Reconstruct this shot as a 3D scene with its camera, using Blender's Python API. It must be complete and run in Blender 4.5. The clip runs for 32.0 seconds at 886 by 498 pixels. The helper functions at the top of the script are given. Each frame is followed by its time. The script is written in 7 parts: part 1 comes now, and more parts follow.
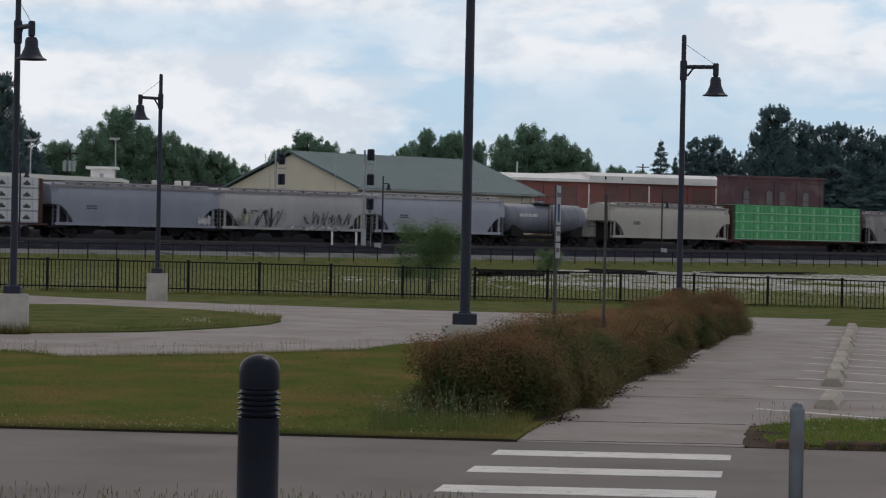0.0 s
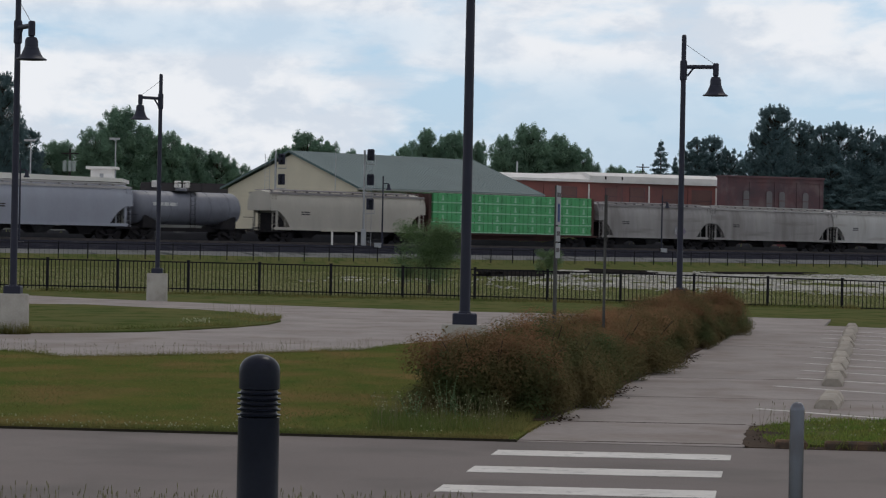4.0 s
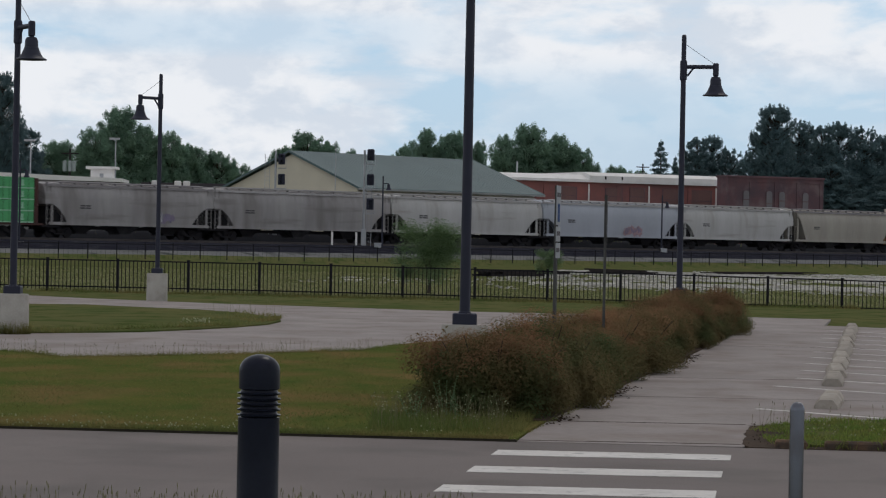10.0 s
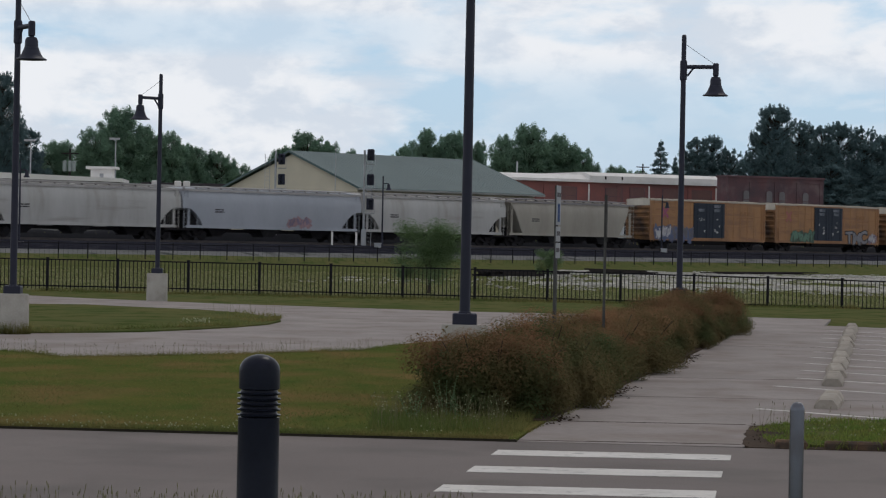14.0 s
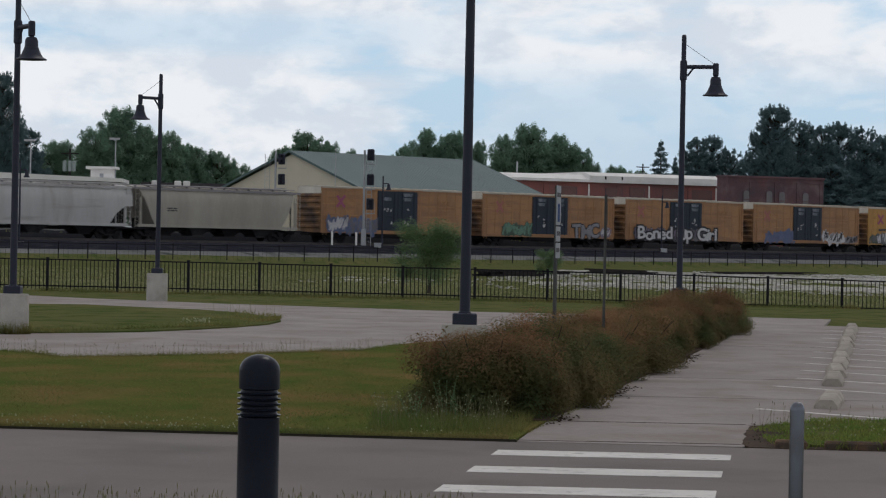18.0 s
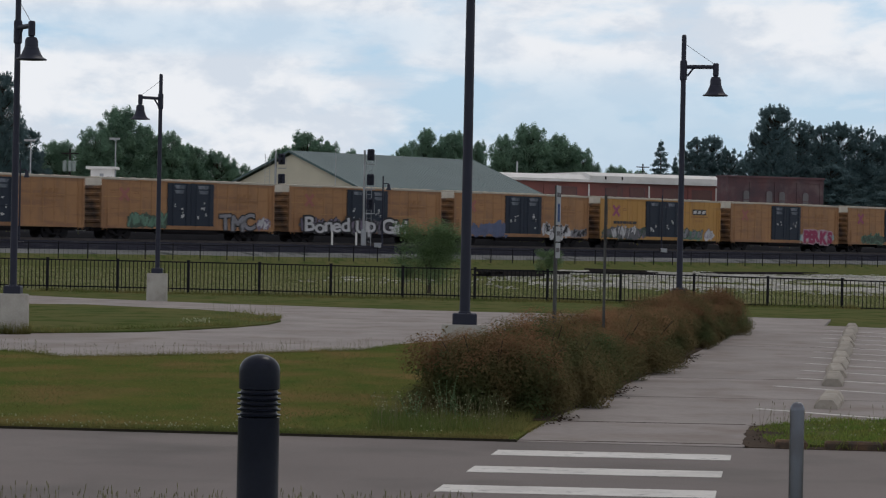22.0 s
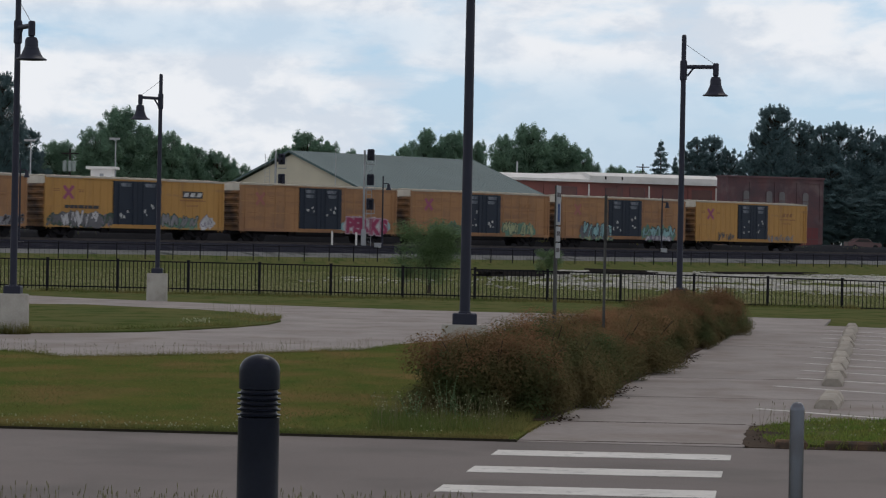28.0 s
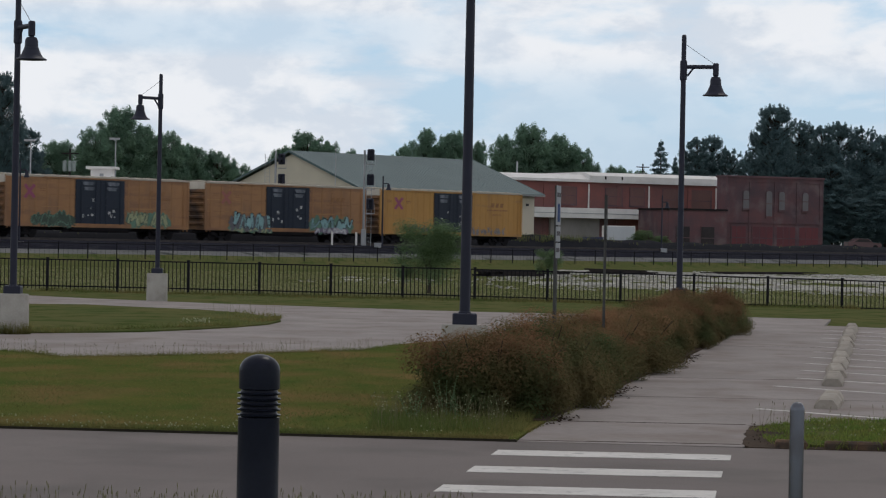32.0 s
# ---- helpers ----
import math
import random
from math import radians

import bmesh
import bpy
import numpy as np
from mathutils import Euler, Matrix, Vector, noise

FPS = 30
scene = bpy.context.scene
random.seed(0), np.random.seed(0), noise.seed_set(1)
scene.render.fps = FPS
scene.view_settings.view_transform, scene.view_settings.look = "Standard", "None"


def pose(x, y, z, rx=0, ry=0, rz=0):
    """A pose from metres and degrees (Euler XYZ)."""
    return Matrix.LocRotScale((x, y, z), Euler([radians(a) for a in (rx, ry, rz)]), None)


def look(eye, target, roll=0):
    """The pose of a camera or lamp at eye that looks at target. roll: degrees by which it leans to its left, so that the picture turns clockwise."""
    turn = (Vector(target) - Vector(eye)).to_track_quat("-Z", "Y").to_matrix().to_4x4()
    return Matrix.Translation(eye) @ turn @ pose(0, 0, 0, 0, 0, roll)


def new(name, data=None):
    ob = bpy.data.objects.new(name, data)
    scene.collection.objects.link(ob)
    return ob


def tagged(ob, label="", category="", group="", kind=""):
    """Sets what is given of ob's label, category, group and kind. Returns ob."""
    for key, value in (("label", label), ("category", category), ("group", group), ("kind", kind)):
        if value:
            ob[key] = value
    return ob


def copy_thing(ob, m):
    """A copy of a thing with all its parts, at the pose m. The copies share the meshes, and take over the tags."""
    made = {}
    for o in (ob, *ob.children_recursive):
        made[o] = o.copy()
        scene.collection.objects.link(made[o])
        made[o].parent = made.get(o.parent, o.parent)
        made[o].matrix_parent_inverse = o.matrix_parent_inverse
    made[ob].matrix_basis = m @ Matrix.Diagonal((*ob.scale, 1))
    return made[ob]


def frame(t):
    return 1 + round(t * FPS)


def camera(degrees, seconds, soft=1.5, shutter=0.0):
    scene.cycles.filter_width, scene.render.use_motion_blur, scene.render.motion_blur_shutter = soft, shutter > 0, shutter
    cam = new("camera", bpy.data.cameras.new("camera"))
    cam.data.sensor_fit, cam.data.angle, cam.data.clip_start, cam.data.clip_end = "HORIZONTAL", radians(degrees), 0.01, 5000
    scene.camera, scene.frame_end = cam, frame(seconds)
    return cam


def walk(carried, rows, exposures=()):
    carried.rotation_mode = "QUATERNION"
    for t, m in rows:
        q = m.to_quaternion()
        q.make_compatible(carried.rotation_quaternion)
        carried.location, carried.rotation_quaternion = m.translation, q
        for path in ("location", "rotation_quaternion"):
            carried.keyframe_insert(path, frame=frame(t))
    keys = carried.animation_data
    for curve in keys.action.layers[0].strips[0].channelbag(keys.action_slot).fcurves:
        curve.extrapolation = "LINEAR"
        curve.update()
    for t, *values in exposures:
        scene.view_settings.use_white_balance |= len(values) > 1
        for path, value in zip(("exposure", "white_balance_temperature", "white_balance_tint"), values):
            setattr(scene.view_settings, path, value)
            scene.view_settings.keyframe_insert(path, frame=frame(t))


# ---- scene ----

# ---- camera: one still view across the road to the railway ----
cam = camera(19.35, 32.0, soft=1.2, shutter=0.5)
EYE = pose(0, 0, 2.0, 89.838, 0, 0) @ pose(0, 0, 0, 0, 0, 1.117)
walk(cam, [(0.0, EYE), (32.0, EYE)], exposures=[(0.0, 0.0), (32.0, 0.0)])

# ---- world, sun ----
SUN_EL, SUN_AZ = radians(52), radians(20)


def make_world():
    world = bpy.data.worlds.new("sky")
    scene.world = world
    world.use_nodes = True
    nt = world.node_tree
    nt.nodes.clear()
    out = nt.nodes.new("ShaderNodeOutputWorld")
    bg = nt.nodes.new("ShaderNodeBackground")
    sky = nt.nodes.new("ShaderNodeTexSky")
    sky.sky_type, sky.sun_disc, sky.sun_elevation, sky.sun_rotation = "NISHITA", False, SUN_EL, SUN_AZ
    sky.dust_density = 1.5
    dim = nt.nodes.new("ShaderNodeVectorMath")
    dim.operation = "SCALE"
    dim.inputs["Scale"].default_value = 1.0
    nt.links.new(sky.outputs[0], dim.inputs[0])
    co = nt.nodes.new("ShaderNodeTexCoord")

    def noisy(scale, loc, detail, lo, hi, distort=0.0):
        mp = nt.nodes.new("ShaderNodeMapping")
        mp.inputs["Scale"].default_value, mp.inputs["Location"].default_value = scale, loc
        nz = nt.nodes.new("ShaderNodeTexNoise")
        nz.inputs["Scale"].default_value, nz.inputs["Detail"].default_value = 1.0, detail
        nz.inputs["Roughness"].default_value, nz.inputs["Distortion"].default_value = 0.56, distort
        rp = nt.nodes.new("ShaderNodeMapRange")
        rp.inputs[1].default_value, rp.inputs[2].default_value = lo, hi
        rp.interpolation_type = "SMOOTHSTEP"
        nt.links.new(co.outputs["Generated"], mp.inputs[0])
        nt.links.new(mp.outputs[0], nz.inputs["Vector"])
        nt.links.new(nz.outputs[0], rp.inputs[0])
        return rp.outputs[0]

    cover = noisy((13, 13, 38), (3.7, 0.0, 0.9), 8.0, 0.28, 0.5, 0.2)
    body = noisy((24, 24, 44), (0.4, 1.0, 2.2), 9.0, 0.4, 0.57, 0.1)
    sep = nt.nodes.new("ShaderNodeSeparateXYZ")
    nt.links.new(co.outputs["Generated"], sep.inputs[0])

    def near(socket, centre, width):
        d = nt.nodes.new("ShaderNodeMath")
        d.operation = "SUBTRACT"
        nt.links.new(socket, d.inputs[0])
        d.inputs[1].default_value = centre
        q = nt.nodes.new("ShaderNodeMath")
        q.operation = "MULTIPLY"
        nt.links.new(d.outputs[0], q.inputs[0])
        nt.links.new(d.outputs[0], q.inputs[1])
        r = nt.nodes.new("ShaderNodeMapRange")
        r.inputs[2].default_value, r.inputs[3].default_value, r.inputs[4].default_value = width * width, 1.0, 0.0
        r.interpolation_type = "SMOOTHSTEP"
        nt.links.new(q.outputs[0], r.inputs[0])
        return r.outputs[0]

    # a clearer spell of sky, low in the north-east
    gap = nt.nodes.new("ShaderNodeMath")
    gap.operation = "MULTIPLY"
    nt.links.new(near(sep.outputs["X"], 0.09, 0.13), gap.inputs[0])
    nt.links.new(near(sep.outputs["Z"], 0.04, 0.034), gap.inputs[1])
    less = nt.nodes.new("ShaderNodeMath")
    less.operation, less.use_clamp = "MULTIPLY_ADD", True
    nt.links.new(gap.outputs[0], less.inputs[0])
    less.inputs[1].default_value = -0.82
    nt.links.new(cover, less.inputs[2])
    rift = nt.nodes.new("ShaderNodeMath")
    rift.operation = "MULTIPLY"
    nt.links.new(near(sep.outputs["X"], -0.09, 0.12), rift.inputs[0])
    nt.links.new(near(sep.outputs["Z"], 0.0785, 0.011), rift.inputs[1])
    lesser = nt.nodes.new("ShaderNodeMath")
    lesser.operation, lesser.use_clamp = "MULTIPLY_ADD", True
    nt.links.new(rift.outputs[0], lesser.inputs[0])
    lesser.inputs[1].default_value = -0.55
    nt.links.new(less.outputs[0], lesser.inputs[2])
    tone = nt.nodes.new("ShaderNodeMixRGB")
    tone.inputs[1].default_value = (5.65, 6.2, 6.95, 1)
    tone.inputs[2].default_value = (7.3, 7.5, 7.85, 1)
    nt.links.new(body, tone.inputs[0])
    blue = nt.nodes.new("ShaderNodeMixRGB")
    blue.inputs[0].default_value = 0.8
    blue.inputs[2].default_value = (3.45, 5.2, 7.1, 1)
    nt.links.new(dim.outputs[0], blue.inputs[1])
    mix = nt.nodes.new("ShaderNodeMixRGB")
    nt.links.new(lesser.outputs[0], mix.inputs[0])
    nt.links.new(blue.outputs[0], mix.inputs[1])
    nt.links.new(tone.outputs[0], mix.inputs[2])
    # the cloud deck is thicker overhead than at the horizon
    thick = nt.nodes.new("ShaderNodeMapRange")
    for k, v in enumerate((0.08, 0.55, 0.0, 1.0), 1):
        thick.inputs[k].default_value = v
    nt.links.new(sep.outputs["Z"], thick.inputs[0])
    shade = nt.nodes.new("ShaderNodeMixRGB")
    shade.inputs[1].default_value, shade.inputs[2].default_value = (1, 1, 1, 1), (0.65, 0.615, 0.6, 1)
    nt.links.new(thick.outputs[0], shade.inputs[0])
    deck = nt.nodes.new("ShaderNodeVectorMath")
    deck.operation = "MULTIPLY"
    nt.links.new(mix.outputs[0], deck.inputs[0])
    nt.links.new(shade.outputs[0], deck.inputs[1])
    nt.links.new(deck.outputs[0], bg.inputs[0])
    bg.inputs["Strength"].default_value = 0.115
    nt.links.new(bg.outputs[0], out.inputs[0])


make_world()
sun = new("sun", bpy.data.lights.new("sun", "SUN"))
sun.data.energy, sun.data.angle, sun.data.color = 0.4, radians(14), (1.0, 0.93, 0.84)
# it stands behind the town, high, a little to the east of the view
SUN_DIR = Vector((math.sin(SUN_AZ) * math.cos(SUN_EL), math.cos(SUN_AZ) * math.cos(SUN_EL), math.sin(SUN_EL)))
sun.matrix_world = look(SUN_DIR * 400, (0, 0, 0))


# ---- materials ----
def material(name, a, b=None, rough=0.7, metal=0.0, scale=3.0, fine=40.0, bump=0.0, random_tone=0.0, island=0.0, spread=0.5, stretch=(1, 1, 1), fleck=None, spec=0.35, through_light=0.0, smear=None):
    """A surface that wanders between the colours a and b at a large and a fine scale."""
    m = bpy.data.materials.new(name)
    m.use_nodes = True
    nt = m.node_tree
    bs = nt.nodes["Principled BSDF"]
    b = b or tuple(c * 0.75 for c in a)
    co = nt.nodes.new("ShaderNodeTexCoord")
    mp = nt.nodes.new("ShaderNodeMapping")
    mp.inputs["Scale"].default_value = stretch
    nt.links.new(co.outputs["Object"], mp.inputs[0])
    nz, nf = nt.nodes.new("ShaderNodeTexNoise"), nt.nodes.new("ShaderNodeTexNoise")
    nz.inputs["Scale"].default_value, nz.inputs["Detail"].default_value = scale, 4
    nf.inputs["Scale"].default_value, nf.inputs["Detail"].default_value = fine, 3
    for node in (nz, nf):
        nt.links.new(mp.outputs[0], node.inputs["Vector"])
    add = nt.nodes.new("ShaderNodeMath")
    add.operation = "MULTIPLY_ADD"
    nt.links.new(nf.outputs[0], add.inputs[0])
    add.inputs[1].default_value = 0.45
    nt.links.new(nz.outputs[0], add.inputs[2])
    rg = nt.nodes.new("ShaderNodeMapRange")
    rg.inputs[1].default_value, rg.inputs[2].default_value = 0.725 - spread * 0.5, 0.725 + spread * 0.5
    nt.links.new(add.outputs[0], rg.inputs[0])
    mx = nt.nodes.new("ShaderNodeMixRGB")
    mx.inputs[1].default_value, mx.inputs[2].default_value = (*a, 1), (*b, 1)
    nt.links.new(rg.outputs[0], mx.inputs[0])
    colour = mx.outputs[0]
    for amount, node, socket in ((random_tone, "ShaderNodeObjectInfo", "Random"), (island, "ShaderNodeNewGeometry", "Random Per Island")):
        if amount:
            src = nt.nodes.new(node)
            hv = nt.nodes.new("ShaderNodeHueSaturation")
            mr = nt.nodes.new("ShaderNodeMapRange")
            mr.inputs[3].default_value, mr.inputs[4].default_value = 1 - amount, 1 + amount
            nt.links.new(src.outputs[socket], mr.inputs[0])
            nt.links.new(mr.outputs[0], hv.inputs["Value"])
            nt.links.new(colour, hv.inputs["Color"])
            colour = hv.outputs[0]
    for stain, how in ((fleck, stretch), (smear, (0.22, 1, 1.6))):
        if not stain:
            continue
        tint, fscale, lo, hi = stain
        nk = nt.nodes.new("ShaderNodeTexNoise")
        nk.inputs["Scale"].default_value, nk.inputs["Detail"].default_value = fscale, 6
        ms = nt.nodes.new("ShaderNodeMapping")
        ms.inputs["Scale"].default_value = how
        nt.links.new(co.outputs["Object"], ms.inputs[0])
        nt.links.new(ms.outputs[0], nk.inputs["Vector"])
        kr = nt.nodes.new("ShaderNodeMapRange")
        kr.inputs[1].default_value, kr.inputs[2].default_value = lo, hi
        nt.links.new(nk.outputs[0], kr.inputs[0])
        fx = nt.nodes.new("ShaderNodeMixRGB")
        nt.links.new(kr.outputs[0], fx.inputs[0])
        nt.links.new(colour, fx.inputs[1])
        fx.inputs[2].default_value = (*tint, 1)
        colour = fx.outputs[0]
    nt.links.new(colour, bs.inputs["Base Color"])
    bs.inputs["Roughness"].default_value, bs.inputs["Metallic"].default_value = rough, metal
    bs.inputs["Specular IOR Level"].default_value = spec
    if through_light:
        tr = nt.nodes.new("ShaderNodeBsdfTranslucent")
        nt.links.new(colour, tr.inputs[0])
        ms = nt.nodes.new("ShaderNodeMixShader")
        ms.inputs[0].default_value = through_light
        nt.links.new(bs.outputs[0], ms.inputs[1])
        nt.links.new(tr.outputs[0], ms.inputs[2])
        nt.links.new(ms.outputs[0], nt.nodes["Material Output"].inputs[0])
    if bump:
        bp = nt.nodes.new("ShaderNodeBump")
        bp.inputs["Strength"].default_value, bp.inputs["Distance"].default_value = bump, 0.02
        nt.links.new(nf.outputs[0], bp.inputs["Height"])
        nt.links.new(bp.outputs[0], bs.inputs["Normal"])
    return m


GRASS = material("grass", (0.066, 0.1, 0.026), (0.125, 0.122, 0.036), 0.95, 0, 1.3, 14, 0.5, spread=0.5, stretch=(1, 0.55, 1), fleck=((0.165, 0.12, 0.05), 0.75, 0.45, 0.66), spec=0.0)
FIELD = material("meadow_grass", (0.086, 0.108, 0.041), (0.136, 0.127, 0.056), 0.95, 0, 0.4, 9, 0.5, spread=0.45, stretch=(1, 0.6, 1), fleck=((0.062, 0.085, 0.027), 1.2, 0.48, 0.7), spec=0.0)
BLADE = material("grass_blade", (0.115, 0.16, 0.048), (0.215, 0.18, 0.072), 0.9, 0, 0.3, 2.5, 0, spread=0.35, island=0.2, spec=0.05, through_light=0.5)
DRY = material("dry_meadow_blade", (0.27, 0.285, 0.15), (0.36, 0.33, 0.2), 0.9, 0, 0.25, 3, 0, spread=0.4, island=0.25, spec=0.05, through_light=0.5)
LUSH = material("lush_blade", (0.13, 0.225, 0.045), (0.2, 0.2, 0.06), 0.9, 0, 3.0, 12, 0, spread=0.4, island=0.4, spec=0.05, through_light=0.5)
WEED = material("weed_stalk", (0.2, 0.175, 0.105), (0.13, 0.13, 0.06), 0.85, 0, 3, 20, 0, island=0.3)
CLOVER = material("clover_flower", (0.31, 0.32, 0.19), (0.22, 0.24, 0.12), 0.8, island=0.2)
CONCRETE = material("concrete", (0.322, 0.286, 0.27), (0.246, 0.216, 0.203), 0.9, 0, 0.6, 9, 0.3, spread=0.4, stretch=(1, 0.8, 1), fleck=((0.21, 0.17, 0.152), 0.9, 0.5, 0.74), spec=0.15)
ROAD = material("road_concrete", (0.214, 0.186, 0.174), (0.169, 0.146, 0.138), 0.9, 0, 0.3, 60, 0.3, spread=0.42, fleck=((0.125, 0.112, 0.105), 0.5, 0.5, 0.75), spec=0.15)
CAST = material("cast_concrete", (0.42, 0.4, 0.36), (0.31, 0.29, 0.26), 0.9, 0, 2.5, 30, 0.3, fleck=((0.26, 0.24, 0.2), 3.0, 0.55, 0.75))
STOP = material("wheel_stop_concrete", (0.42, 0.38, 0.33), (0.3, 0.27, 0.235), 0.9, 0, 3, 22, 0.5, random_tone=0.12, fleck=((0.24, 0.215, 0.18), 9, 0.54, 0.75), spec=0.1)
PAINT = material("road_paint", (0.72, 0.69, 0.65), (0.5, 0.475, 0.45), 0.8, 0, 1.2, 30, 0.2, fleck=((0.3, 0.29, 0.28), 7, 0.58, 0.7))
BLACK = material("black_enamel", (0.02, 0.022, 0.038), (0.027, 0.029, 0.048), 0.5, 0, 4, 40, spec=0.25)
IRON = material("black_iron", (0.014, 0.014, 0.018), (0.02, 0.019, 0.023), 0.8, 0, 4, 40, spec=0.06)
BOLLARD = material("black_plastic", (0.009, 0.011, 0.02), (0.014, 0.0165, 0.028), 0.28, 0, 5, 50, 0.04, spec=0.1)
STEEL = material("galvanised_steel", (0.15, 0.156, 0.178), (0.125, 0.13, 0.152), 0.26, 0.9, 1.5, 12, 0.0, fleck=((0.085, 0.08, 0.085), 14, 0.5, 0.7), stretch=(1, 1, 0.3))
SIGN_POST = material("painted_post", (0.1, 0.1, 0.095), (0.06, 0.06, 0.06), 0.6, 0.3, 4, 50)
SIGN_WHITE = material("sign_white", (0.33, 0.345, 0.36), (0.25, 0.265, 0.28), 0.6, spec=0.15)
SIGN_BLUE = material("sign_blue", (0.045, 0.085, 0.2), None, 0.7, spec=0.05)
LEAF_RUST = material("spirea_leaf", (0.265, 0.152, 0.085), (0.125, 0.12, 0.055), 0.9, 0, 1.6, 3, 0, island=0.06, spread=0.3, random_tone=0.2, spec=0.05, through_light=0.45)
LEAF_OLIVE = material("olive_leaf", (0.095, 0.12, 0.052), (0.16, 0.125, 0.062), 0.9, 0, 1.6, 3, 0, island=0.06, random_tone=0.2, spread=0.3, spec=0.05, through_light=0.4)
# far foliage: the blue lift of distance haze is mixed into the leaf colour
LEAF_GREEN_HAZE = material("leaf", (0.165, 0.275, 0.205), (0.21, 0.32, 0.22), 0.8, 0, 0.3, 6, 0, island=0.12, spec=0.1, through_light=0.5)
# the same haze tint, darkened for trees that stand against the light
LEAF_DARK_HAZE = material("dark_haze_leaf", (0.11, 0.178, 0.196), (0.136, 0.205, 0.212), 0.6, 0, 0.3, 6, 0, island=0.1, spec=0.12, through_light=0.5)
LEAF_YOUNG = material("young_leaf", (0.185, 0.265, 0.13), (0.14, 0.215, 0.11), 0.65, 0, 1, 10, 0, island=0.15, spec=0.08, through_light=0.5)
MULCH = material("leaf_mulch", (0.085, 0.06, 0.045), (0.05, 0.038, 0.03), 0.95, 0, 2, 14, 0.6, spec=0.05)
BARK = material("bark", (0.075, 0.06, 0.045), (0.04, 0.032, 0.026), 0.95, 0, 4, 30, 0.6)
BALLAST = material("ballast", (0.031, 0.032, 0.042), (0.018, 0.0185, 0.026), 0.95, 0, 0.6, 9, 0.8, fleck=((0.055, 0.055, 0.062), 0.9, 0.54, 0.78), spec=0.0)
GRAVEL = material("pale_gravel", (0.19, 0.19, 0.19), (0.115, 0.118, 0.115), 0.95, 0, 0.3, 6, 0.6, fleck=((0.06, 0.065, 0.062), 0.5, 0.54, 0.68), spec=0.05)
RUBBLE = material("broken_concrete", (0.56, 0.54, 0.51), (0.33, 0.315, 0.295), 0.9, 0, 0.8, 8, 0.6, island=0.25, spec=0.1)
RAIL = material("rail_steel", (0.06, 0.05, 0.05), (0.095, 0.085, 0.085), 0.6, 0.4, 2, 30)
TIE = material("old_timber", (0.028, 0.025, 0.027), (0.05, 0.044, 0.042), 0.95, 0, 3, 30, 0.4, stretch=(1, 6, 6), spec=0.0)
DARK = material("underframe_black", (0.02, 0.02, 0.024), (0.032, 0.029, 0.03), 0.85, 0, 3, 20, spec=0.05)
BRICK = material("red_brick", (0.275, 0.1, 0.088), (0.13, 0.075, 0.075), 0.9, 0, 0.16, 5, 0.3, spread=0.42)
BRICK_DARK = material("dark_brick", (0.165, 0.08, 0.085), (0.088, 0.064, 0.078), 0.9, 0, 0.35, 7, 0.3, spread=0.4, fleck=((0.17, 0.125, 0.13), 0.45, 0.52, 0.7))
WHITE_TRIM = material("white_boards", (0.82, 0.8, 0.78), (0.66, 0.64, 0.62), 0.6, 0, 0.6, 9)
CREAM = material("cream_siding", (0.63, 0.57, 0.46), (0.55, 0.5, 0.41), 0.7, 0, 0.4, 12)
ROOF_GREEN = material("green_metal_roof", (0.094, 0.143, 0.15), (0.08, 0.122, 0.13), 0.6, 0.1, 0.3, 10)
GLASS_DARK = material("dark_window", (0.03, 0.026, 0.028), (0.05, 0.042, 0.044), 0.4, 0, 0.6, 4, spec=0.15)
GREY_PAINT = material("silver_paint", (0.42, 0.43, 0.45), (0.3, 0.31, 0.33), 0.5, 0.3, 2, 20)
DUMPSTER = material("blue_paint", (0.04, 0.05, 0.16), None, 0.6)


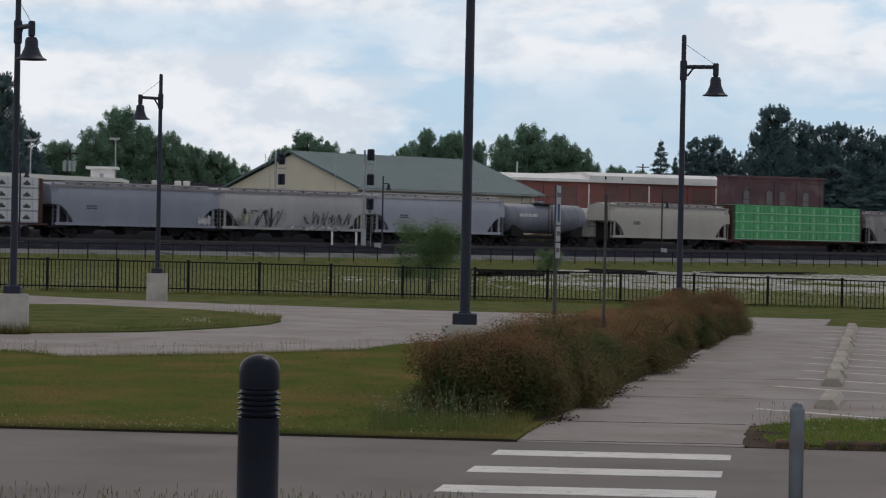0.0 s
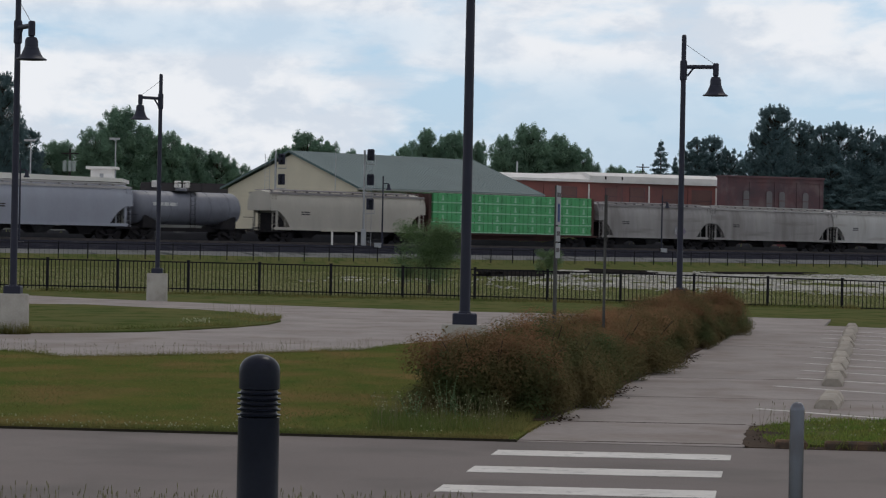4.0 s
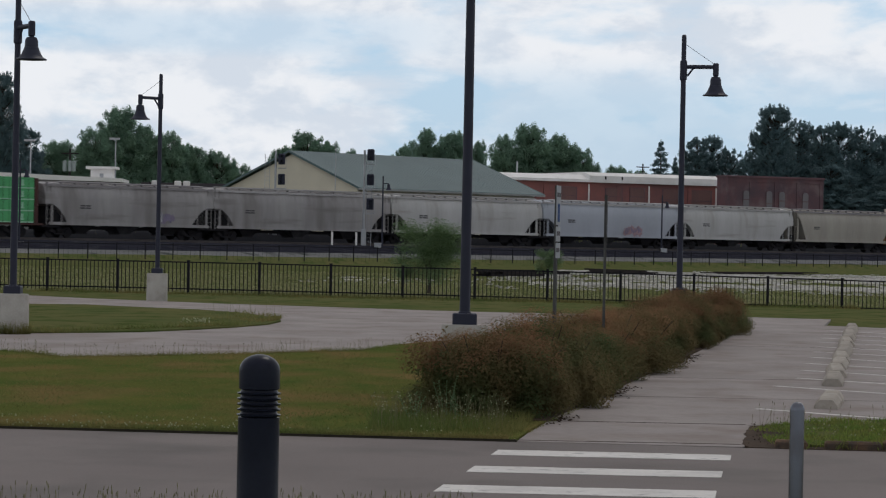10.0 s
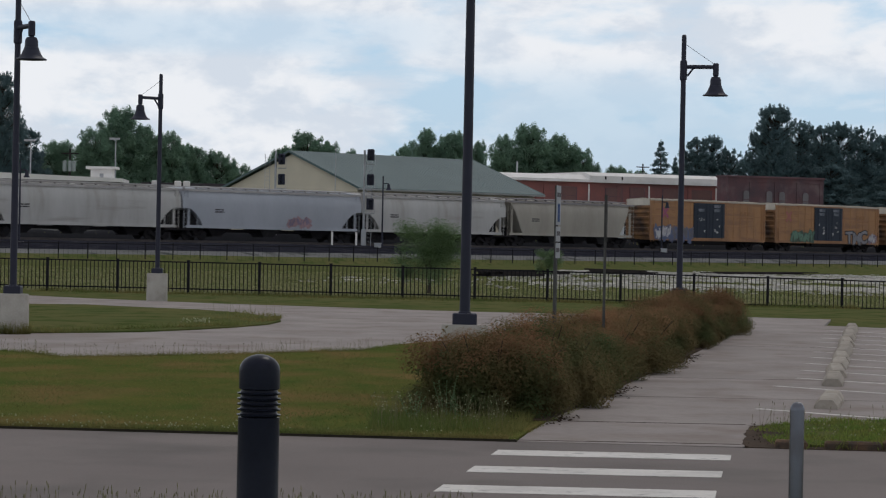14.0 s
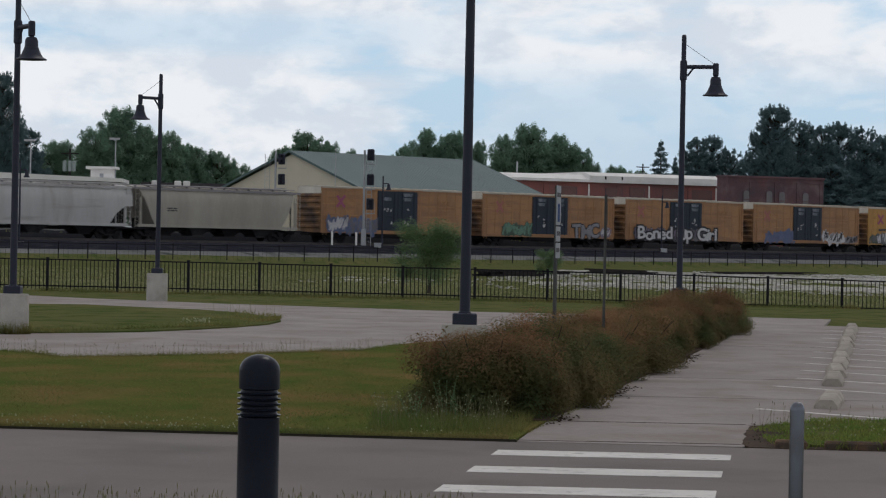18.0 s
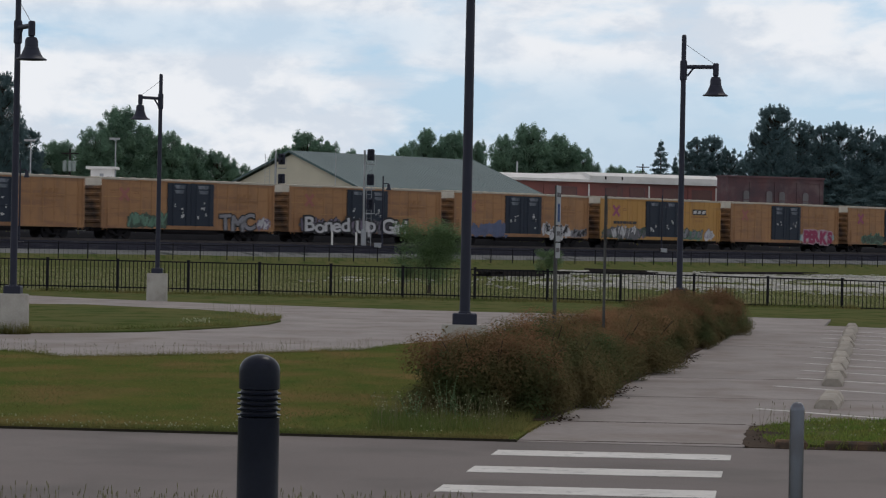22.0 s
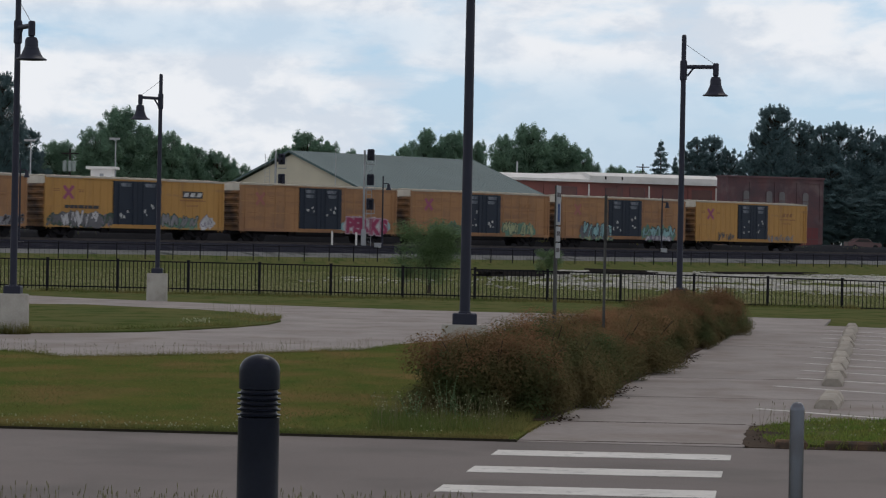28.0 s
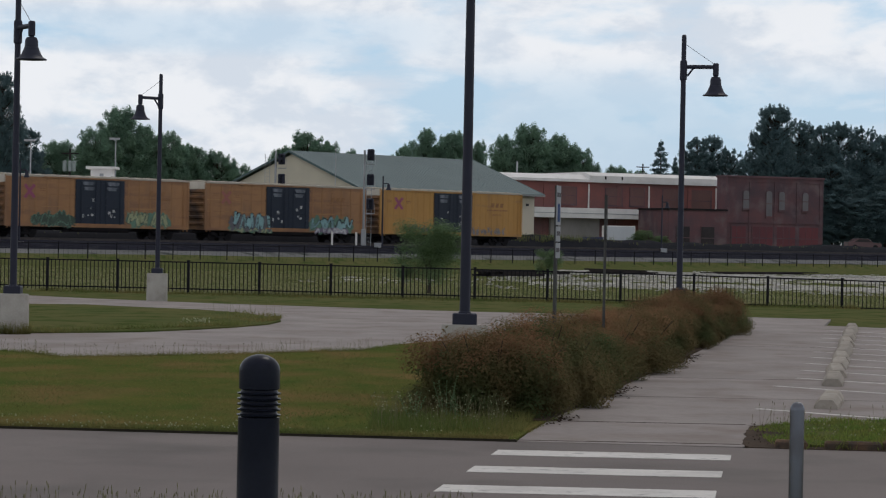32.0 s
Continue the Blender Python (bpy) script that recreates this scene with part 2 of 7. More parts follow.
# ---- mesh building ----
class Form:
    """Gathers boxes, tubes, lathed and pulled shapes into one mesh."""

    def __init__(self):
        self.v, self.f = [], []

    def add(self, vs, fs):
        k = len(self.v)
        self.v += [tuple(p) for p in vs]
        self.f += [tuple(i + k for i in q) for q in fs]
        return self

    def box(self, x0, x1, y0, y1, z0, z1, c=0.0):
        if not c:
            vs = [(x, y, z) for x in (x0, x1) for y in (y0, y1) for z in (z0, z1)]
            return self.add(vs, [(0, 1, 3, 2), (4, 6, 7, 5), (0, 4, 5, 1), (2, 3, 7, 6), (0, 2, 6, 4), (1, 5, 7, 3)])
        # chamfered upright edges and top
        ring = lambda e, z: [(x0 + e, y0, z), (x1 - e, y0, z), (x1, y0 + e, z), (x1, y1 - e, z), (x1 - e, y1, z), (x0 + e, y1, z), (x0, y1 - e, z), (x0, y0 + e, z)]
        top = [(min(max(x, x0 + c), x1 - c), min(max(y, y0 + c), y1 - c), z1) for x, y, _ in ring(c, z1)]
        vs = ring(c, z0) + ring(c, z1 - c) + top
        fs = [tuple(range(7, -1, -1)), tuple(range(16, 24))]
        for a in (0, 8):
            fs += [(a + i, a + (i + 1) % 8, a + 8 + (i + 1) % 8, a + 8 + i) for i in range(8)]
        return self.add(vs, fs)

    def tube(self, p, q, r, n=8, r2=None, caps=True):
        p, q = Vector(p), Vector(q)
        r2 = r if r2 is None else r2
        w = (q - p).normalized()
        a = w.orthogonal().normalized()
        b = w.cross(a)
        vs = []
        for c, s in ((p, r), (q, r2)):
            vs += [c + (a * math.cos(2 * math.pi * i / n) + b * math.sin(2 * math.pi * i / n)) * s for i in range(n)]
        fs = [(i, (i + 1) % n, n + (i + 1) % n, n + i) for i in range(n)]
        if caps:
            fs += [tuple(range(n - 1, -1, -1)), tuple(range(n, 2 * n))]
        return self.add(vs, fs)

    def lathe(self, profile, n=16, at=(0, 0, 0), axis="z"):
        vs, m = [], len(profile)
        for r, h in profile:
            for i in range(n):
                c, s = math.cos(2 * math.pi * i / n) * r, math.sin(2 * math.pi * i / n) * r
                p = (c, s, h) if axis == "z" else ((h, c, s) if axis == "x" else (c, h, s))
                vs.append((p[0] + at[0], p[1] + at[1], p[2] + at[2]))
        fs = [(j * n + i, j * n + (i + 1) % n, (j + 1) * n + (i + 1) % n, (j + 1) * n + i) for j in range(m - 1) for i in range(n)]
        fs += [tuple(range(n - 1, -1, -1)), tuple(range((m - 1) * n, m * n))]
        return self.add(vs, fs)

    def pull(self, outline, a, b, axis="y"):
        """An outline pulled from a to b along the axis; it lies in (x, z) for y, (y, z) for x, (x, y) for z."""
        n = len(outline)
        put = {"y": lambda p, h: (p[0], h, p[1]), "x": lambda p, h: (h, p[0], p[1]), "z": lambda p, h: (p[0], p[1], h)}[axis]
        vs = [put(p, a) for p in outline] + [put(p, b) for p in outline]
        fs = [(i, (i + 1) % n, n + (i + 1) % n, n + i) for i in range(n)] + [tuple(range(n - 1, -1, -1)), tuple(range(n, 2 * n))]
        return self.add(vs, fs)

    def ribbon(self, line, widths, y):
        """A flat painted stroke in the plane y, along a line of (x, z), with rounded ends."""
        pts = []
        for i in range(len(line) - 1):
            a, b, c, d = (Vector(line[min(len(line) - 1, max(0, i + k))]) for k in (-1, 0, 1, 2))
            for j in range(4):
                t = j / 4
                pts.append(0.5 * (2 * b + (c - a) * t + (2 * a - 5 * b + 4 * c - d) * t * t + (3 * b - a - 3 * c + d) * t ** 3))
        pts.append(Vector(line[-1]))
        vs, n = [], len(pts)
        for i, p in enumerate(pts):
            w = (pts[min(n - 1, i + 1)] - pts[max(0, i - 1)]).normalized()
            k = i / (n - 1)
            r = widths[0] * (1 - k) + widths[1] * k
            if i == 0:
                vs += [p - w * r * 0.8 + Vector((-w.y, w.x)) * r * 0.45, p - w * r * 0.8 - Vector((-w.y, w.x)) * r * 0.45]
            vs += [p + Vector((-w.y, w.x)) * r, p - Vector((-w.y, w.x)) * r]
            if i == n - 1:
                vs += [p + w * r * 0.8 + Vector((-w.y, w.x)) * r * 0.45, p + w * r * 0.8 - Vector((-w.y, w.x)) * r * 0.45]
        return self.add([(v.x, y, v.y) for v in vs], [(i, i + 1, i + 3, i + 2) for i in range(0, len(vs) - 2, 2)])

    def mesh(self, name, mat, smooth=False):
        me = bpy.data.meshes.new(name)
        me.from_pydata(self.v, [], self.f)
        bm = bmesh.new()
        bm.from_mesh(me)
        if len(self.f) < 60000:
            bmesh.ops.recalc_face_normals(bm, faces=bm.faces)
        bm.to_mesh(me)
        bm.free()
        if smooth:
            me.shade_smooth()
            me.set_sharp_from_angle(angle=radians(38))
        me.materials.append(mat)
        return me


def part(name, form, mat, parent, label="", smooth=False, at=None):
    ob = new(name, form.mesh(name, mat, smooth) if isinstance(form, Form) else form)
    if at is not None:
        ob.matrix_basis = at
    if parent is not None:
        ob.parent = parent
    if label:
        tagged(ob, label)
    return ob


def thing(name, label, category, group="", m=None):
    ob = tagged(new(name), label, category, group)
    ob.empty_display_size = 0.1
    if m is not None:
        ob.matrix_basis = m
    return ob


# ---- the railway's line: u runs along it to the east, q across it, away from the eye ----
TURN = 45.23
ALONG = Vector((math.cos(radians(TURN)), math.sin(radians(TURN)), 0))
ACROSS = Vector((-ALONG.y, ALONG.x, 0))
NEAR = 171.45  # the cars' near side
RAIL_Z = 1.70


def rail_point(u, q, z=0.0):
    p = ALONG * u + ACROSS * (NEAR + q)
    return (p.x, p.y, z)


def rail_pose(u, q, z=0.0, turn=0.0):
    x, y, z = rail_point(u, q, z)
    return pose(x, y, z, 0, 0, TURN + turn)


def ease(a, b, x):
    k = min(1.0, max(0.0, (x - a) / (b - a)))
    return k * k * (3 - 2 * k)


def ground_height(x, y):
    q = Vector((x, y, 0)).dot(ACROSS) - NEAR
    z = 0.65 * ease(-15.0, -12.0, q) + 1.35 * ease(0.0, 9.0, q) - 0.06 * (1 - ease(88, 100, y))
    z += 0.42 * (1 - ease(14.6, 19.3, y))
    return z + 0.03 * noise.noise((x * 0.12, y * 0.12, 0)) * ease(92, 110, y)


def spaced(lo, hi, step, far):
    line, w = [lo + i * step for i in range(int((hi - lo) / step) + 1)], step
    a, b = line[0], line[-1]
    while b < far:
        w *= 1.5
        a, b = a - w, b + w
        line = [a] + line + [b]
    return line


def make_ground():
    xs, ys = spaced(-90, 130, 2.5, 4000), sorted(set(spaced(-10, 330, 2.5, 4000) + [14.6 + 0.5 * i for i in range(11)]))
    form = Form()
    form.v = [(x, y, ground_height(x, y)) for y in ys for x in xs]
    n = len(xs)
    form.f = [(j * n + i, j * n + i + 1, (j + 1) * n + i + 1, (j + 1) * n + i) for j in range(len(ys) - 1) for i in range(n - 1)]
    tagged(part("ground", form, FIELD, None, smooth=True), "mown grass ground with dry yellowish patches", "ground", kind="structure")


def slab(name, outline, z0, z1, mat, label, category):
    return tagged(part(name, Form().pull(outline, z0, z1, "z"), mat, None), label, category, kind="structure")


make_ground()
ROAD_FAR = lambda x: 26.2 - 0.09 * x
road = slab("road", [(-70, 19.4), (70, 19.4), (70, ROAD_FAR(70)), (-70, ROAD_FAR(-70))], -0.2, 0.0, ROAD, "grey concrete road with worn surface", "road")
LOOP = [(-30, 97), (-22, 91), (-13.4, 84.2), (-11.25, 81.9), (-8.35, 79.7), (-6.5, 78.3), (-4.76, 77.6), (-2.19, 76.3), (-0.19, 75.2), (1.59, 74.7), (7.2, 74.6),
        (5.8, 66), (4.2, 59), (2.2, 55), (0.4, 52.8), (-0.3, 50.6), (-0.8, 48.4), (-1.32, 46.2), (-2.67, 44.4), (-3.78, 43.0), (-5.52, 41.6), (-7.46, 41.6), (-14, 44), (-30, 53)]
slab("driveway", LOOP, -0.2, 0.0, CONCRETE, "pale concrete turning loop of a driveway", "driveway")
ISLAND = [(-16, 70.6), (-11.6, 72.8), (-10.1, 73.4), (-8.3, 71.7), (-6.6, 70.5), (-5.2, 68.2), (-4.1, 64.6), (-3.85, 62.3), (-4.0, 60.0), (-4.55, 57.8), (-5.25, 55.9), (-6.2, 53.9), (-7.3, 52.8), (-8.8, 51.8), (-12, 51.2), (-16, 52), (-19, 58), (-19, 66)]
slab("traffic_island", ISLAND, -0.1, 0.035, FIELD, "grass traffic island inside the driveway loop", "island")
RAGGED = [(3.05 + 0.4 * k / 30 + 0.05 * noise.noise((k * 0.31, 1.7, 0)) + 0.012 * noise.noise((k * 1.3, 5.1, 0)), 26.1 + 2.9 * k / 30) for k in range(31)]
LOT = [(0.78, 26.15), (0.93, 27.3), (1.4, 30.4), (1.97, 33.5), (2.57, 36.8), (3.26, 40.6), (4.45, 47), (6.15, 56.7), (7.38, 62.8), (8.75, 74.5), (11.05, 73.8), (9.96, 67.7), (11.34, 66.6), (40, 64),
       (40, 30.2), (5.19, 30.2), (4.01, 29.7), (3.44, 29.1)] + RAGGED[::-1] + [(3.03, 26.0)]
LAWN = [(-40, ROAD_FAR(-40) + 0.02), (0.76, ROAD_FAR(0.76) + 0.02), (0.91, 27.3), (1.38, 30.4), (1.95, 33.5), (2.55, 36.8), (3.24, 40.6), (4.43, 47), (6.13, 56.7), (7.36, 62.8), (8.6, 73.5), (7.3, 74.3),
        (5.9, 66), (4.3, 59), (2.3, 55), (0.5, 52.8), (-0.45, 51.0), (-0.97, 49.1), (-1.43, 46.8), (-2.2, 45.95), (-2.75, 45.2), (-3.65, 44.15), (-4.54, 43.5), (-5.1, 42.8), (-5.8, 42.3), (-6.15, 42.15), (-6.8, 43.3), (-7.46, 43.9), (-14, 45.9), (-40, 57)]
slab("lawn", LAWN, -0.2, 0.02, GRASS, "mown lawn with dry patches between road and driveway", "lawn")
# bare soil and the lawn edge's shadow, painted as one dark strip
SOIL_SHADE = material("soil_shade", (0.04, 0.036, 0.026), (0.026, 0.024, 0.018), 0.95, 0, 2, 14, 0.4, spec=0.05)
slab("soil_edge", [(-40, ROAD_FAR(-40) - 0.01), (0.78, ROAD_FAR(0.78) - 0.01), (0.78, ROAD_FAR(0.78) + 0.022), (-40, ROAD_FAR(-40) + 0.022)], -0.1, 0.024, SOIL_SHADE, "dark line of soil and painted edge shadow where lawn meets road", "soil")
slab("parking_lot", LOT, -0.2, 0.006, CONCRETE, "pale concrete walkway and parking area", "pavement")


# ---- railway ----
def make_railway():
    form = Form()
    outline = [(-10.9, 0.86), (-8.6, 1.12), (-5.8, 1.42), (-5.0, 1.52), (3.6, 1.52), (4.8, 1.45), (11, 1.4), (11, -0.5), (-10.9, -0.5)]
    us = [-60 + 20 * i for i in range(46)]
    for k, u in enumerate(us):
        form.v += [rail_point(u, q, z) for q, z in outline]
    n = len(outline)
    form.f = [(k * n + i, k * n + (i + 1) % n, (k + 1) * n + (i + 1) % n, (k + 1) * n + i) for k in range(len(us) - 1) for i in range(n)]
    tagged(part("ballast_bank", form, BALLAST, None), "dark stone ballast bank under the tracks", "embankment", kind="structure")
    for name, q, z in (("railway_track", 1.6, RAIL_Z), ("railway_track", -2.9, RAIL_Z - 0.06)):
        track = thing(name, "steel rails on dark timber ties in ballast", "track", "railway tracks")
        for side in (-0.75, 0.75):
            rail = Form()
            head = [(-0.07, -0.17), (0.07, -0.17), (0.07, -0.15), (0.015, -0.13), (0.015, -0.05), (0.037, -0.04), (0.037, 0), (-0.037, 0), (-0.037, -0.04), (-0.015, -0.05), (-0.015, -0.13), (-0.07, -0.15)]
            m = len(head)
            for u in (-60, 840):
                rail.v += [rail_point(u, q + side + a, z + b) for a, b in head]
            rail.f = [(i, (i + 1) % m, m + (i + 1) % m, m + i) for i in range(m)]
            part("rail", rail, RAIL, track)
        ties = Form()
        for i in range(400):
            u = 60 + i * 0.55
            for s in (0,):
                c = [rail_point(u + a, q + b, zz) for zz in (z - 0.3, z - 0.165) for a, b in ((-0.11, -1.3), (0.11, -1.3), (0.11, 1.3), (-0.11, 1.3))]
                ties.add(c, [(3, 2, 1, 0), (4, 5, 6, 7), (0, 1, 5, 4), (1, 2, 6, 5), (2, 3, 7, 6), (3, 0, 4, 7)])
        tagged(part("ties", ties, TIE, track), kind="stuff")
    # the pale service strip between the far fence and the bank
    strip = Form()
    for u in (-60, 840):
        strip.v += [rail_point(u, -12.9, 0.49), rail_point(u, -11.0, 0.86)]
    strip.f = [(0, 1, 3, 2)]
    tagged(part("service_path", strip, GRAVEL, None), "pale gravel path along the railway bank", "path", kind="structure")


make_railway()


def make_berm():
    """A low overgrown bank on the far side of the tracks."""
    form, prof = Form(), [(5.0, 0.0), (6.2, 0.72), (7.5, 0.98), (9.0, 0.92), (11.5, 0.2), (12.5, -0.3)]
    us = [60 + 1.5 * i for i in range(180)]
    for u in us:
        for q, h in prof:
            form.v.append(rail_point(u, q + noise.noise((u * 0.4, q, 1)) * 0.4, 1.42 + h * (1.0 + 0.38 * ease(140, 155, u) * (1 - ease(202, 212, u))) * (0.95 + 0.35 * noise.noise((u * 0.13, q * 0.3, 5))) + 0.18 * noise.noise((u * 0.9, q, 2))))
    n = len(prof)
    form.f = [(k * n + i, k * n + i + 1, (k + 1) * n + i + 1, (k + 1) * n + i) for k in range(len(us) - 1) for i in range(n - 1)]
    tagged(part("overgrown_bank", form, BERM, None, smooth=True), "dark weedy bank beyond the tracks", "embankment", kind="structure")


BERM = material("weedy_bank", (0.02, 0.021, 0.026), (0.012, 0.013, 0.017), 0.95, 0, 0.5, 6, 0.6, spec=0.05)
make_berm()


# ---- railway cars: local x runs along the train, -y faces the eye, z from the rail head ----
def truck(parent, x, name="truck"):
    frame_form = Form()
    for s in (-1, 1):
        y = s * 1.0
        pts = [(-1.15, 0.55), (-0.95, 0.62), (-0.55, 0.5), (-0.42, 0.28), (0.42, 0.28), (0.55, 0.5), (0.95, 0.62), (1.15, 0.55), (1.15, 0.4), (0.9, 0.38), (0.6, 0.2), (0.45, 0.14), (-0.45, 0.14), (-0.6, 0.2), (-0.9, 0.38), (-1.15, 0.4)]
        frame_form.pull([(a, b + 0.12) for a, b in pts], y - 0.07, y + 0.07)
        frame_form.box(-0.4, 0.4, y - 0.06, y + 0.06, 0.66, 0.74)
        for k in (-0.2, 0, 0.2):
            frame_form.tube((k, y, 0.4), (k, y, 0.68), 0.075, 6)
    frame_form.box(-0.2, 0.2, -1.0, 1.0, 0.5, 0.82)
    ob = part(name, frame_form, DARK, parent, "rusty black truck", at=pose(x, 0, 0))
    for ax in (-0.88, 0.88):
        w = Form()
        for s in (-1, 1):
            w.lathe([(0.1, -0.06), (0.4, -0.06), (0.45, -0.05), (0.455, 0.05), (0.49, 0.06), (0.49, 0.085), (0.1, 0.085)] if s < 0 else [(0.1, -0.085), (0.49, -0.085), (0.49, -0.06), (0.455, -0.05), (0.45, 0.05), (0.4, 0.06), (0.1, 0.06)], 20, (0, s * 0.76, 0), "y")
        w.tube((0, -0.95, 0), (0, 0.95, 0), 0.085, 8)
        part("wheelset", w, DARK, ob, at=pose(ax, 0, 0.46), smooth=True)
    return ob


def coupler(parent, x, s):
    f = Form().box(x, x + s * 0.75, -0.1, 0.1, 0.72, 0.92) if s > 0 else Form().box(x + s * 0.75, x, -0.1, 0.1, 0.72, 0.92)
    f.box(x + s * 0.6 - 0.14, x + s * 0.6 + 0.14, -0.2, 0.16, 0.66, 0.98)
    return part("coupler", f, DARK, parent)


def bars(parent, name, x, z, w, h, rows, mat, y=-1.62, gaps=2, seed=1, tall=0.62):
    """Lettering too small to read: short bars in rows."""
    rng = random.Random(seed)
    last = None
    for r in range(rows):
        top = z + h - r * h / rows
        a = x
        while a < x + w - 0.02:
            b = min(x + w, a + rng.uniform(0.6, 1.3) * w / (gaps + 1))
            last = part(name, Form().box(a, b - 0.04, y - 0.006, y, top - h / rows * tall, top), mat, parent)
            a = b + 0.03
    return last


_paints = {}
DULL_STEEL = material("dull_steel", (0.07, 0.068, 0.072), (0.03, 0.03, 0.034), 0.85, 0, 1.5, 9, spec=0.1)


def coat(name, a, b=None, rough=0.6, scale=0.5, fine=5, fleck=None, stretch=(1, 1, 0.35), spread=0.55, smear=None):
    if name not in _paints:
        _paints[name] = material(name, a, b, rough, 0.0, scale, fine, 0.0, spread=spread, stretch=stretch, fleck=fleck, smear=smear)
    return _paints[name]


MARK_WHITE = material("stencil_white", (0.6, 0.6, 0.6), None, 0.7)
MARK_DARK = material("stencil_dark", (0.075, 0.07, 0.075), None, 0.7)


def ladder(parent, x, z0, z1, y=-1.6, w=0.4, mat=None, step=0.38):
    f = Form()
    for s in (-w / 2, w / 2):
        f.box(x + s - 0.02, x + s + 0.02, y - 0.06, y - 0.01, z0, z1)
    k = z0 + 0.15
    while k < z1:
        f.box(x - w / 2, x + w / 2, y - 0.07, y - 0.045, k, k + 0.025)
        k += step
    return part("ladder", f, mat or DARK, parent)


def spray(parent, x, z, w, h, fill, edge, seed, letters=5, y=-1.625, label="", thick=1.0, haze=None):
    """Sprayed swirls that cannot be read: fat strokes with a dark rim on an uneven cloud of paint."""
    rng = random.Random(seed)
    pitch = w / letters
    cloud, thin = Form(), 0.0004
    for i in range(letters * 2):
        cx, cz = x + w * (i + 0.5) / (letters * 2), z + h * rng.uniform(0.3, 0.55)
        ring = [(cx + pitch * rng.uniform(0.3, 0.62) * math.cos(a), cz + h * rng.uniform(0.22, 0.5) * math.sin(a)) for a in [math.pi * k / 6 for k in range(12)]]
        cloud.add([(p, y - thin * (i + 1), q) for p, q in ring], [tuple(range(12))])
    depth = y - thin * (letters * 2 + 2)
    g = tagged(part("graffiti", cloud, haze or edge, parent, label), kind="stuff")
    rim, core, lines = Form(), Form(), []
    for i in range(letters):
        hh, lean = h * rng.uniform(0.7, 1.0), rng.uniform(-0.15, 0.35)
        cx, low = x + pitch * (i - 0.1), z + (h - hh) * rng.uniform(0, 1)
        for _ in range(rng.choice((1, 2, 2))):
            side, line = rng.choice((0, 1)), []
            for k in range(rng.choice((3, 4, 5))):
                q = (0.02 + 0.3 * rng.random()) if (k + side) % 2 else (0.98 - 0.35 * rng.random())
                p = rng.uniform(0.0, 0.45) + (0.75 * k / 4 if side else 0.75 * (1 - k / 4))
                line.append((cx + (p + lean * (q - 0.5)) * pitch, low + q * hh))
            lines.append((line, min(pitch, h) * rng.uniform(0.07, 0.15) * thick))
    for k, (line, r) in enumerate(lines):
        rim.ribbon(line, (r * 1.85, r * 1.5), depth - thin * k)
        core.ribbon(line, (r, r * rng.uniform(0.6, 1.1)), depth - thin * (len(lines) + 1 + k))
    for _ in range(letters):  # drips and stray dashes
        p, q = x + w * rng.random(), z + h * rng.uniform(0.1, 0.9)
        core.ribbon([(p, q), (p + rng.uniform(-0.1, 0.25), q - rng.uniform(0.1, 0.35))], (0.03, 0.02), depth - thin * (2 * len(lines) + 3))
    tagged(part("graffiti_rim", rim, edge, g), kind="stuff")
    tagged(part("graffiti_fill", core, fill, g), kind="stuff")


def lettering(parent, text, x, z, size, mat, edge, y=-1.63, stretch=1.0, label="", rim=0.085, fat=0.032):
    """Readable sprayed words: fat outlined letters, each a little askew."""
    rng = random.Random(len(text))
    for ch in text:
        if ch == " ":
            x += size * 0.3 * stretch
            continue
        tilt, tall, low = rng.uniform(-6, 6), rng.uniform(1.02, 1.22), rng.uniform(-0.06, 0.04) * size
        wide = 0.0
        for m, off, depth in ((edge, rim, 0.004), (mat, fat, 0.009)):
            cu = bpy.data.curves.new("letter", "FONT")
            cu.body, cu.size, cu.offset, cu.extrude, cu.resolution_u = ch, size, off * size, depth, 3
            tmp = new("letter", cu)
            me = bpy.data.meshes.new_from_object(tmp.evaluated_get(bpy.context.evaluated_depsgraph_get()))
            bpy.data.objects.remove(tmp)
            me.materials.clear()
            me.materials.append(m)
            wide = max(wide, max(v.co.x for v in me.vertices) - off * size)
            part("graffiti_letter", me, None, parent, label, at=pose(x, y, z + low, 90, tilt, 0) @ Matrix.Diagonal((stretch, tall, 1, 1)))
        x += (wide - 0.02 * size) * stretch


SPRAY = {k: material("spray_" + k, v, tuple(c * 0.7 for c in v), 0.7, 0, 1.5, 8) for k, v in {
    "white": (0.62, 0.61, 0.63), "black": (0.035, 0.033, 0.04), "grey": (0.27, 0.265, 0.29), "blue": (0.13, 0.16, 0.27), "pink": (0.36, 0.055, 0.13), "teal": (0.3, 0.5, 0.52), "pale": (0.36, 0.355, 0.37), "slate": (0.17, 0.165, 0.18),
    "rose": (0.5, 0.34, 0.4), "haze_blue": (0.17, 0.17, 0.27), "moss": (0.075, 0.11, 0.085), "green": (0.15, 0.27, 0.2), "lime": (0.42, 0.45, 0.27), "mauve": (0.24, 0.2, 0.28), "red": (0.4, 0.26, 0.28)}.items()}


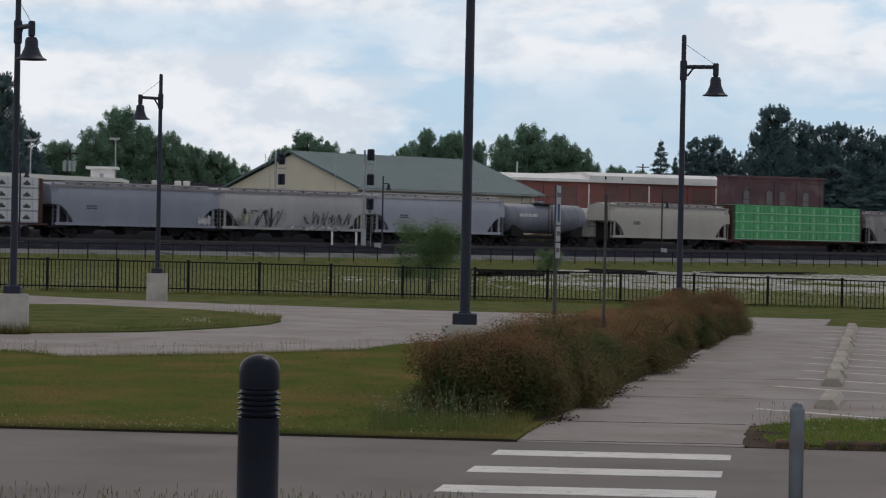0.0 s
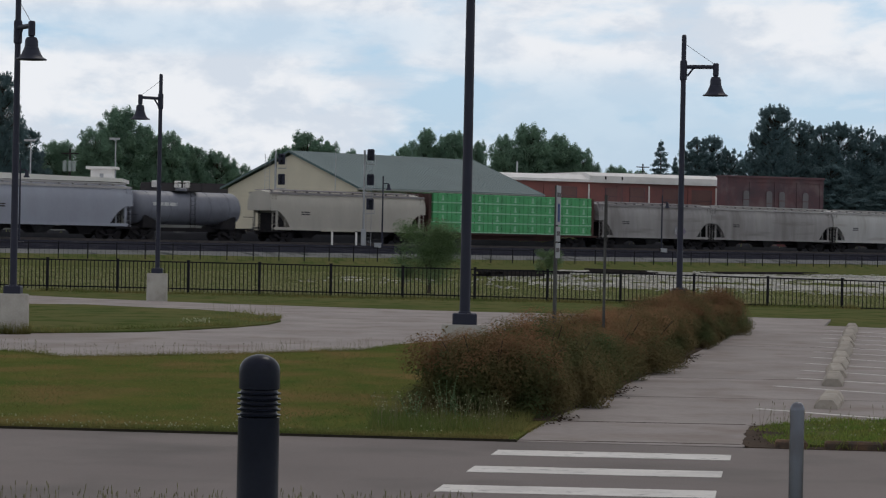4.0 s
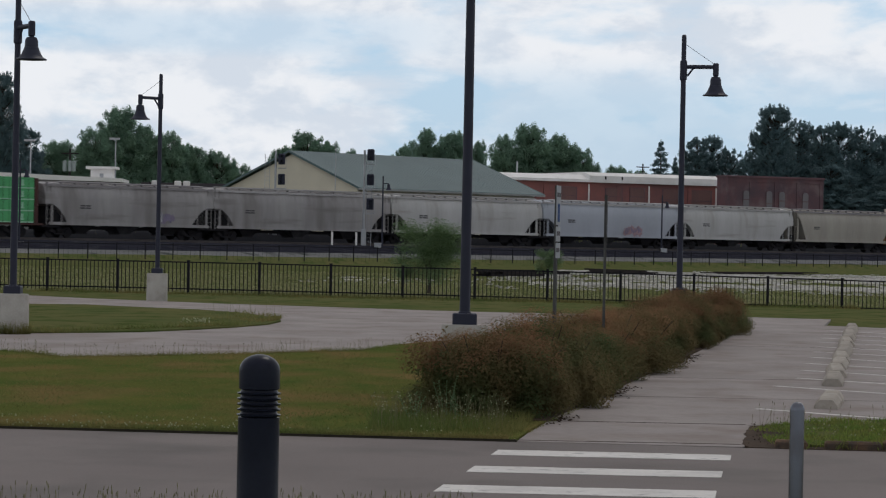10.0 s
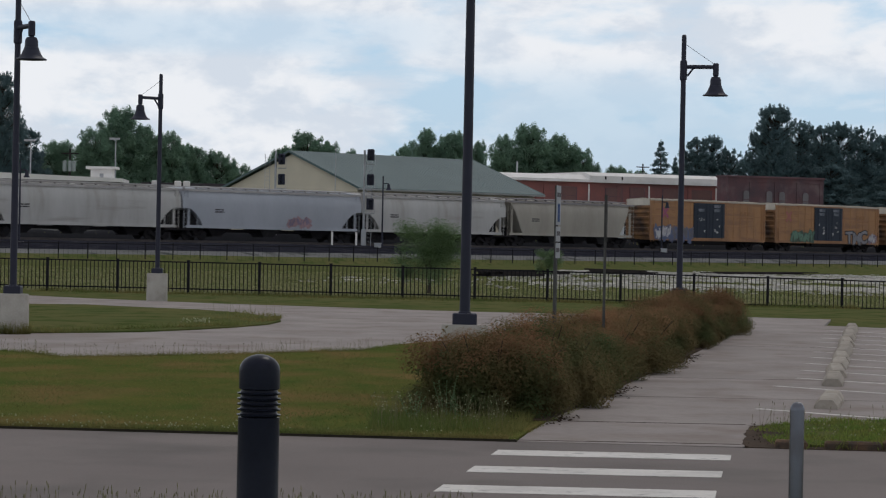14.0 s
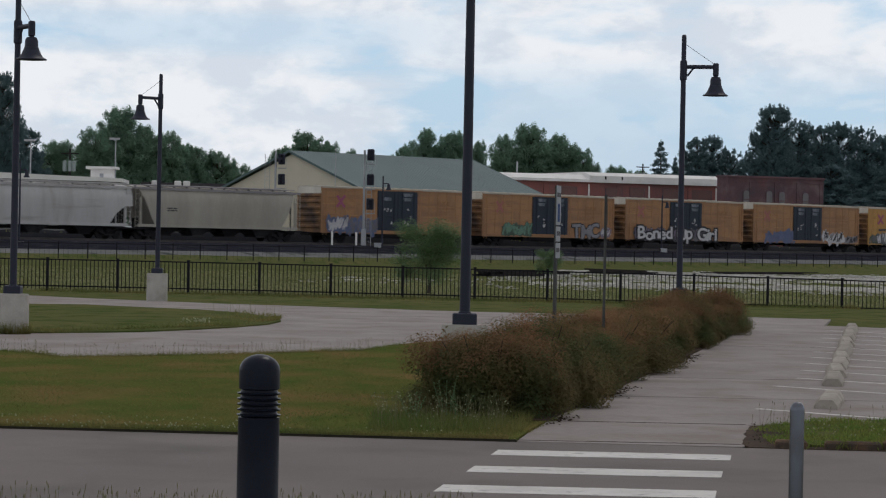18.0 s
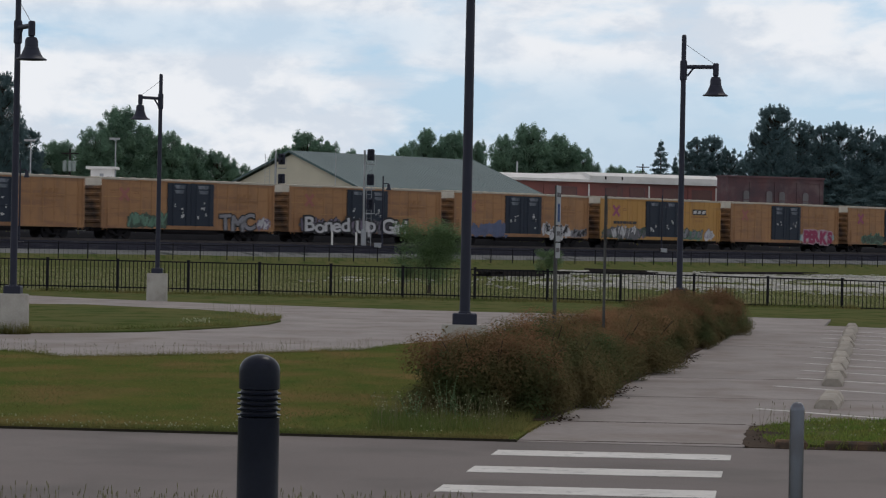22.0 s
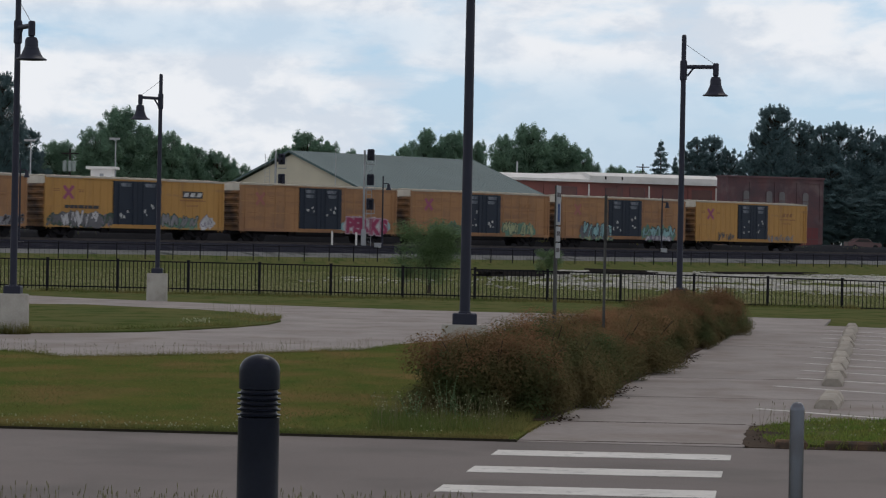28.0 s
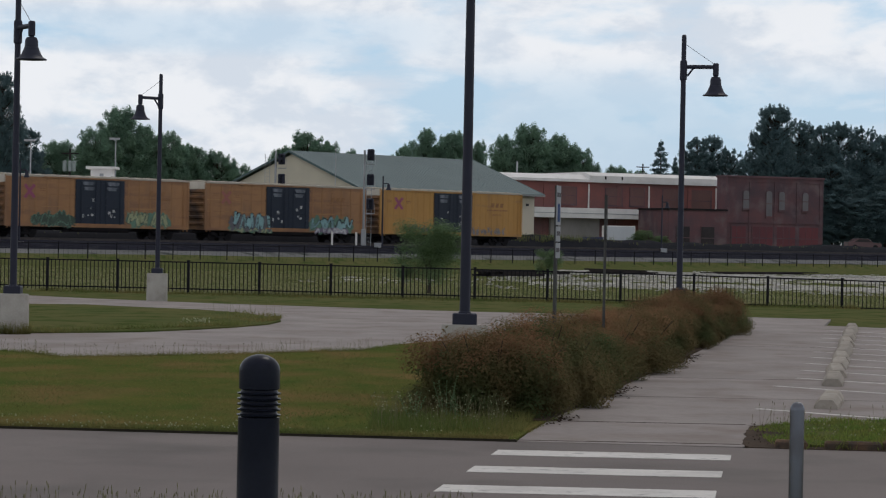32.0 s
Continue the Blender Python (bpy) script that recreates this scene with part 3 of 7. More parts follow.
def covered_hopper(length, paint, roof_paint, label, style="curved", chutes=3, walk_rail=False, marks=MARK_DARK):
    car = thing("covered_hopper", label, "hopper car", "cars of the freight train")
    h, sill, eave = length / 2, 1.2, 4.32
    # the hull, lofted along the car; its floor climbs at both ends
    cut = 1.4 if style == "curved" else 1.5
    top_over = 0.75 if style == "curved" else 0.3

    def floor(x):
        d = h - abs(x)
        if style == "curved":
            return sill if d > cut else sill + 1.55 * (1 - max(0.0, d) / cut) ** 0.5 if d > -0.01 else sill + 1.55
        return sill if d > cut else sill + 3.0 * (1 - max(0.0, d) / cut)

    xs = sorted({s * (h + top_over) for s in (-1, 1)} | {s * (h - c) for s in (-1, 1) for c in (0.0, 0.15, 0.4, 0.8, 1.2, 1.6, 2.0, 2.3, 3.0)} | {-h + 3 + (length - 6) * i / 10 for i in range(11)})
    hull, n = Form(), 9

    def ring(x):
        lo = floor(max(-h, min(h, x)))
        pts = []
        for i in range(n):
            z = lo + (eave - lo) * i / (n - 1)
            k = (z - sill) / (eave - sill)
            pts.append((1.5 + 0.1 * math.sin(math.pi * min(1, k * 1.05)) - 0.22 * max(0, k - 0.78) / 0.22, z))
        return [(x, -y, z) for y, z in pts] + [(x, 0, eave + 0.24)] + [(x, y, z) for y, z in reversed(pts)]

    for x in xs:
        hull.v += ring(x)
    m = 2 * n + 1
    for k in range(len(xs) - 1):
        hull.f += [(k * m + i, k * m + i + 1, (k + 1) * m + i + 1, (k + 1) * m + i) for i in range(m - 1)] + [(k * m + m - 1, k * m, (k + 1) * m, (k + 1) * m + m - 1)]
    hull.f += [tuple(range(m - 1, -1, -1)), tuple(range((len(xs) - 1) * m, len(xs) * m))]
    part("body", hull, paint, car, smooth=True)
    rim = Form()
    for s in (-1, 1):
        rim.box(-h - 0.7, h + 0.7, s * 1.42 - 0.05, s * 1.42 + 0.05, eave - 0.12, eave + 0.06)
    part("roof_rim", rim, roof_paint, car)
    f = Form()
    for s in (-1, 1):
        f.box(-h - 0.3, h + 0.3, s * 1.52 - 0.05, s * 1.52 + 0.05, sill - 0.14, sill + 0.1)
    part("side_sill", f, paint, car)
    f = Form().box(-h - 0.95, h + 0.95, -0.32, 0.32, 0.72, 1.0)
    for s in (-1, 1):
        f.box(min(s * (h - 0.9), s * (h + 0.95)), max(s * (h - 0.9), s * (h + 0.95)), -1.45, 1.45, 0.86, 1.0)
    part("underframe", f, DARK, car)
    for s in (-1, 1):
        for y in (-1.5, 1.5):
            f = Form().box(s * h - 0.07, s * h + 0.07, y - 0.05, y + 0.05, sill, 3.5)
            if style == "curved":
                f.box(s * (h - 0.95) - 0.035, s * (h - 0.95) + 0.035, y - 0.03, y + 0.03, sill, sill + 1.25)
            else:
                f.tube((s * (h - 0.1), y, sill), (s * (h - 0.1), y, 3.9), 0.05, 6)
            part("end_post", f, paint, car)
        f = Form()
        for y in (-0.9, 0.9):
            f.box(s * h - 0.05, s * h + 0.05, y - 0.05, y + 0.05, 1.0, 3.3)
        f.box(s * (h - 0.7) - 0.2, s * (h - 0.7) + 0.2, -0.35, 0.3, 1.0, 1.8)
        part("brake_rigging", f, DARK, car)
        if style == "curved":
            # black box for the slope sheet; its colour holds the opening's shade
            a, b = sorted((s * (h - 2.0), s * (h - 0.3)))
            part("slope_sheet", Form().box(a, b, -1.1, 1.1, 1.0, 2.9), DARK, car)
        ladder(car, s * (h + 0.35), sill - 0.2, eave, -1.48, 0.42, paint)
        coupler(car, s * (h + 0.4), s)
        truck(car, s * (h - 1.2))
    for i in range(chutes):
        x = (i - (chutes - 1) / 2) * (length - 5.2) / max(1, chutes - 0.6)
        f = Form()
        top, bot = [(-1.5, -1.2), (1.5, -1.2), (1.5, 1.2), (-1.5, 1.2)], [(-0.5, -0.7), (0.5, -0.7), (0.5, 0.7), (-0.5, 0.7)]
        f.add([(x + a, b, sill) for a, b in top] + [(x + a, b, 0.42) for a, b in bot], [(0, 1, 2, 3), (7, 6, 5, 4)] + [(i2, (i2 + 1) % 4, 4 + (i2 + 1) % 4, 4 + i2) for i2 in range(4)])
        f.box(x - 0.62, x + 0.62, -0.8, 0.8, 0.34, 0.44)
        # chutes take black and dark grey in turn
        part("chute", f, DULL_STEEL if i % 2 else DARK, car)
    # roof walk and hatches
    f = Form()
    for y in (-0.75, 0.75):
        f.box(-h - 0.5, h + 0.5, y - 0.16, y + 0.16, eave + 0.24, eave + 0.3)
        for i in range(int(length / 1.4) + 1):
            x = -h + i * 1.4
            f.box(x - 0.04, x + 0.04, y - 0.14, y + 0.14, eave + 0.05, eave + 0.25)
    if walk_rail:
        f.box(-h - 0.4, h + 0.4, -1.12, -1.04, eave + 0.28, eave + 0.36)
    part("roof_walk", f, roof_paint, car)
    for i in range(int(length / 2.6)):
        x = -h + 1.6 + i * 2.6
        part("hatch", Form().box(x, x + 2.3, -0.3, 0.3, eave + 0.2, eave + 0.36, 0.05), roof_paint, car)
    f = bars(car, "lettering", -h + 2.8, 2.35, 1.1, 0.38, 2, marks, -1.62, 1, int(length * 10))
    return car


def boxcar(paint, dark_paint, label, tone_end, seed, bright=False, length=18.85):
    car = thing("boxcar", label, "boxcar", "cars of the freight train")
    h, lo, hi, w = length / 2, 0.92, 5.02, 1.55
    part("body", Form().box(-h, h, -w, w, lo + 0.12, hi), paint, car)
    rng = random.Random(seed)
    # side posts, top and bottom chords
    f = Form()
    post = Form().box(-0.055, 0.055, -0.025, 0.025, lo + 0.2, hi - 0.12).mesh("side_post", paint)
    step = 0.78 if bright else 1.17
    for s in (-1, 1):
        x = 3.0
        while x < h - 0.2:
            for e in (-1, 1):
                part("side_post", post, None, car, at=pose(e * x, s * w, 0))
            x += step
        for e in (-1, 1):
            part("corner_post", Form().box(e * h - 0.1, e * h + 0.1, s * w - 0.06, s * w + 0.06, lo, hi), paint, car)
    for s in (-1, 1):
        part("side_sill", Form().box(-h, h, s * w - 0.07, s * w + 0.07, lo - 0.02, lo + 0.2), paint, car)
        part("top_chord", Form().box(-h - 0.05, h + 0.05, s * w - 0.07, s * w + 0.07, hi - 0.1, hi + 0.06), coat("galvanised_roof", (0.5, 0.45, 0.37), (0.36, 0.31, 0.26), 0.6), car)
    for z in ((2.5, 3.5) if not bright else ()):  # rusty weld seams along the side sheets
        for a, b in ((-h + 0.1, -2.7), (2.7, h - 0.1)):
            part("weld_seam", Form().box(a, b, -w - 0.034, -w, z - 0.028 + 0.05 * rng.random(), z + 0.06), SEAM_RUST, car)
    f = Form().pull([(-w - 0.03, hi + 0.04), (w + 0.03, hi + 0.04), (0, hi + 0.15)], -h - 0.04, h + 0.04, "x")
    for i in range(15):
        x = -h + 0.6 + i * (length - 1.2) / 14
        f.pull([(-w, hi + 0.06), (w, hi + 0.06), (0, hi + 0.19)], x - 0.05, x + 0.05, "x")
    part("roof", f, _paints["galvanised_roof"], car)
    for s in (-1, 1):
        f = Form().box(min(s * h, s * (h + 0.07)), max(s * h, s * (h + 0.07)), -w, w, lo, hi - 0.62)
        part("car_end", f, tone_end, car)
        f = Form()
        for i in range(6):
            z = lo + 0.35 + i * 0.56
            prof = [(s * (h + 0.06), z), (s * (h + 0.2), z + 0.1), (s * (h + 0.2), z + 0.26), (s * (h + 0.06), z + 0.36)]
            f.pull(prof, -w + 0.12, w - 0.12)
        part("end_ribs", f, tone_end, car)
        part("end_panel", Form().box(min(s * h, s * (h + 0.12)), max(s * h, s * (h + 0.12)), -w, w, hi - 0.6, hi + 0.02), coat("white_end", (0.72, 0.68, 0.6), (0.5, 0.46, 0.4), 0.6), car, "white upper end panel")
        ladder(car, s * (h - 0.3), lo - 0.2, hi - 0.6 if s > 0 else 2.6, -w - 0.02, 0.42, paint)
        coupler(car, s * (h + 0.25), s)
        truck(car, s * (h - 2.3))
    # plug doors
    dw = 2.53
    for k, (a, b) in enumerate(((-dw, -0.02), (0.02, dw))):
        door = part("plug_door", Form().box(a, b, -w - 0.1, -w + 0.02, lo + 0.3, hi - 0.2), dark_paint, car, "dark blue plug door")
        f = Form()
        for i in range(7):
            z = lo + 0.5 + i * 0.52
            f.box(a + 0.1, b - 0.1, -w - 0.14, -w - 0.09, z, z + 0.08)
        part("door_ribs", f, dark_paint, door)
        f = Form()
        for x in (a + 0.5, b - 0.5):
            f.tube((x, -w - 0.17, lo + 0.25), (x, -w - 0.17, hi - 0.25), 0.03, 6)
        c = (a + b) / 2
        f.tube((c, -w - 0.16, lo + 1.6), (c + 0.5, -w - 0.16, lo + 1.6), 0.04, 6)
        part("lock_rod", f, dark_paint, door)
        for z, wide in ((hi - 0.5, 0.62), (hi - 0.92, 0.52)):
            if rng.random() < 0.85:
                x = c + rng.uniform(-0.1, 0.1)
                part("placard", Form().pull([(x - wide, z + 0.15), (x + wide, z + 0.15), (x + wide * 0.78, z - 0.15), (x - wide * 0.78, z - 0.15)], -w - 0.148, -w - 0.142), coat("door_stencil", (0.2, 0.215, 0.25), (0.07, 0.085, 0.11), 0.7, 2.0, 9, spread=0.3), door)
        for _ in range(5):
            x, z = c + rng.uniform(-0.6, 0.5), lo + rng.uniform(0.7, 2.2)
            part("label_plate", Form().box(x, x + rng.uniform(0.08, 0.2), -w - 0.146, -w - 0.14, z, z + rng.uniform(0.1, 0.32)), MARK_WHITE, door)
    part("door_track", Form().box(-dw - 0.1, dw + 0.1, -w - 0.12, -w - 0.02, lo + 0.18, lo + 0.28), paint, car)
    part("door_track", Form().box(-dw - 3.2, dw + 0.6, -w - 0.1, -w - 0.03, hi - 0.14, hi - 0.06), paint, car)
    f = Form().box(-h - 0.2, h + 0.2, -0.35, 0.35, 0.62, 0.95).box(-3.4, 3.4, -1.2, -0.9, 0.5, 0.9)
    f.box(-2.8, 2.8, -1.45, -1.2, 0.66, 0.92)
    part("underframe", f, DARK, car)
    # faded emblem of two crossed bars, and small lettering
    c = Form()
    x, z, r = -h + 2.3, 3.75, 0.6
    for s in (-1, 1):
        c.pull([(x - r, z - s * r * 0.75), (x - r + 0.24, z - s * r), (x + r, z + s * r * 0.75), (x + r - 0.24, z + s * r)], -w - 0.052 - 0.003 * s, -w - 0.044)
    part("emblem", c, coat("emblem_red", (0.36, 0.09, 0.2), (0.3, 0.1, 0.14), 0.7) if bright or seed in (40, 46) else coat("emblem_faded", (0.36, 0.12, 0.14), (0.34, 0.15, 0.1), 0.7), car, "faded red crossed emblem")
    stencil = coat("faded_stencil", (0.24, 0.12, 0.06), (0.33, 0.17, 0.075), 0.7, fine=9)
    bars(car, "lettering", -h + 0.8, 3.75, 0.6, 0.3, 2, stencil, -w - 0.05, 1, seed, 0.5)
    bars(car, "lettering", -h + 3.3, 3.7, 0.6, 0.3, 2, stencil, -w - 0.05, 1, seed + 2, 0.5)
    x, z = h - 3.4, 3.85
    if seed == 44:  # a dark plate with three pale shapes on it
        plate = part("nameplate", Form().box(x - 1.1, x + 1.1, -w - 0.056, -w - 0.03, z - 0.28, z + 0.3), MARK_DARK, car)
        for d in (-0.72, 0.0, 0.72):
            part("plate_mark", Form().pull([(x + d - 0.3, z - 0.16), (x + d + 0.16, z - 0.16), (x + d + 0.3, z + 0.18), (x + d - 0.16, z + 0.18)], -w - 0.062, -w - 0.05), MARK_WHITE, plate)
    else:
        for d in (-0.62, 0.0, 0.62):
            part("faded_mark", Form().pull([(x + d - 0.26, z - 0.2), (x + d + 0.12, z - 0.2), (x + d + 0.26, z + 0.2), (x + d - 0.12, z + 0.2)], -w - 0.052, -w - 0.03), stencil, car)
    bars(car, "lettering", x - 1.4, 3.28, 2.8, 0.14, 1, stencil, -w - 0.05, 7, seed + 3, 0.8)
    bars(car, "lettering", x - 0.7, 2.8, 1.3, 0.2, 2, stencil, -w - 0.05, 2, seed + 5, 0.4)
    return car


def centerbeam(length, wrap, edge, mark, label, rows=4, cols=9):
    car = thing("centerbeam_flatcar", label, "flatcar", "cars of the freight train")
    h = length / 2
    maroon = coat("maroon_frame", (0.09, 0.035, 0.03), (0.05, 0.025, 0.024), 0.7)
    f = Form().box(-h - 1.0, h + 1.0, -1.42, 1.42, 1.0, 1.16).pull([(-h - 0.9, 1.0), (-h + 3, 0.98), (-h + 5, 0.55), (h - 5, 0.55), (h - 3, 0.98), (h + 0.9, 1.0)], -0.35, 0.35)
    part("deck", f, maroon, car)
    part("center_beam", Form().box(-h, h, -0.08, 0.08, 1.16, 4.75), maroon, car)
    for s in (-1, 1):
        f = Form().box(min(s * (h + 0.12), s * (h + 0.3)), max(s * (h + 0.12), s * (h + 0.3)), -1.42, 1.42, 1.1, 4.8)
        for y in (-1.35, -0.45, 0.45, 1.35):
            f.box(min(s * (h + 0.28), s * (h + 0.46)), max(s * (h + 0.28), s * (h + 0.46)), y - 0.07, y + 0.07, 1.1, 4.8)
        part("bulkhead", f, maroon, car)
        coupler(car, s * (h + 0.7), s)
        truck(car, s * (h - 1.6))
    z0, z1 = 1.18, 4.86
    step, rise = length / cols, (z1 - z0) / rows
    for r in range(rows):
        for c in range(cols):
            x0, zb = -h + c * step, z0 + r * rise
            b = part("lumber_pack", Form().box(x0 + 0.015, x0 + step - 0.015, -1.5 - 0.012 * ((c * 7 + r * 3) % 4), -0.1, zb + 0.1, zb + rise - 0.01, 0.025), wrap, car)
            part("band", Form().box(x0 + 0.03, x0 + step - 0.03, -1.535, -0.12, zb, zb + 0.1), edge, b)
            m = Form()
            cx, cz = x0 + step * 0.52, zb + rise * 0.5
            if mark is MARK_DARK:
                m.pull([(cx - 0.34, cz - 0.2), (cx + 0.34, cz - 0.2), (cx + 0.34, cz - 0.02), (cx + 0.15, cz + 0.05), (cx, cz + 0.22), (cx - 0.15, cz + 0.05), (cx - 0.34, cz - 0.02)], -1.56, -1.49)
            else:
                m.box(cx - 0.1, cx + 0.1, -1.556, -1.49, cz - 0.16, cz + 0.26).box(cx - 0.19, cx + 0.16, -1.558, -1.49, cz - 0.24, cz - 0.13)
            part("print", m, mark, b)
            part("far_pack", Form().box(x0 + 0.015, x0 + step - 0.015, 0.1, 1.5, zb + 0.06, zb + rise - 0.03), wrap, b)
    top = Form()
    for c in range(cols * 2):
        x = -h + (c + 0.5) * step / 2
        top.tube((x, -1.55, 1.1), (x, -1.55, 4.87), 0.012, 4).tube((x, -1.55, 4.87), (x, 0, 4.93), 0.012, 4)
    part("tie_down", top, DARK, car)
    return car


def tank_car(length, label):
    car = thing("tank_car", label, "tank car", "cars of the freight train")
    h, r, z = length / 2, 1.42, 2.72
    shell = coat("tank_paint", (0.2, 0.21, 0.25), (0.13, 0.135, 0.165), 0.45, 0.4, 4)
    prof = [(0.02, -h - 0.55), (0.6, -h - 0.47), (1.05, -h - 0.3), (1.32, -h - 0.08), (r, -h + 0.15)] + [(r, -h + 0.15 + (length - 0.3) * i / 6) for i in range(1, 7)] + [(1.32, h + 0.08), (1.05, h + 0.3), (0.6, h + 0.47), (0.02, h + 0.55)]
    part("tank", Form().lathe(prof, 32, (0, 0, z), "x"), shell, car, smooth=True)
    f = Form()
    for x in (-h + 1.2, -2.2, 2.2, h - 1.2):
        f.lathe([(r + 0.002, x - 0.05), (r + 0.025, x - 0.04), (r + 0.025, x + 0.04), (r + 0.002, x + 0.05)], 32, (0, 0, z), "x")
    part("weld_band", f, shell, car)
    part("dome", Form().lathe([(0.5, 0), (0.5, 0.3), (0.42, 0.36), (0.05, 0.38)], 16, (0, 0, z + r - 0.06)), shell, car)
    part("platform", Form().box(-1.3, 1.3, -1.1, 1.1, z + r + 0.02, z + r + 0.06), DARK, car)
    f = Form()
    for x in (-1.3, 0, 1.3):
        for y in (-1.1, 1.1):
            f.tube((x, y, z + r), (x, y, z + r + 0.75), 0.025, 6)
    for y in (-1.1, 1.1):
        f.tube((-1.3, y, z + r + 0.75), (1.3, y, z + r + 0.75), 0.025, 6)
    part("railing", f, DARK, car)
    ladder(car, 0, 0.9, z + r, -1.55, 0.5)
    f = Form().box(-h - 1.6, h + 1.6, -0.3, 0.3, 0.72, 1.05)
    for s in (-1, 1):
        f.pull([(s * (h - 2.2), 1.0), (s * (h - 0.4), 1.0), (s * (h - 0.4), 2.2), (s * (h - 1.8), 1.6)], -1.25, 1.25)
        f.box(min(s * (h + 0.3), s * (h + 1.6)), max(s * (h + 0.3), s * (h + 1.6)), -1.45, 1.45, 0.95, 1.08)
        for y in (-1.4, 1.4):
            f.tube((s * (h + 1.5), y, 1.0), (s * (h + 1.5), y, 2.1), 0.025, 6)
            f.tube((s * (h + 0.3), y, 2.1), (s * (h + 1.5), y, 2.1), 0.025, 6)
    part("underframe", f, DARK, car)
    for s in (-1, 1):
        coupler(car, s * (h + 1.0), s)
        truck(car, s * (h - 0.6))
    bars(car, "lettering", -h + 1.3, 2.85, 2.6, 0.32, 1, MARK_WHITE, -1.43, 4, 5, 0.9)
    return car


GREY_A = coat("hopper_blue_grey", (0.27, 0.29, 0.35), (0.22, 0.235, 0.285))
GREY_B = coat("hopper_grey", (0.42, 0.41, 0.42), (0.33, 0.32, 0.33))
GREY_C = coat("hopper_steel_blue", (0.34, 0.36, 0.42), (0.29, 0.3, 0.355))
BEIGE_D = coat("hopper_beige", (0.47, 0.44, 0.39), (0.38, 0.355, 0.315))
DIRTY_E = coat("hopper_dirty", (0.35, 0.335, 0.33), (0.25, 0.235, 0.235), fleck=((0.15, 0.135, 0.13), 0.7, 0.5, 0.78), stretch=(1, 1, 0.16), smear=((0.17, 0.155, 0.15), 0.7, 0.55, 0.75))
WHITE_G = coat("hopper_white", (0.49, 0.485, 0.48), (0.385, 0.375, 0.365), fleck=((0.3, 0.27, 0.24), 0.9, 0.56, 0.8), stretch=(1, 1, 0.16), smear=((0.29, 0.265, 0.245), 0.8, 0.58, 0.78))
WHITE_H = coat("hopper_blue_white", (0.4, 0.42, 0.47), (0.335, 0.355, 0.4))
TAN_J = coat("hopper_tan", (0.38, 0.355, 0.31), (0.28, 0.255, 0.22), stretch=(1, 1, 0.2))
LIGHT_ROOF = coat("light_roof", (0.48, 0.465, 0.46), (0.32, 0.305, 0.305))
DULL_ROOF = coat("dull_roof", (0.3, 0.28, 0.29), (0.2, 0.185, 0.19))
YELLOW = coat("bright_yellow", (0.53, 0.29, 0.085), (0.42, 0.225, 0.07), fleck=((0.3, 0.16, 0.07), 1.3, 0.56, 0.85), stretch=(1, 1, 0.25), smear=((0.3, 0.17, 0.1), 0.9, 0.6, 0.85))
ORANGE = coat("faded_orange", (0.415, 0.22, 0.1), (0.325, 0.168, 0.082), fleck=((0.22, 0.125, 0.078), 0.9, 0.5, 0.78), stretch=(1, 1, 0.3), smear=((0.24, 0.125, 0.075), 1.1, 0.52, 0.72))
SEAM_RUST = coat("seam_rust", (0.27, 0.14, 0.07), (0.4, 0.21, 0.09), fine=2.0, fleck=((0.42, 0.23, 0.1), 0.8, 0.45, 0.6), stretch=(1, 1, 1))
DOOR_BLUE = coat("door_blue", (0.012, 0.0195, 0.037), (0.019, 0.0285, 0.049), 0.55)
END_YELLOW = coat("end_yellow", (0.32, 0.17, 0.075), (0.2, 0.105, 0.055), fleck=((0.085, 0.056, 0.046), 0.55, 0.5, 0.66), stretch=(1, 1, 1))
WRAP_GREEN = coat("green_wrap", (0.085, 0.4, 0.15), (0.06, 0.29, 0.11), 0.45, 0.9, 6, stretch=(1, 1, 1), spread=0.4)
WRAP_WHITE = coat("white_wrap", (0.6, 0.61, 0.63), (0.5, 0.5, 0.52), 0.4)
BAND_GREY = coat("band_grey", (0.3, 0.32, 0.36), None, 0.6)
BAND_PALE = coat("band_pale", (0.34, 0.58, 0.41), (0.25, 0.5, 0.32), 0.6)

TRAIN = []  # (car, u of its middle at the clip's start)


def on_train(car, left, right):
    TRAIN.append((car, (left + right) / 2))
    return car


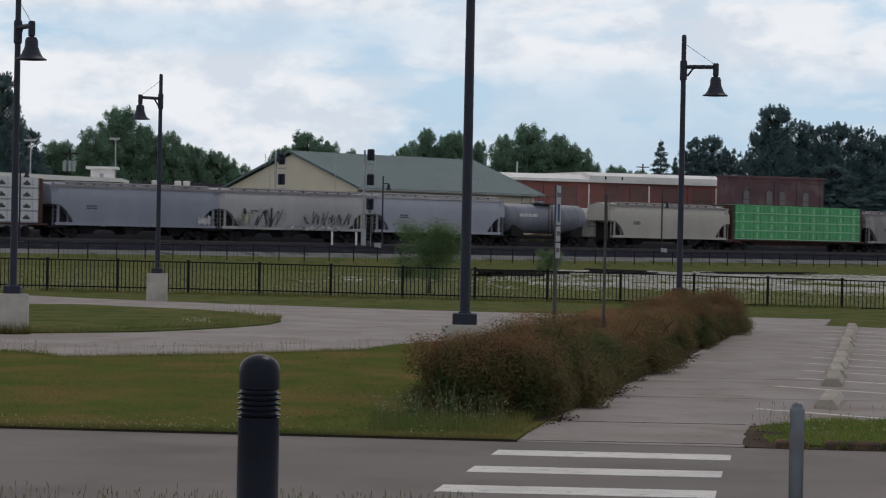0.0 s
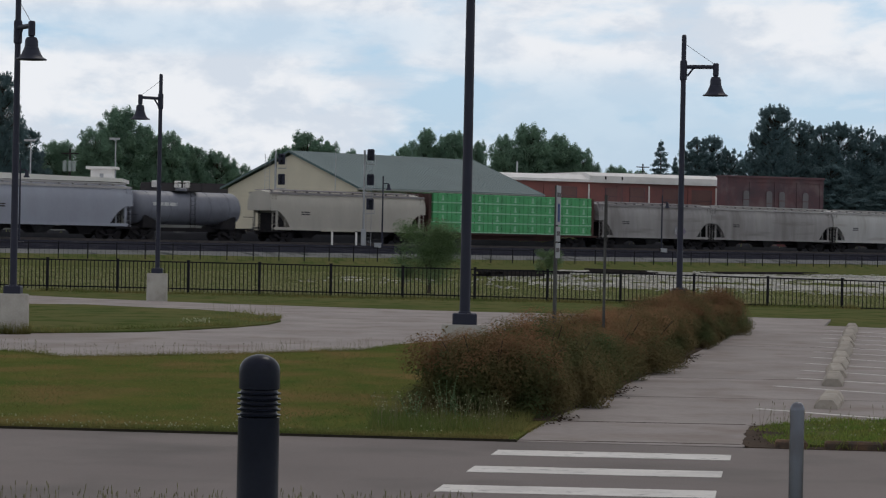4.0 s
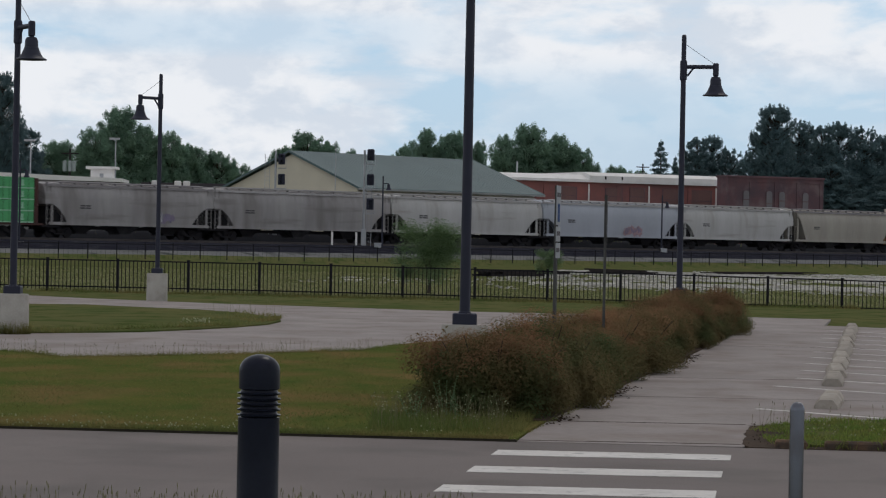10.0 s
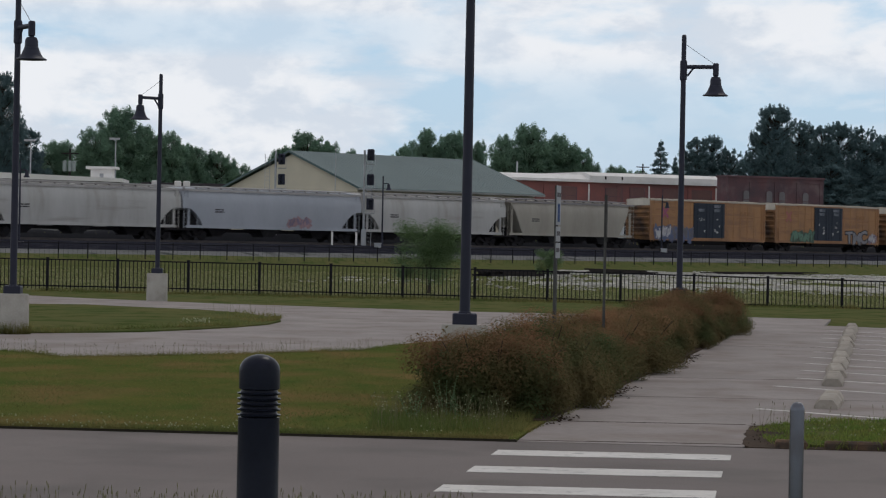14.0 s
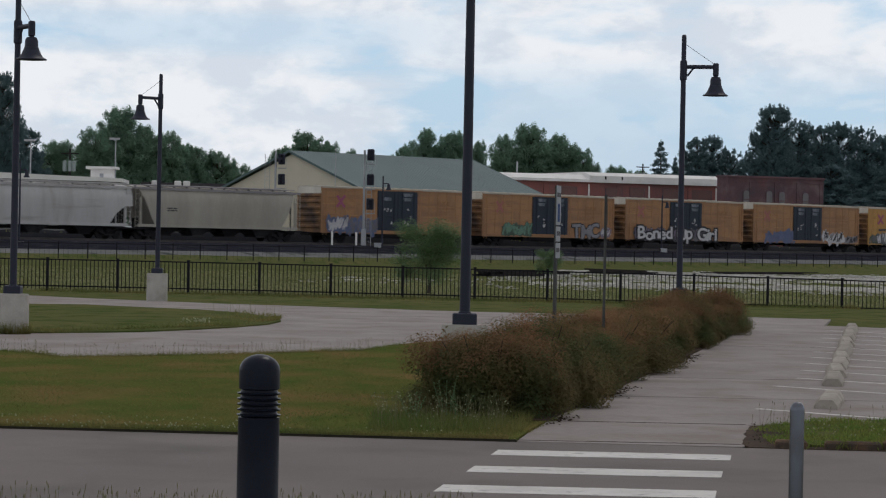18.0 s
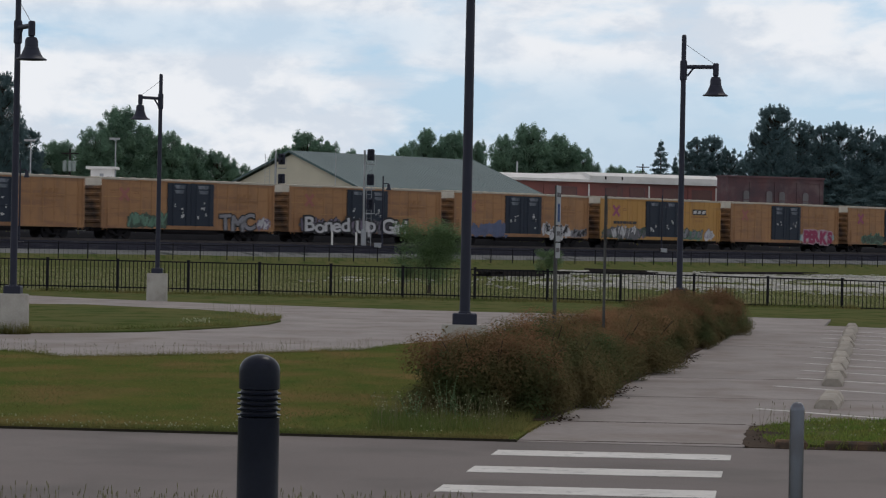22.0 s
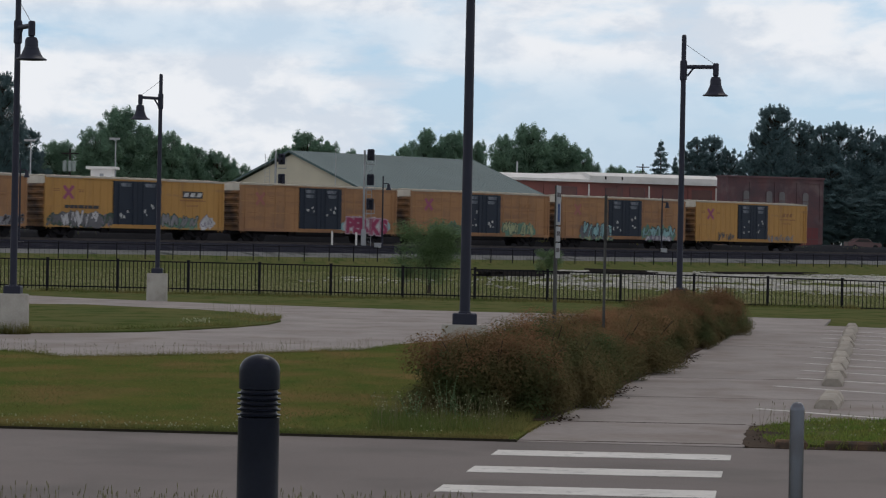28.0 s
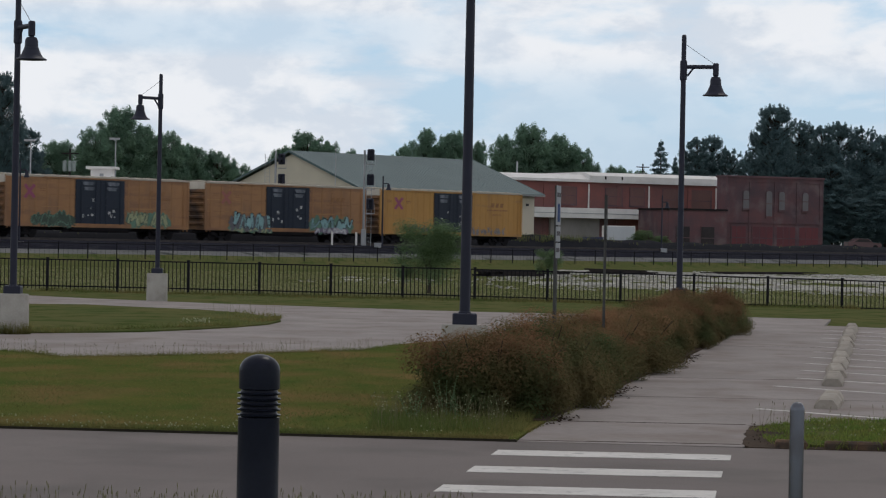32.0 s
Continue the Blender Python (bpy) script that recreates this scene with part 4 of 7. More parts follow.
def make_train():
    on_train(centerbeam(22.2, WRAP_WHITE, BAND_GREY, MARK_DARK, "flatcar loaded with white-wrapped lumber bundles"), 104.1, 126.3)
    a = on_train(covered_hopper(16.4, GREY_A, DULL_ROOF, "blue-grey covered hopper car with rounded sides"), 128.3, 144.7)
    spray(a, 6.5, 1.25, 1.5, 0.95, SPRAY["white"], SPRAY["grey"], 15, 3, haze=SPRAY["slate"], thick=0.8)
    b = on_train(covered_hopper(16.2, GREY_B, DULL_ROOF, "light grey covered hopper with black and white graffiti"), 146.1, 162.3)
    spray(b, -6.4, 1.2, 5.0, 1.9, SPRAY["black"], SPRAY["pale"], 11, 4, haze=SPRAY["pale"], thick=0.42)
    spray(b, -6.7, 1.3, 1.2, 1.3, SPRAY["lime"], SPRAY["slate"], 14, 2, -1.66, thick=0.6)
    spray(b, 0.9, 1.35, 6.0, 1.5, SPRAY["black"], SPRAY["pale"], 12, 6, haze=SPRAY["pale"], thick=0.42)
    spray(b, -1.0, 1.05, 6.5, 0.5, SPRAY["white"], SPRAY["slate"], 13, 7, -1.67, haze=SPRAY["grey"])
    on_train(covered_hopper(16.1, GREY_C, LIGHT_ROOF, "steel-blue covered hopper car, clean sides", walk_rail=True), 164.3, 180.4)
    on_train(tank_car(11.0, "dark grey tank car with white lettering"), 181.9, 193.4)
    on_train(covered_hopper(17.6, BEIGE_D, DULL_ROOF, "beige two-bay covered hopper car", chutes=2), 197.2, 215.0)
    on_train(centerbeam(22.3, WRAP_GREEN, BAND_PALE, BAND_PALE, "flatcar loaded with green-wrapped lumber bundles"), 216.7, 239.0)
    e = on_train(covered_hopper(16.3, DIRTY_E, DULL_ROOF, "dirty grey covered hopper, streaked with rust"), 240.8, 257.1)
    spray(e, 3.1, 1.4, 1.4, 0.9, SPRAY["mauve"], SPRAY["haze_blue"], 21, 3, haze=SPRAY["mauve"], thick=0.6)
    spray(e, 2.9, 1.35, 0.3, 1.1, SPRAY["white"], SPRAY["grey"], 22, 1, -1.66, thick=0.8)
    on_train(covered_hopper(19.6, DIRTY_E, LIGHT_ROOF, "weathered grey covered hopper with roof walk", walk_rail=True), 258.6, 278.3)
    on_train(covered_hopper(18.9, WHITE_G, LIGHT_ROOF, "off-white covered hopper with rust stains", walk_rail=True), 279.9, 298.9)
    hh = on_train(covered_hopper(19.4, WHITE_H, LIGHT_ROOF, "bluish white covered hopper with small red graffiti"), 300.5, 320.0)
    spray(hh, 1.6, 1.3, 2.6, 1.1, SPRAY["mauve"], SPRAY["red"], 31, 3, thick=0.6)
    on_train(covered_hopper(17.5, WHITE_G, LIGHT_ROOF, "white covered hopper with pale roof walk", walk_rail=True), 321.5, 339.1)
    on_train(covered_hopper(17.4, TAN_J, DULL_ROOF, "tan covered hopper with steep sloping ends", style="slope", chutes=4), 340.7, 358.1)
    rust = END_YELLOW
    cars = []
    for i in range(9):
        bright = i in (4, 8)
        label = "bright yellow high-roof boxcar with dark blue doors" if bright else "faded orange boxcar with dark blue doors and graffiti"
        c = boxcar(YELLOW if bright else ORANGE, DOOR_BLUE, label, rust, 40 + i, bright)
        u = 361.25 + 20.8 * i
        cars.append(on_train(c, u, u + 18.85))
    s = SPRAY
    spray(cars[0], -8.9, 0.8, 6.4, 1.75, s["slate"], s["haze_blue"], 52, 7, haze=s["blue"], thick=0.8)
    spray(cars[0], -8.7, 0.9, 2.6, 1.5, s["white"], s["haze_blue"], 51, 3, -1.66, haze=s["blue"])
    spray(cars[1], -6.6, 0.95, 4.0, 1.45, s["green"], s["moss"], 50, 4, haze=s["moss"], thick=0.8)
    lettering(cars[1], "TMC", 3.3, 1.0, 1.6, s["grey"], s["black"], stretch=1.3, label="sprayed grey and black letters")
    spray(cars[1], 7.6, 1.0, 1.4, 1.2, s["white"], s["mauve"], 49, 2, -1.62)
    spray(cars[2], -8.2, 0.85, 12.2, 1.45, s["mauve"], s["black"], 68, 13, -1.725, haze=s["slate"])
    lettering(cars[2], "Boned Up Girl", -7.9, 1.0, 1.55, s["white"], s["black"], y=-1.79, stretch=1.53, label="sprayed white words with black edges", rim=0.115, fat=0.022)
    spray(cars[3], -7.2, 0.85, 5.0, 1.5, s["blue"], s["haze_blue"], 53, 5, haze=s["blue"])
    spray(cars[3], 2.9, 0.85, 3.7, 1.6, s["black"], s["white"], 54, 4, haze=s["white"], thick=0.8)
    spray(cars[3], 6.9, 0.95, 2.2, 1.0, s["black"], s["grey"], 55, 3, haze=s["grey"], thick=0.8)
    spray(cars[4], -9.1, 0.85, 6.6, 1.35, s["slate"], s["moss"], 48, 5, haze=s["moss"], thick=0.6)
    spray(cars[4], -7.9, 0.95, 4.0, 1.4, s["white"], s["black"], 56, 5, -1.66, haze=s["slate"], thick=0.75)
    bars(cars[4], "lettering", -7.5, 2.42, 3.6, 0.3, 1, MARK_DARK, -1.61, 6, 9, 0.9)
    spray(cars[4], -3.9, 1.0, 1.3, 1.2, s["mauve"], s["red"], 57, 2)
    spray(cars[4], 2.7, 0.95, 3.8, 1.3, s["grey"], s["moss"], 58, 4, haze=s["green"])
    spray(cars[4], 7.1, 0.95, 1.1, 1.3, s["white"], s["mauve"], 59, 1, haze=s["white"])
    spray(cars[5], 2.3, 0.95, 6.2, 1.2, s["teal"], s["teal"], 47, 6, -1.61, haze=s["teal"], thick=0.6)
    spray(cars[5], 3.0, 0.95, 5.0, 1.6, s["red"], s["white"], 60, 6, haze=s["white"], thick=0.8)
    lettering(cars[5], "PERKS", 3.1, 1.0, 1.5, s["pink"], s["rose"], y=-1.675, stretch=1.18, label="sprayed crimson word with pale pink edges", rim=0.125, fat=0.06)
    spray(cars[6], -6.8, 0.85, 4.2, 1.35, s["moss"], s["green"], 61, 5, haze=s["moss"])
    spray(cars[6], 2.9, 0.9, 4.4, 1.5, s["lime"], s["moss"], 62, 5, haze=s["green"], thick=0.8)
    spray(cars[7], -6.7, 0.75, 4.8, 0.9, s["lime"], s["lime"], 64, 6, haze=s["green"], thick=0.7)
    spray(cars[7], -6.6, 0.9, 4.6, 1.7, s["teal"], s["black"], 63, 5, -1.65, haze=s["slate"])
    spray(cars[7], 2.7, 0.9, 5.0, 1.6, s["teal"], s["black"], 65, 5, haze=s["green"])
    spray(cars[7], 3.4, 0.8, 3.9, 0.6, s["white"], s["mauve"], 69, 6, -1.66)
    spray(cars[8], -5.8, 0.95, 2.6, 1.0, s["slate"], s["black"], 66, 5, haze=YELLOW, thick=0.6)
    spray(cars[8], 2.6, 0.95, 4.4, 0.8, s["grey"], s["slate"], 67, 9, haze=YELLOW, thick=0.6)


make_train()


# ---- foreground things ----
def make_bollard():
    ob = thing("bollard", "black plastic bollard with domed top and grooves", "bollard", m=pose(-0.94, 13.5, 0.35))
    part("shaft", Form().lathe([(0.113, 0.0), (0.113, 0.03), (0.109, 0.04), (0.108, 0.72)], 40), BOLLARD, ob, smooth=True)
    rings, z = [(0.09, 0.72)], 0.725
    for _ in range(5):
        rings += [(0.096, z), (0.111, z + 0.003), (0.114, z + 0.01), (0.098, z + 0.014), (0.094, z + 0.027)]
        z += 0.028
    part("grooved_collar", Form().lathe(rings, 40), BOLLARD, ob, smooth=True)
    dome = [(0.1, z), (0.106, z + 0.003), (0.106, z + 0.1)] + [(0.106 * math.cos(a), z + 0.1 + 0.082 * math.sin(a)) for a in [math.pi / 2 * i / 9 for i in range(1, 9)]] + [(0.002, z + 0.1825)]
    part("cap", Form().lathe(dome, 40), BOLLARD, ob, smooth=True)
    ob = thing("steel_post", "grey galvanised steel pipe post with rounded top", "post", m=pose(1.52, 11.05, 0.35))
    prof = [(0.055, 0), (0.055, 0.012), (0.031, 0.014), (0.031, 0.965)] + [(0.031 * math.cos(a), 0.965 + 0.033 * math.sin(a)) for a in [math.pi / 2 * i / 6 for i in range(1, 6)]] + [(0.001, 0.998)]
    part("pipe", Form().lathe(prof, 24), STEEL, ob, smooth=True)


make_bollard()


def street_lamp(turn=0.0, drop=0.0, base=True, label="black street lamp with bell shade on a round concrete base"):
    ob = thing("street_lamp", label, "street lamp", "street lamps")
    if base:
        part("footing", Form().lathe([(0.325, -0.05), (0.322, 0.82), (0.305, 0.85), (0.001, 0.855)], 28), CAST, ob, "pale round concrete footing", smooth=True)
    part("base_plate", Form().box(-0.17, 0.17, -0.17, 0.17, 0.855, 1.01, 0.015).lathe([(0.09, 1.01), (0.085, 1.03), (0.078, 1.035)], 16), BLACK, ob)
    part("pole", Form().lathe([(0.074, 0.99), (0.066, 4.2), (0.056, 6.95), (0.05, 6.985), (0.03, 7.0), (0.002, 7.002)], 18), BLACK, ob, smooth=True)
    d = -drop
    part("clamp", Form().lathe([(0.07, 5.92 + d), (0.085, 5.95 + d), (0.085, 6.36 + d), (0.07, 6.39 + d)], 16), BLACK, ob)
    c, s = math.cos(radians(turn)), math.sin(radians(turn))
    end = (0.76 * c, 0.76 * s)
    arm = Form().tube((0, 0, 6.24 + d), (end[0], end[1], 6.24 + d), 0.05, 10)
    arm.tube((0.09 * c, 0.09 * s, 6.02 + d), (0.24 * c, 0.24 * s, 6.22 + d), 0.025, 6)
    part("arm", arm, BLACK, ob, smooth=True)
    part("hub", Form().lathe([(0.045, 5.96 + d), (0.045, 6.02 + d), (0.07, 6.04 + d), (0.07, 6.31 + d), (0.05, 6.33 + d)], 12, (*end, 0)), BLACK, ob)
    shade = [(0.05, 6.02), (0.1, 6.0), (0.128, 5.94), (0.134, 5.81), (0.146, 5.8), (0.15, 5.77), (0.172, 5.73), (0.195, 5.67), (0.24, 5.61), (0.305, 5.575), (0.305, 5.56), (0.235, 5.59), (0.18, 5.66), (0.12, 5.73), (0.02, 5.73)]
    part("shade", Form().lathe([(r, z + d) for r, z in shade], 28, (*end, 0)), BLACK, ob, "black bell-shaped metal shade", smooth=True)
    part("stay_rod", Form().tube((0, 0, 6.8 + d), (0.7 * c, 0.7 * s, 6.32 + d), 0.006, 5), BLACK, ob)
    return ob


for x, y, turn, deg in ((-8.57, 51.9, -60, 0.08), (-8.79, 80.1, 222, 0), (0.32, 36.2, 95, 0), (5.6, 61.4, -8, 0)):
    lamp = street_lamp(turn, deg)
    lamp.matrix_basis = pose(x, y, -0.055 if y == 51.9 else 0.0)


def make_signs():
    for (x, y, turn, face) in ((1.43, 33.0, 77, True), (2.4, 38.5, 86, False)):
        ob = thing("parking_sign", "narrow steel post with stacked white sign plates" if face else "thin steel post with a sign plate turned aside", "sign", m=pose(x, y, 0.0, 0, 0, turn))
        post = Form().pull([(-0.035, -0.02), (-0.02, -0.02), (-0.016, 0.012), (0.016, 0.012), (0.02, -0.02), (0.035, -0.02), (0.035, -0.012), (0.024, -0.012), (0.02, 0.02), (-0.02, 0.02), (-0.024, -0.012), (-0.035, -0.012)], -0.3, 2.74, "z")
        part("post", post, SIGN_POST, ob)
        plates = ((2.24, 2.74), (2.03, 2.22), (1.82, 2.01)) if face else ((2.3, 2.72), (2.05, 2.28))
        for k, (z0, z1) in enumerate(plates):
            p = part("sign_plate", Form().box(-0.15, 0.15, -0.03, -0.025, z0, z1), SIGN_WHITE if face else SIGN_POST, ob)
            if face:
                if k == 0:
                    part("blue_panel", Form().box(-0.07, 0.07, -0.034, -0.031, z0 + 0.04, z0 + 0.27), SIGN_BLUE, p)
                bars(p, "lettering", -0.11, z0 + (0.32 if k == 0 else 0.04), 0.22, 0.09, 1, MARK_DARK, -0.031, 0, 3 + k)


make_signs()


def make_paint():
    # crossing bars on the road, each a flat bar of worn paint
    for x0, x1, y0, y1 in ((0.53, 2.77, 24.4, 25.02), (0.28, 2.49, 22.55, 23.17), (0.0, 2.24, 20.7, 21.32)):
        b = Form()
        n = 14
        rng = random.Random(int(y0 * 10))
        lo = [(x0 - 0.04 + (x1 - x0) * i / n, y0 + rng.uniform(-0.012, 0.012) - 0.09 * (i / n - 0.5)) for i in range(n + 1)]
        hi = [(x0 + 0.04 + (x1 - x0) * i / n, y1 + rng.uniform(-0.012, 0.012) - 0.09 * (i / n - 0.5)) for i in range(n + 1)]
        part("crossing_stripe", b.pull(lo + hi[::-1], 0.001, 0.005, "z"), PAINT, road)
    lot = bpy.data.objects["parking_lot"]
    ys = [32.4, 37.77] + [40.4 + 2.6 * i for i in range(10)]
    for i, y in enumerate(ys):
        x = 4.78 + (y - 32.4) * 0.168
        # stall line, slanted
        reach = 0.85 if i < 2 else 0.65
        a, b = (x - reach, y - 1.15 + reach * 1.05), (x + 5.2, y - 6.6)
        w = Vector((b[1] - a[1], a[0] - b[0])).normalized() * 0.055
        part("stall_line", Form().pull([(a[0] - w.x, a[1] - w.y), (b[0] - w.x, b[1] - w.y), (b[0] + w.x, b[1] + w.y), (a[0] + w.x, a[1] + w.y)], 0.007, 0.011, "z"), PAINT, lot)
    stop = thing("wheel_stop", "chipped pale concrete wheel stop", "wheel stop", "wheel stops")
    f = Form()
    prof = [(-0.155, 0), (0.155, 0), (0.15, 0.05), (0.098, 0.128), (0.08, 0.142), (-0.08, 0.142), (-0.098, 0.128), (-0.15, 0.05)]
    ends = [(-0.98, 0.8), (-0.9, 1.0), (0.9, 1.0), (0.98, 0.8)]
    for y, k in ends:
        f.v += [(a * (0.92 if k < 1 else 1), y, b * k) for a, b in prof]
    m = len(prof)
    f.f = [(j * m + i, j * m + (i + 1) % m, (j + 1) * m + (i + 1) % m, (j + 1) * m + i) for j in range(3) for i in range(m)] + [tuple(range(m)), tuple(range(3 * m, 4 * m))]
    part("block", f, STOP, stop)
    for i, y in enumerate(ys):
        m = pose(4.95 + (y - 32.4) * 0.168 + (0.05 if i == 0 else 0), y + 0.95, 0.006, 0, 0, -9.2 + (i * 37 % 5 - 2) * 0.9)
        if i == 0:
            stop.matrix_basis = m
        else:
            copy_thing(stop, m)
    # joints sawn in the walkway
    for (a, b) in (((1.16, 29.25), (3.44, 29.2)), ((0.8, 26.3), (3.05, 26.15))):
        n, rng = 24, random.Random(int(a[1]))
        xs = [a[0] + (b[0] - a[0]) * i / n for i in range(n + 1)]
        lo, hi = [(x, a[1] - rng.uniform(0.008, 0.035)) for x in xs], [(x, a[1] + rng.uniform(0.008, 0.035)) for x in xs]
        part("joint", Form().pull(lo + hi[::-1], 0.0065, 0.009, "z"), MULCH, lot)
    for y in (34.3, 39.4, 52.5):
        x = 0.8 + (y - 26.1) * 0.18
        part("joint", Form().box(x, x + 3.6, y - 0.006, y + 0.006, 0.0065, 0.0085), ROAD, lot)
    # planting bed beside the walkway, with a broken red kerb
    bed = Form().pull([(3.6, 26.15), (3.66, 27.2), (3.74, 28.0), (3.72, 28.6), (3.9, 29.3), (4.1, 29.68), (5.2, 30.18), (30, 30.18), (30, ROAD_FAR(30) + 0.2), (5, ROAD_FAR(5) + 0.22)], -0.1, 0.03, "z")
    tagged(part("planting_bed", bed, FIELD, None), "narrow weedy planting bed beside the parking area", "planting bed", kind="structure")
    slab("bare_soil", RAGGED + [(3.7, 29.2), (4.0, 29.6), (4.1, 28.0), (4.2, 26.5), (30, ROAD_FAR(30) + 0.35), (30, ROAD_FAR(30) + 0.01), (3.1, ROAD_FAR(3.1) + 0.01)], -0.1, 0.0095, MULCH, "bare dark soil at the end of the bed", "soil")
    red = material("red_brick_kerb", (0.2, 0.125, 0.08), (0.12, 0.08, 0.056), 0.95, 0, 5, 25, 0.6, random_tone=0.25, fleck=((0.07, 0.055, 0.045), 6, 0.5, 0.65), spec=0.1)
    x = 3.36
    for i, w in enumerate((0.32, 0.0, 0.56, 0.62, 0.66, 0.6, 0.64)):
        if w:
            k = thing("kerb_block", "worn reddish kerb block at the bed's edge", "kerb", "kerb blocks", pose(x, ROAD_FAR(x) + 0.1 + 0.03 * (i % 2), 0.0, 0, 0, -4))
            part("block", Form().box(0, w, -0.08, 0.08, 0, 0.085 + 0.015 * (i % 2), 0.022), red, k)
            x += w + 0.02
        else:
            x += 0.15


make_paint()


# ---- fences ----
def make_near_fence():
    fence = thing("iron_fence", "black iron picket fence with square posts", "fence")
    a, b = Vector((-14.2, 93.4, 0)), Vector((13.94, 90.6, 0))
    step = (b - a) / 11
    w = step.normalized()
    ang = math.degrees(math.atan2(w.y, w.x))
    post = Form().box(-0.045, 0.045, -0.045, 0.045, -0.1, 1.16).box(-0.055, 0.055, -0.055, 0.055, 1.16, 1.19).mesh("post", IRON)
    picket = Form().box(-0.013, 0.013, -0.013, 0.013, 0.03, 1.1).mesh("picket", IRON)
    rail = Form().box(0, step.length, -0.018, 0.018, -0.02, 0.025).mesh("rail", IRON)
    for i in range(-2, 15):
        p = a + step * i
        fall = lambda j: -0.0014 * j * j if j > 0 else 0.0  # the ground drops a little to the east
        lean = math.degrees(math.atan2(fall(i) - fall(i + 1), step.length))
        part("post", post, None, fence, at=pose(p.x, p.y, fall(i) - 0.02, 0, 0, ang))
        for z in (0.14, 1.09):
            part("rail", rail, None, fence, at=pose(p.x, p.y, z + fall(i), 0, lean, ang))
        for k in range(1, 18):
            r = p + step * (k / 18)
            part("picket", picket, None, fence, at=pose(r.x, r.y, fall(i + k / 18), 0, 0, ang))


FENCE_U, FENCE_STEP = 82.0, 2.757


def make_far_fence():
    fence = thing("chain_link_fence", "low dark wire fence along the railway", "fence")
    post = Form().tube((0, 0, -0.1), (0, 0, 1.42), 0.045, 6).mesh("post", IRON)
    for i in range(84):
        x, y, z = rail_point(FENCE_U + i * FENCE_STEP, -14.0)
        part("post", post, None, fence, at=pose(x, y, 0.06))
    for h in (0.16, 1.36):
        f = Form().tube(rail_point(70, -14.0, h), rail_point(330, -14.0, h), 0.03, 6)
        part("rail", f, IRON, fence)
    f = Form()
    for i in range(520):
        p = rail_point(84 + i * 0.44, -14.0)
        f.tube((p[0], p[1], 0.1), (p[0], p[1], 1.36), 0.006, 3, caps=False)
    tagged(part("wires", f, IRON, fence), kind="stuff")


make_near_fence()
make_far_fence()


# ---- signals, small lamps and boxes along the line ----
def signal_mast(m, height, heads, ladder_side, label):
    ob = thing("railway_signal", label, "signal", "railway signals", m)
    part("mast", Form().tube((0, 0, -0.3), (0, 0, height), 0.1, 10), GREY_PAINT, ob, smooth=True)
    part("case", Form().box(-0.2, 0.2, -0.2, 0.2, 0, 1.5, 0.03), GREY_PAINT, ob)
    f = Form()
    for s in (-0.22, 0.22):
        f.tube((ladder_side + s, 0.1, 0), (ladder_side + s, 0.1, height - 0.3), 0.025, 5)
    k = 0.4
    while k < height - 0.4:
        f.tube((ladder_side - 0.22, 0.1, k), (ladder_side + 0.22, 0.1, k), 0.018, 4)
        k += 0.35
    part("ladder", f, GREY_PAINT, ob)
    for z, side in heads:
        h = part("signal_head", Form().box(side - 0.32, side + 0.32, -0.2, 0.05, z - 0.5, z + 0.5, 0.09), BLACK, ob, "black signal head with hooded lamps")
        for k in (-0.23, 0.23):
            part("hood", Form().lathe([(0.14, -0.1), (0.15, -0.45), (0.13, -0.45), (0.12, -0.12)], 12, (side, -0.12, z + k), "y"), BLACK, h)
        f = Form().box(min(0, side), max(0, side), 0.02, 0.1, z - 0.85, z - 0.78).box(side - 0.4, side + 0.4, 0.0, 0.5, z - 0.86, z - 0.8)
        f.tube((side + 0.38, 0.5, z - 0.83), (side + 0.38, 0.5, z + 0.1), 0.02, 5)
        part("bracket", f, GREY_PAINT, ob)


signal_mast(rail_pose(158.15, -4.6, 1.45, -TURN), 8.5, ((8.1, 0.55), (5.9, 0.55), (3.75, 0.55)), 0.45, "silver railway signal mast with three black heads")
signal_mast(rail_pose(157.5, 6.5, 1.3, -TURN), 8.7, ((7.95, 0.55), (6.1, 0.55)), -0.75, "silver railway signal mast behind the train")


def platform_lamp(m, top):
    ob = thing("platform_lamp", "thin black lamp post with a small bell shade", "lamp post", "platform lamps", m)
    part("pole", Form().tube((0, 0, -0.2), (0, 0, top), 0.085, 8, 0.06), BLACK, ob, smooth=True)
    part("arm", Form().tube((0, 0, top - 0.65), (0.5, 0, top - 0.65), 0.05, 6), BLACK, ob)
    part("shade", Form().lathe([(0.05, top - 0.66), (0.14, top - 0.76), (0.15, top - 1.0), (0.26, top - 1.22), (0.24, top - 1.23), (0.02, top - 1.1)], 14, (0.5, 0, 0)), BLACK, ob, smooth=True)


platform_lamp(rail_pose(159.6, -5.5, 1.2, -TURN), 6.5)
platform_lamp(rail_pose(198.0, -5.5, 1.2, -TURN), 5.8)
platform_lamp(rail_pose(120.4, -5.5, 1.2, -TURN), 6.4)
for u, q, z, w, h in ((158.6, -6.0, 0.95, 0.62, 0.78), (197.8, -6.0, 0.95, 0.62, 0.75), (119.8, -6.3, 0.6, 0.7, 0.72)):
    box = thing("relay_box", "pale grey trackside relay box", "relay box", "relay boxes", rail_pose(u, q, z, -TURN))
    part("case", Form().box(-w / 2, w / 2, -0.25, 0.25, -0.3, h, 0.03), GREY_PAINT, box)
    part("lid", Form().box(-w / 2 - 0.04, w / 2 + 0.04, -0.29, 0.29, h, h + 0.05, 0.02), GREY_PAINT, box)
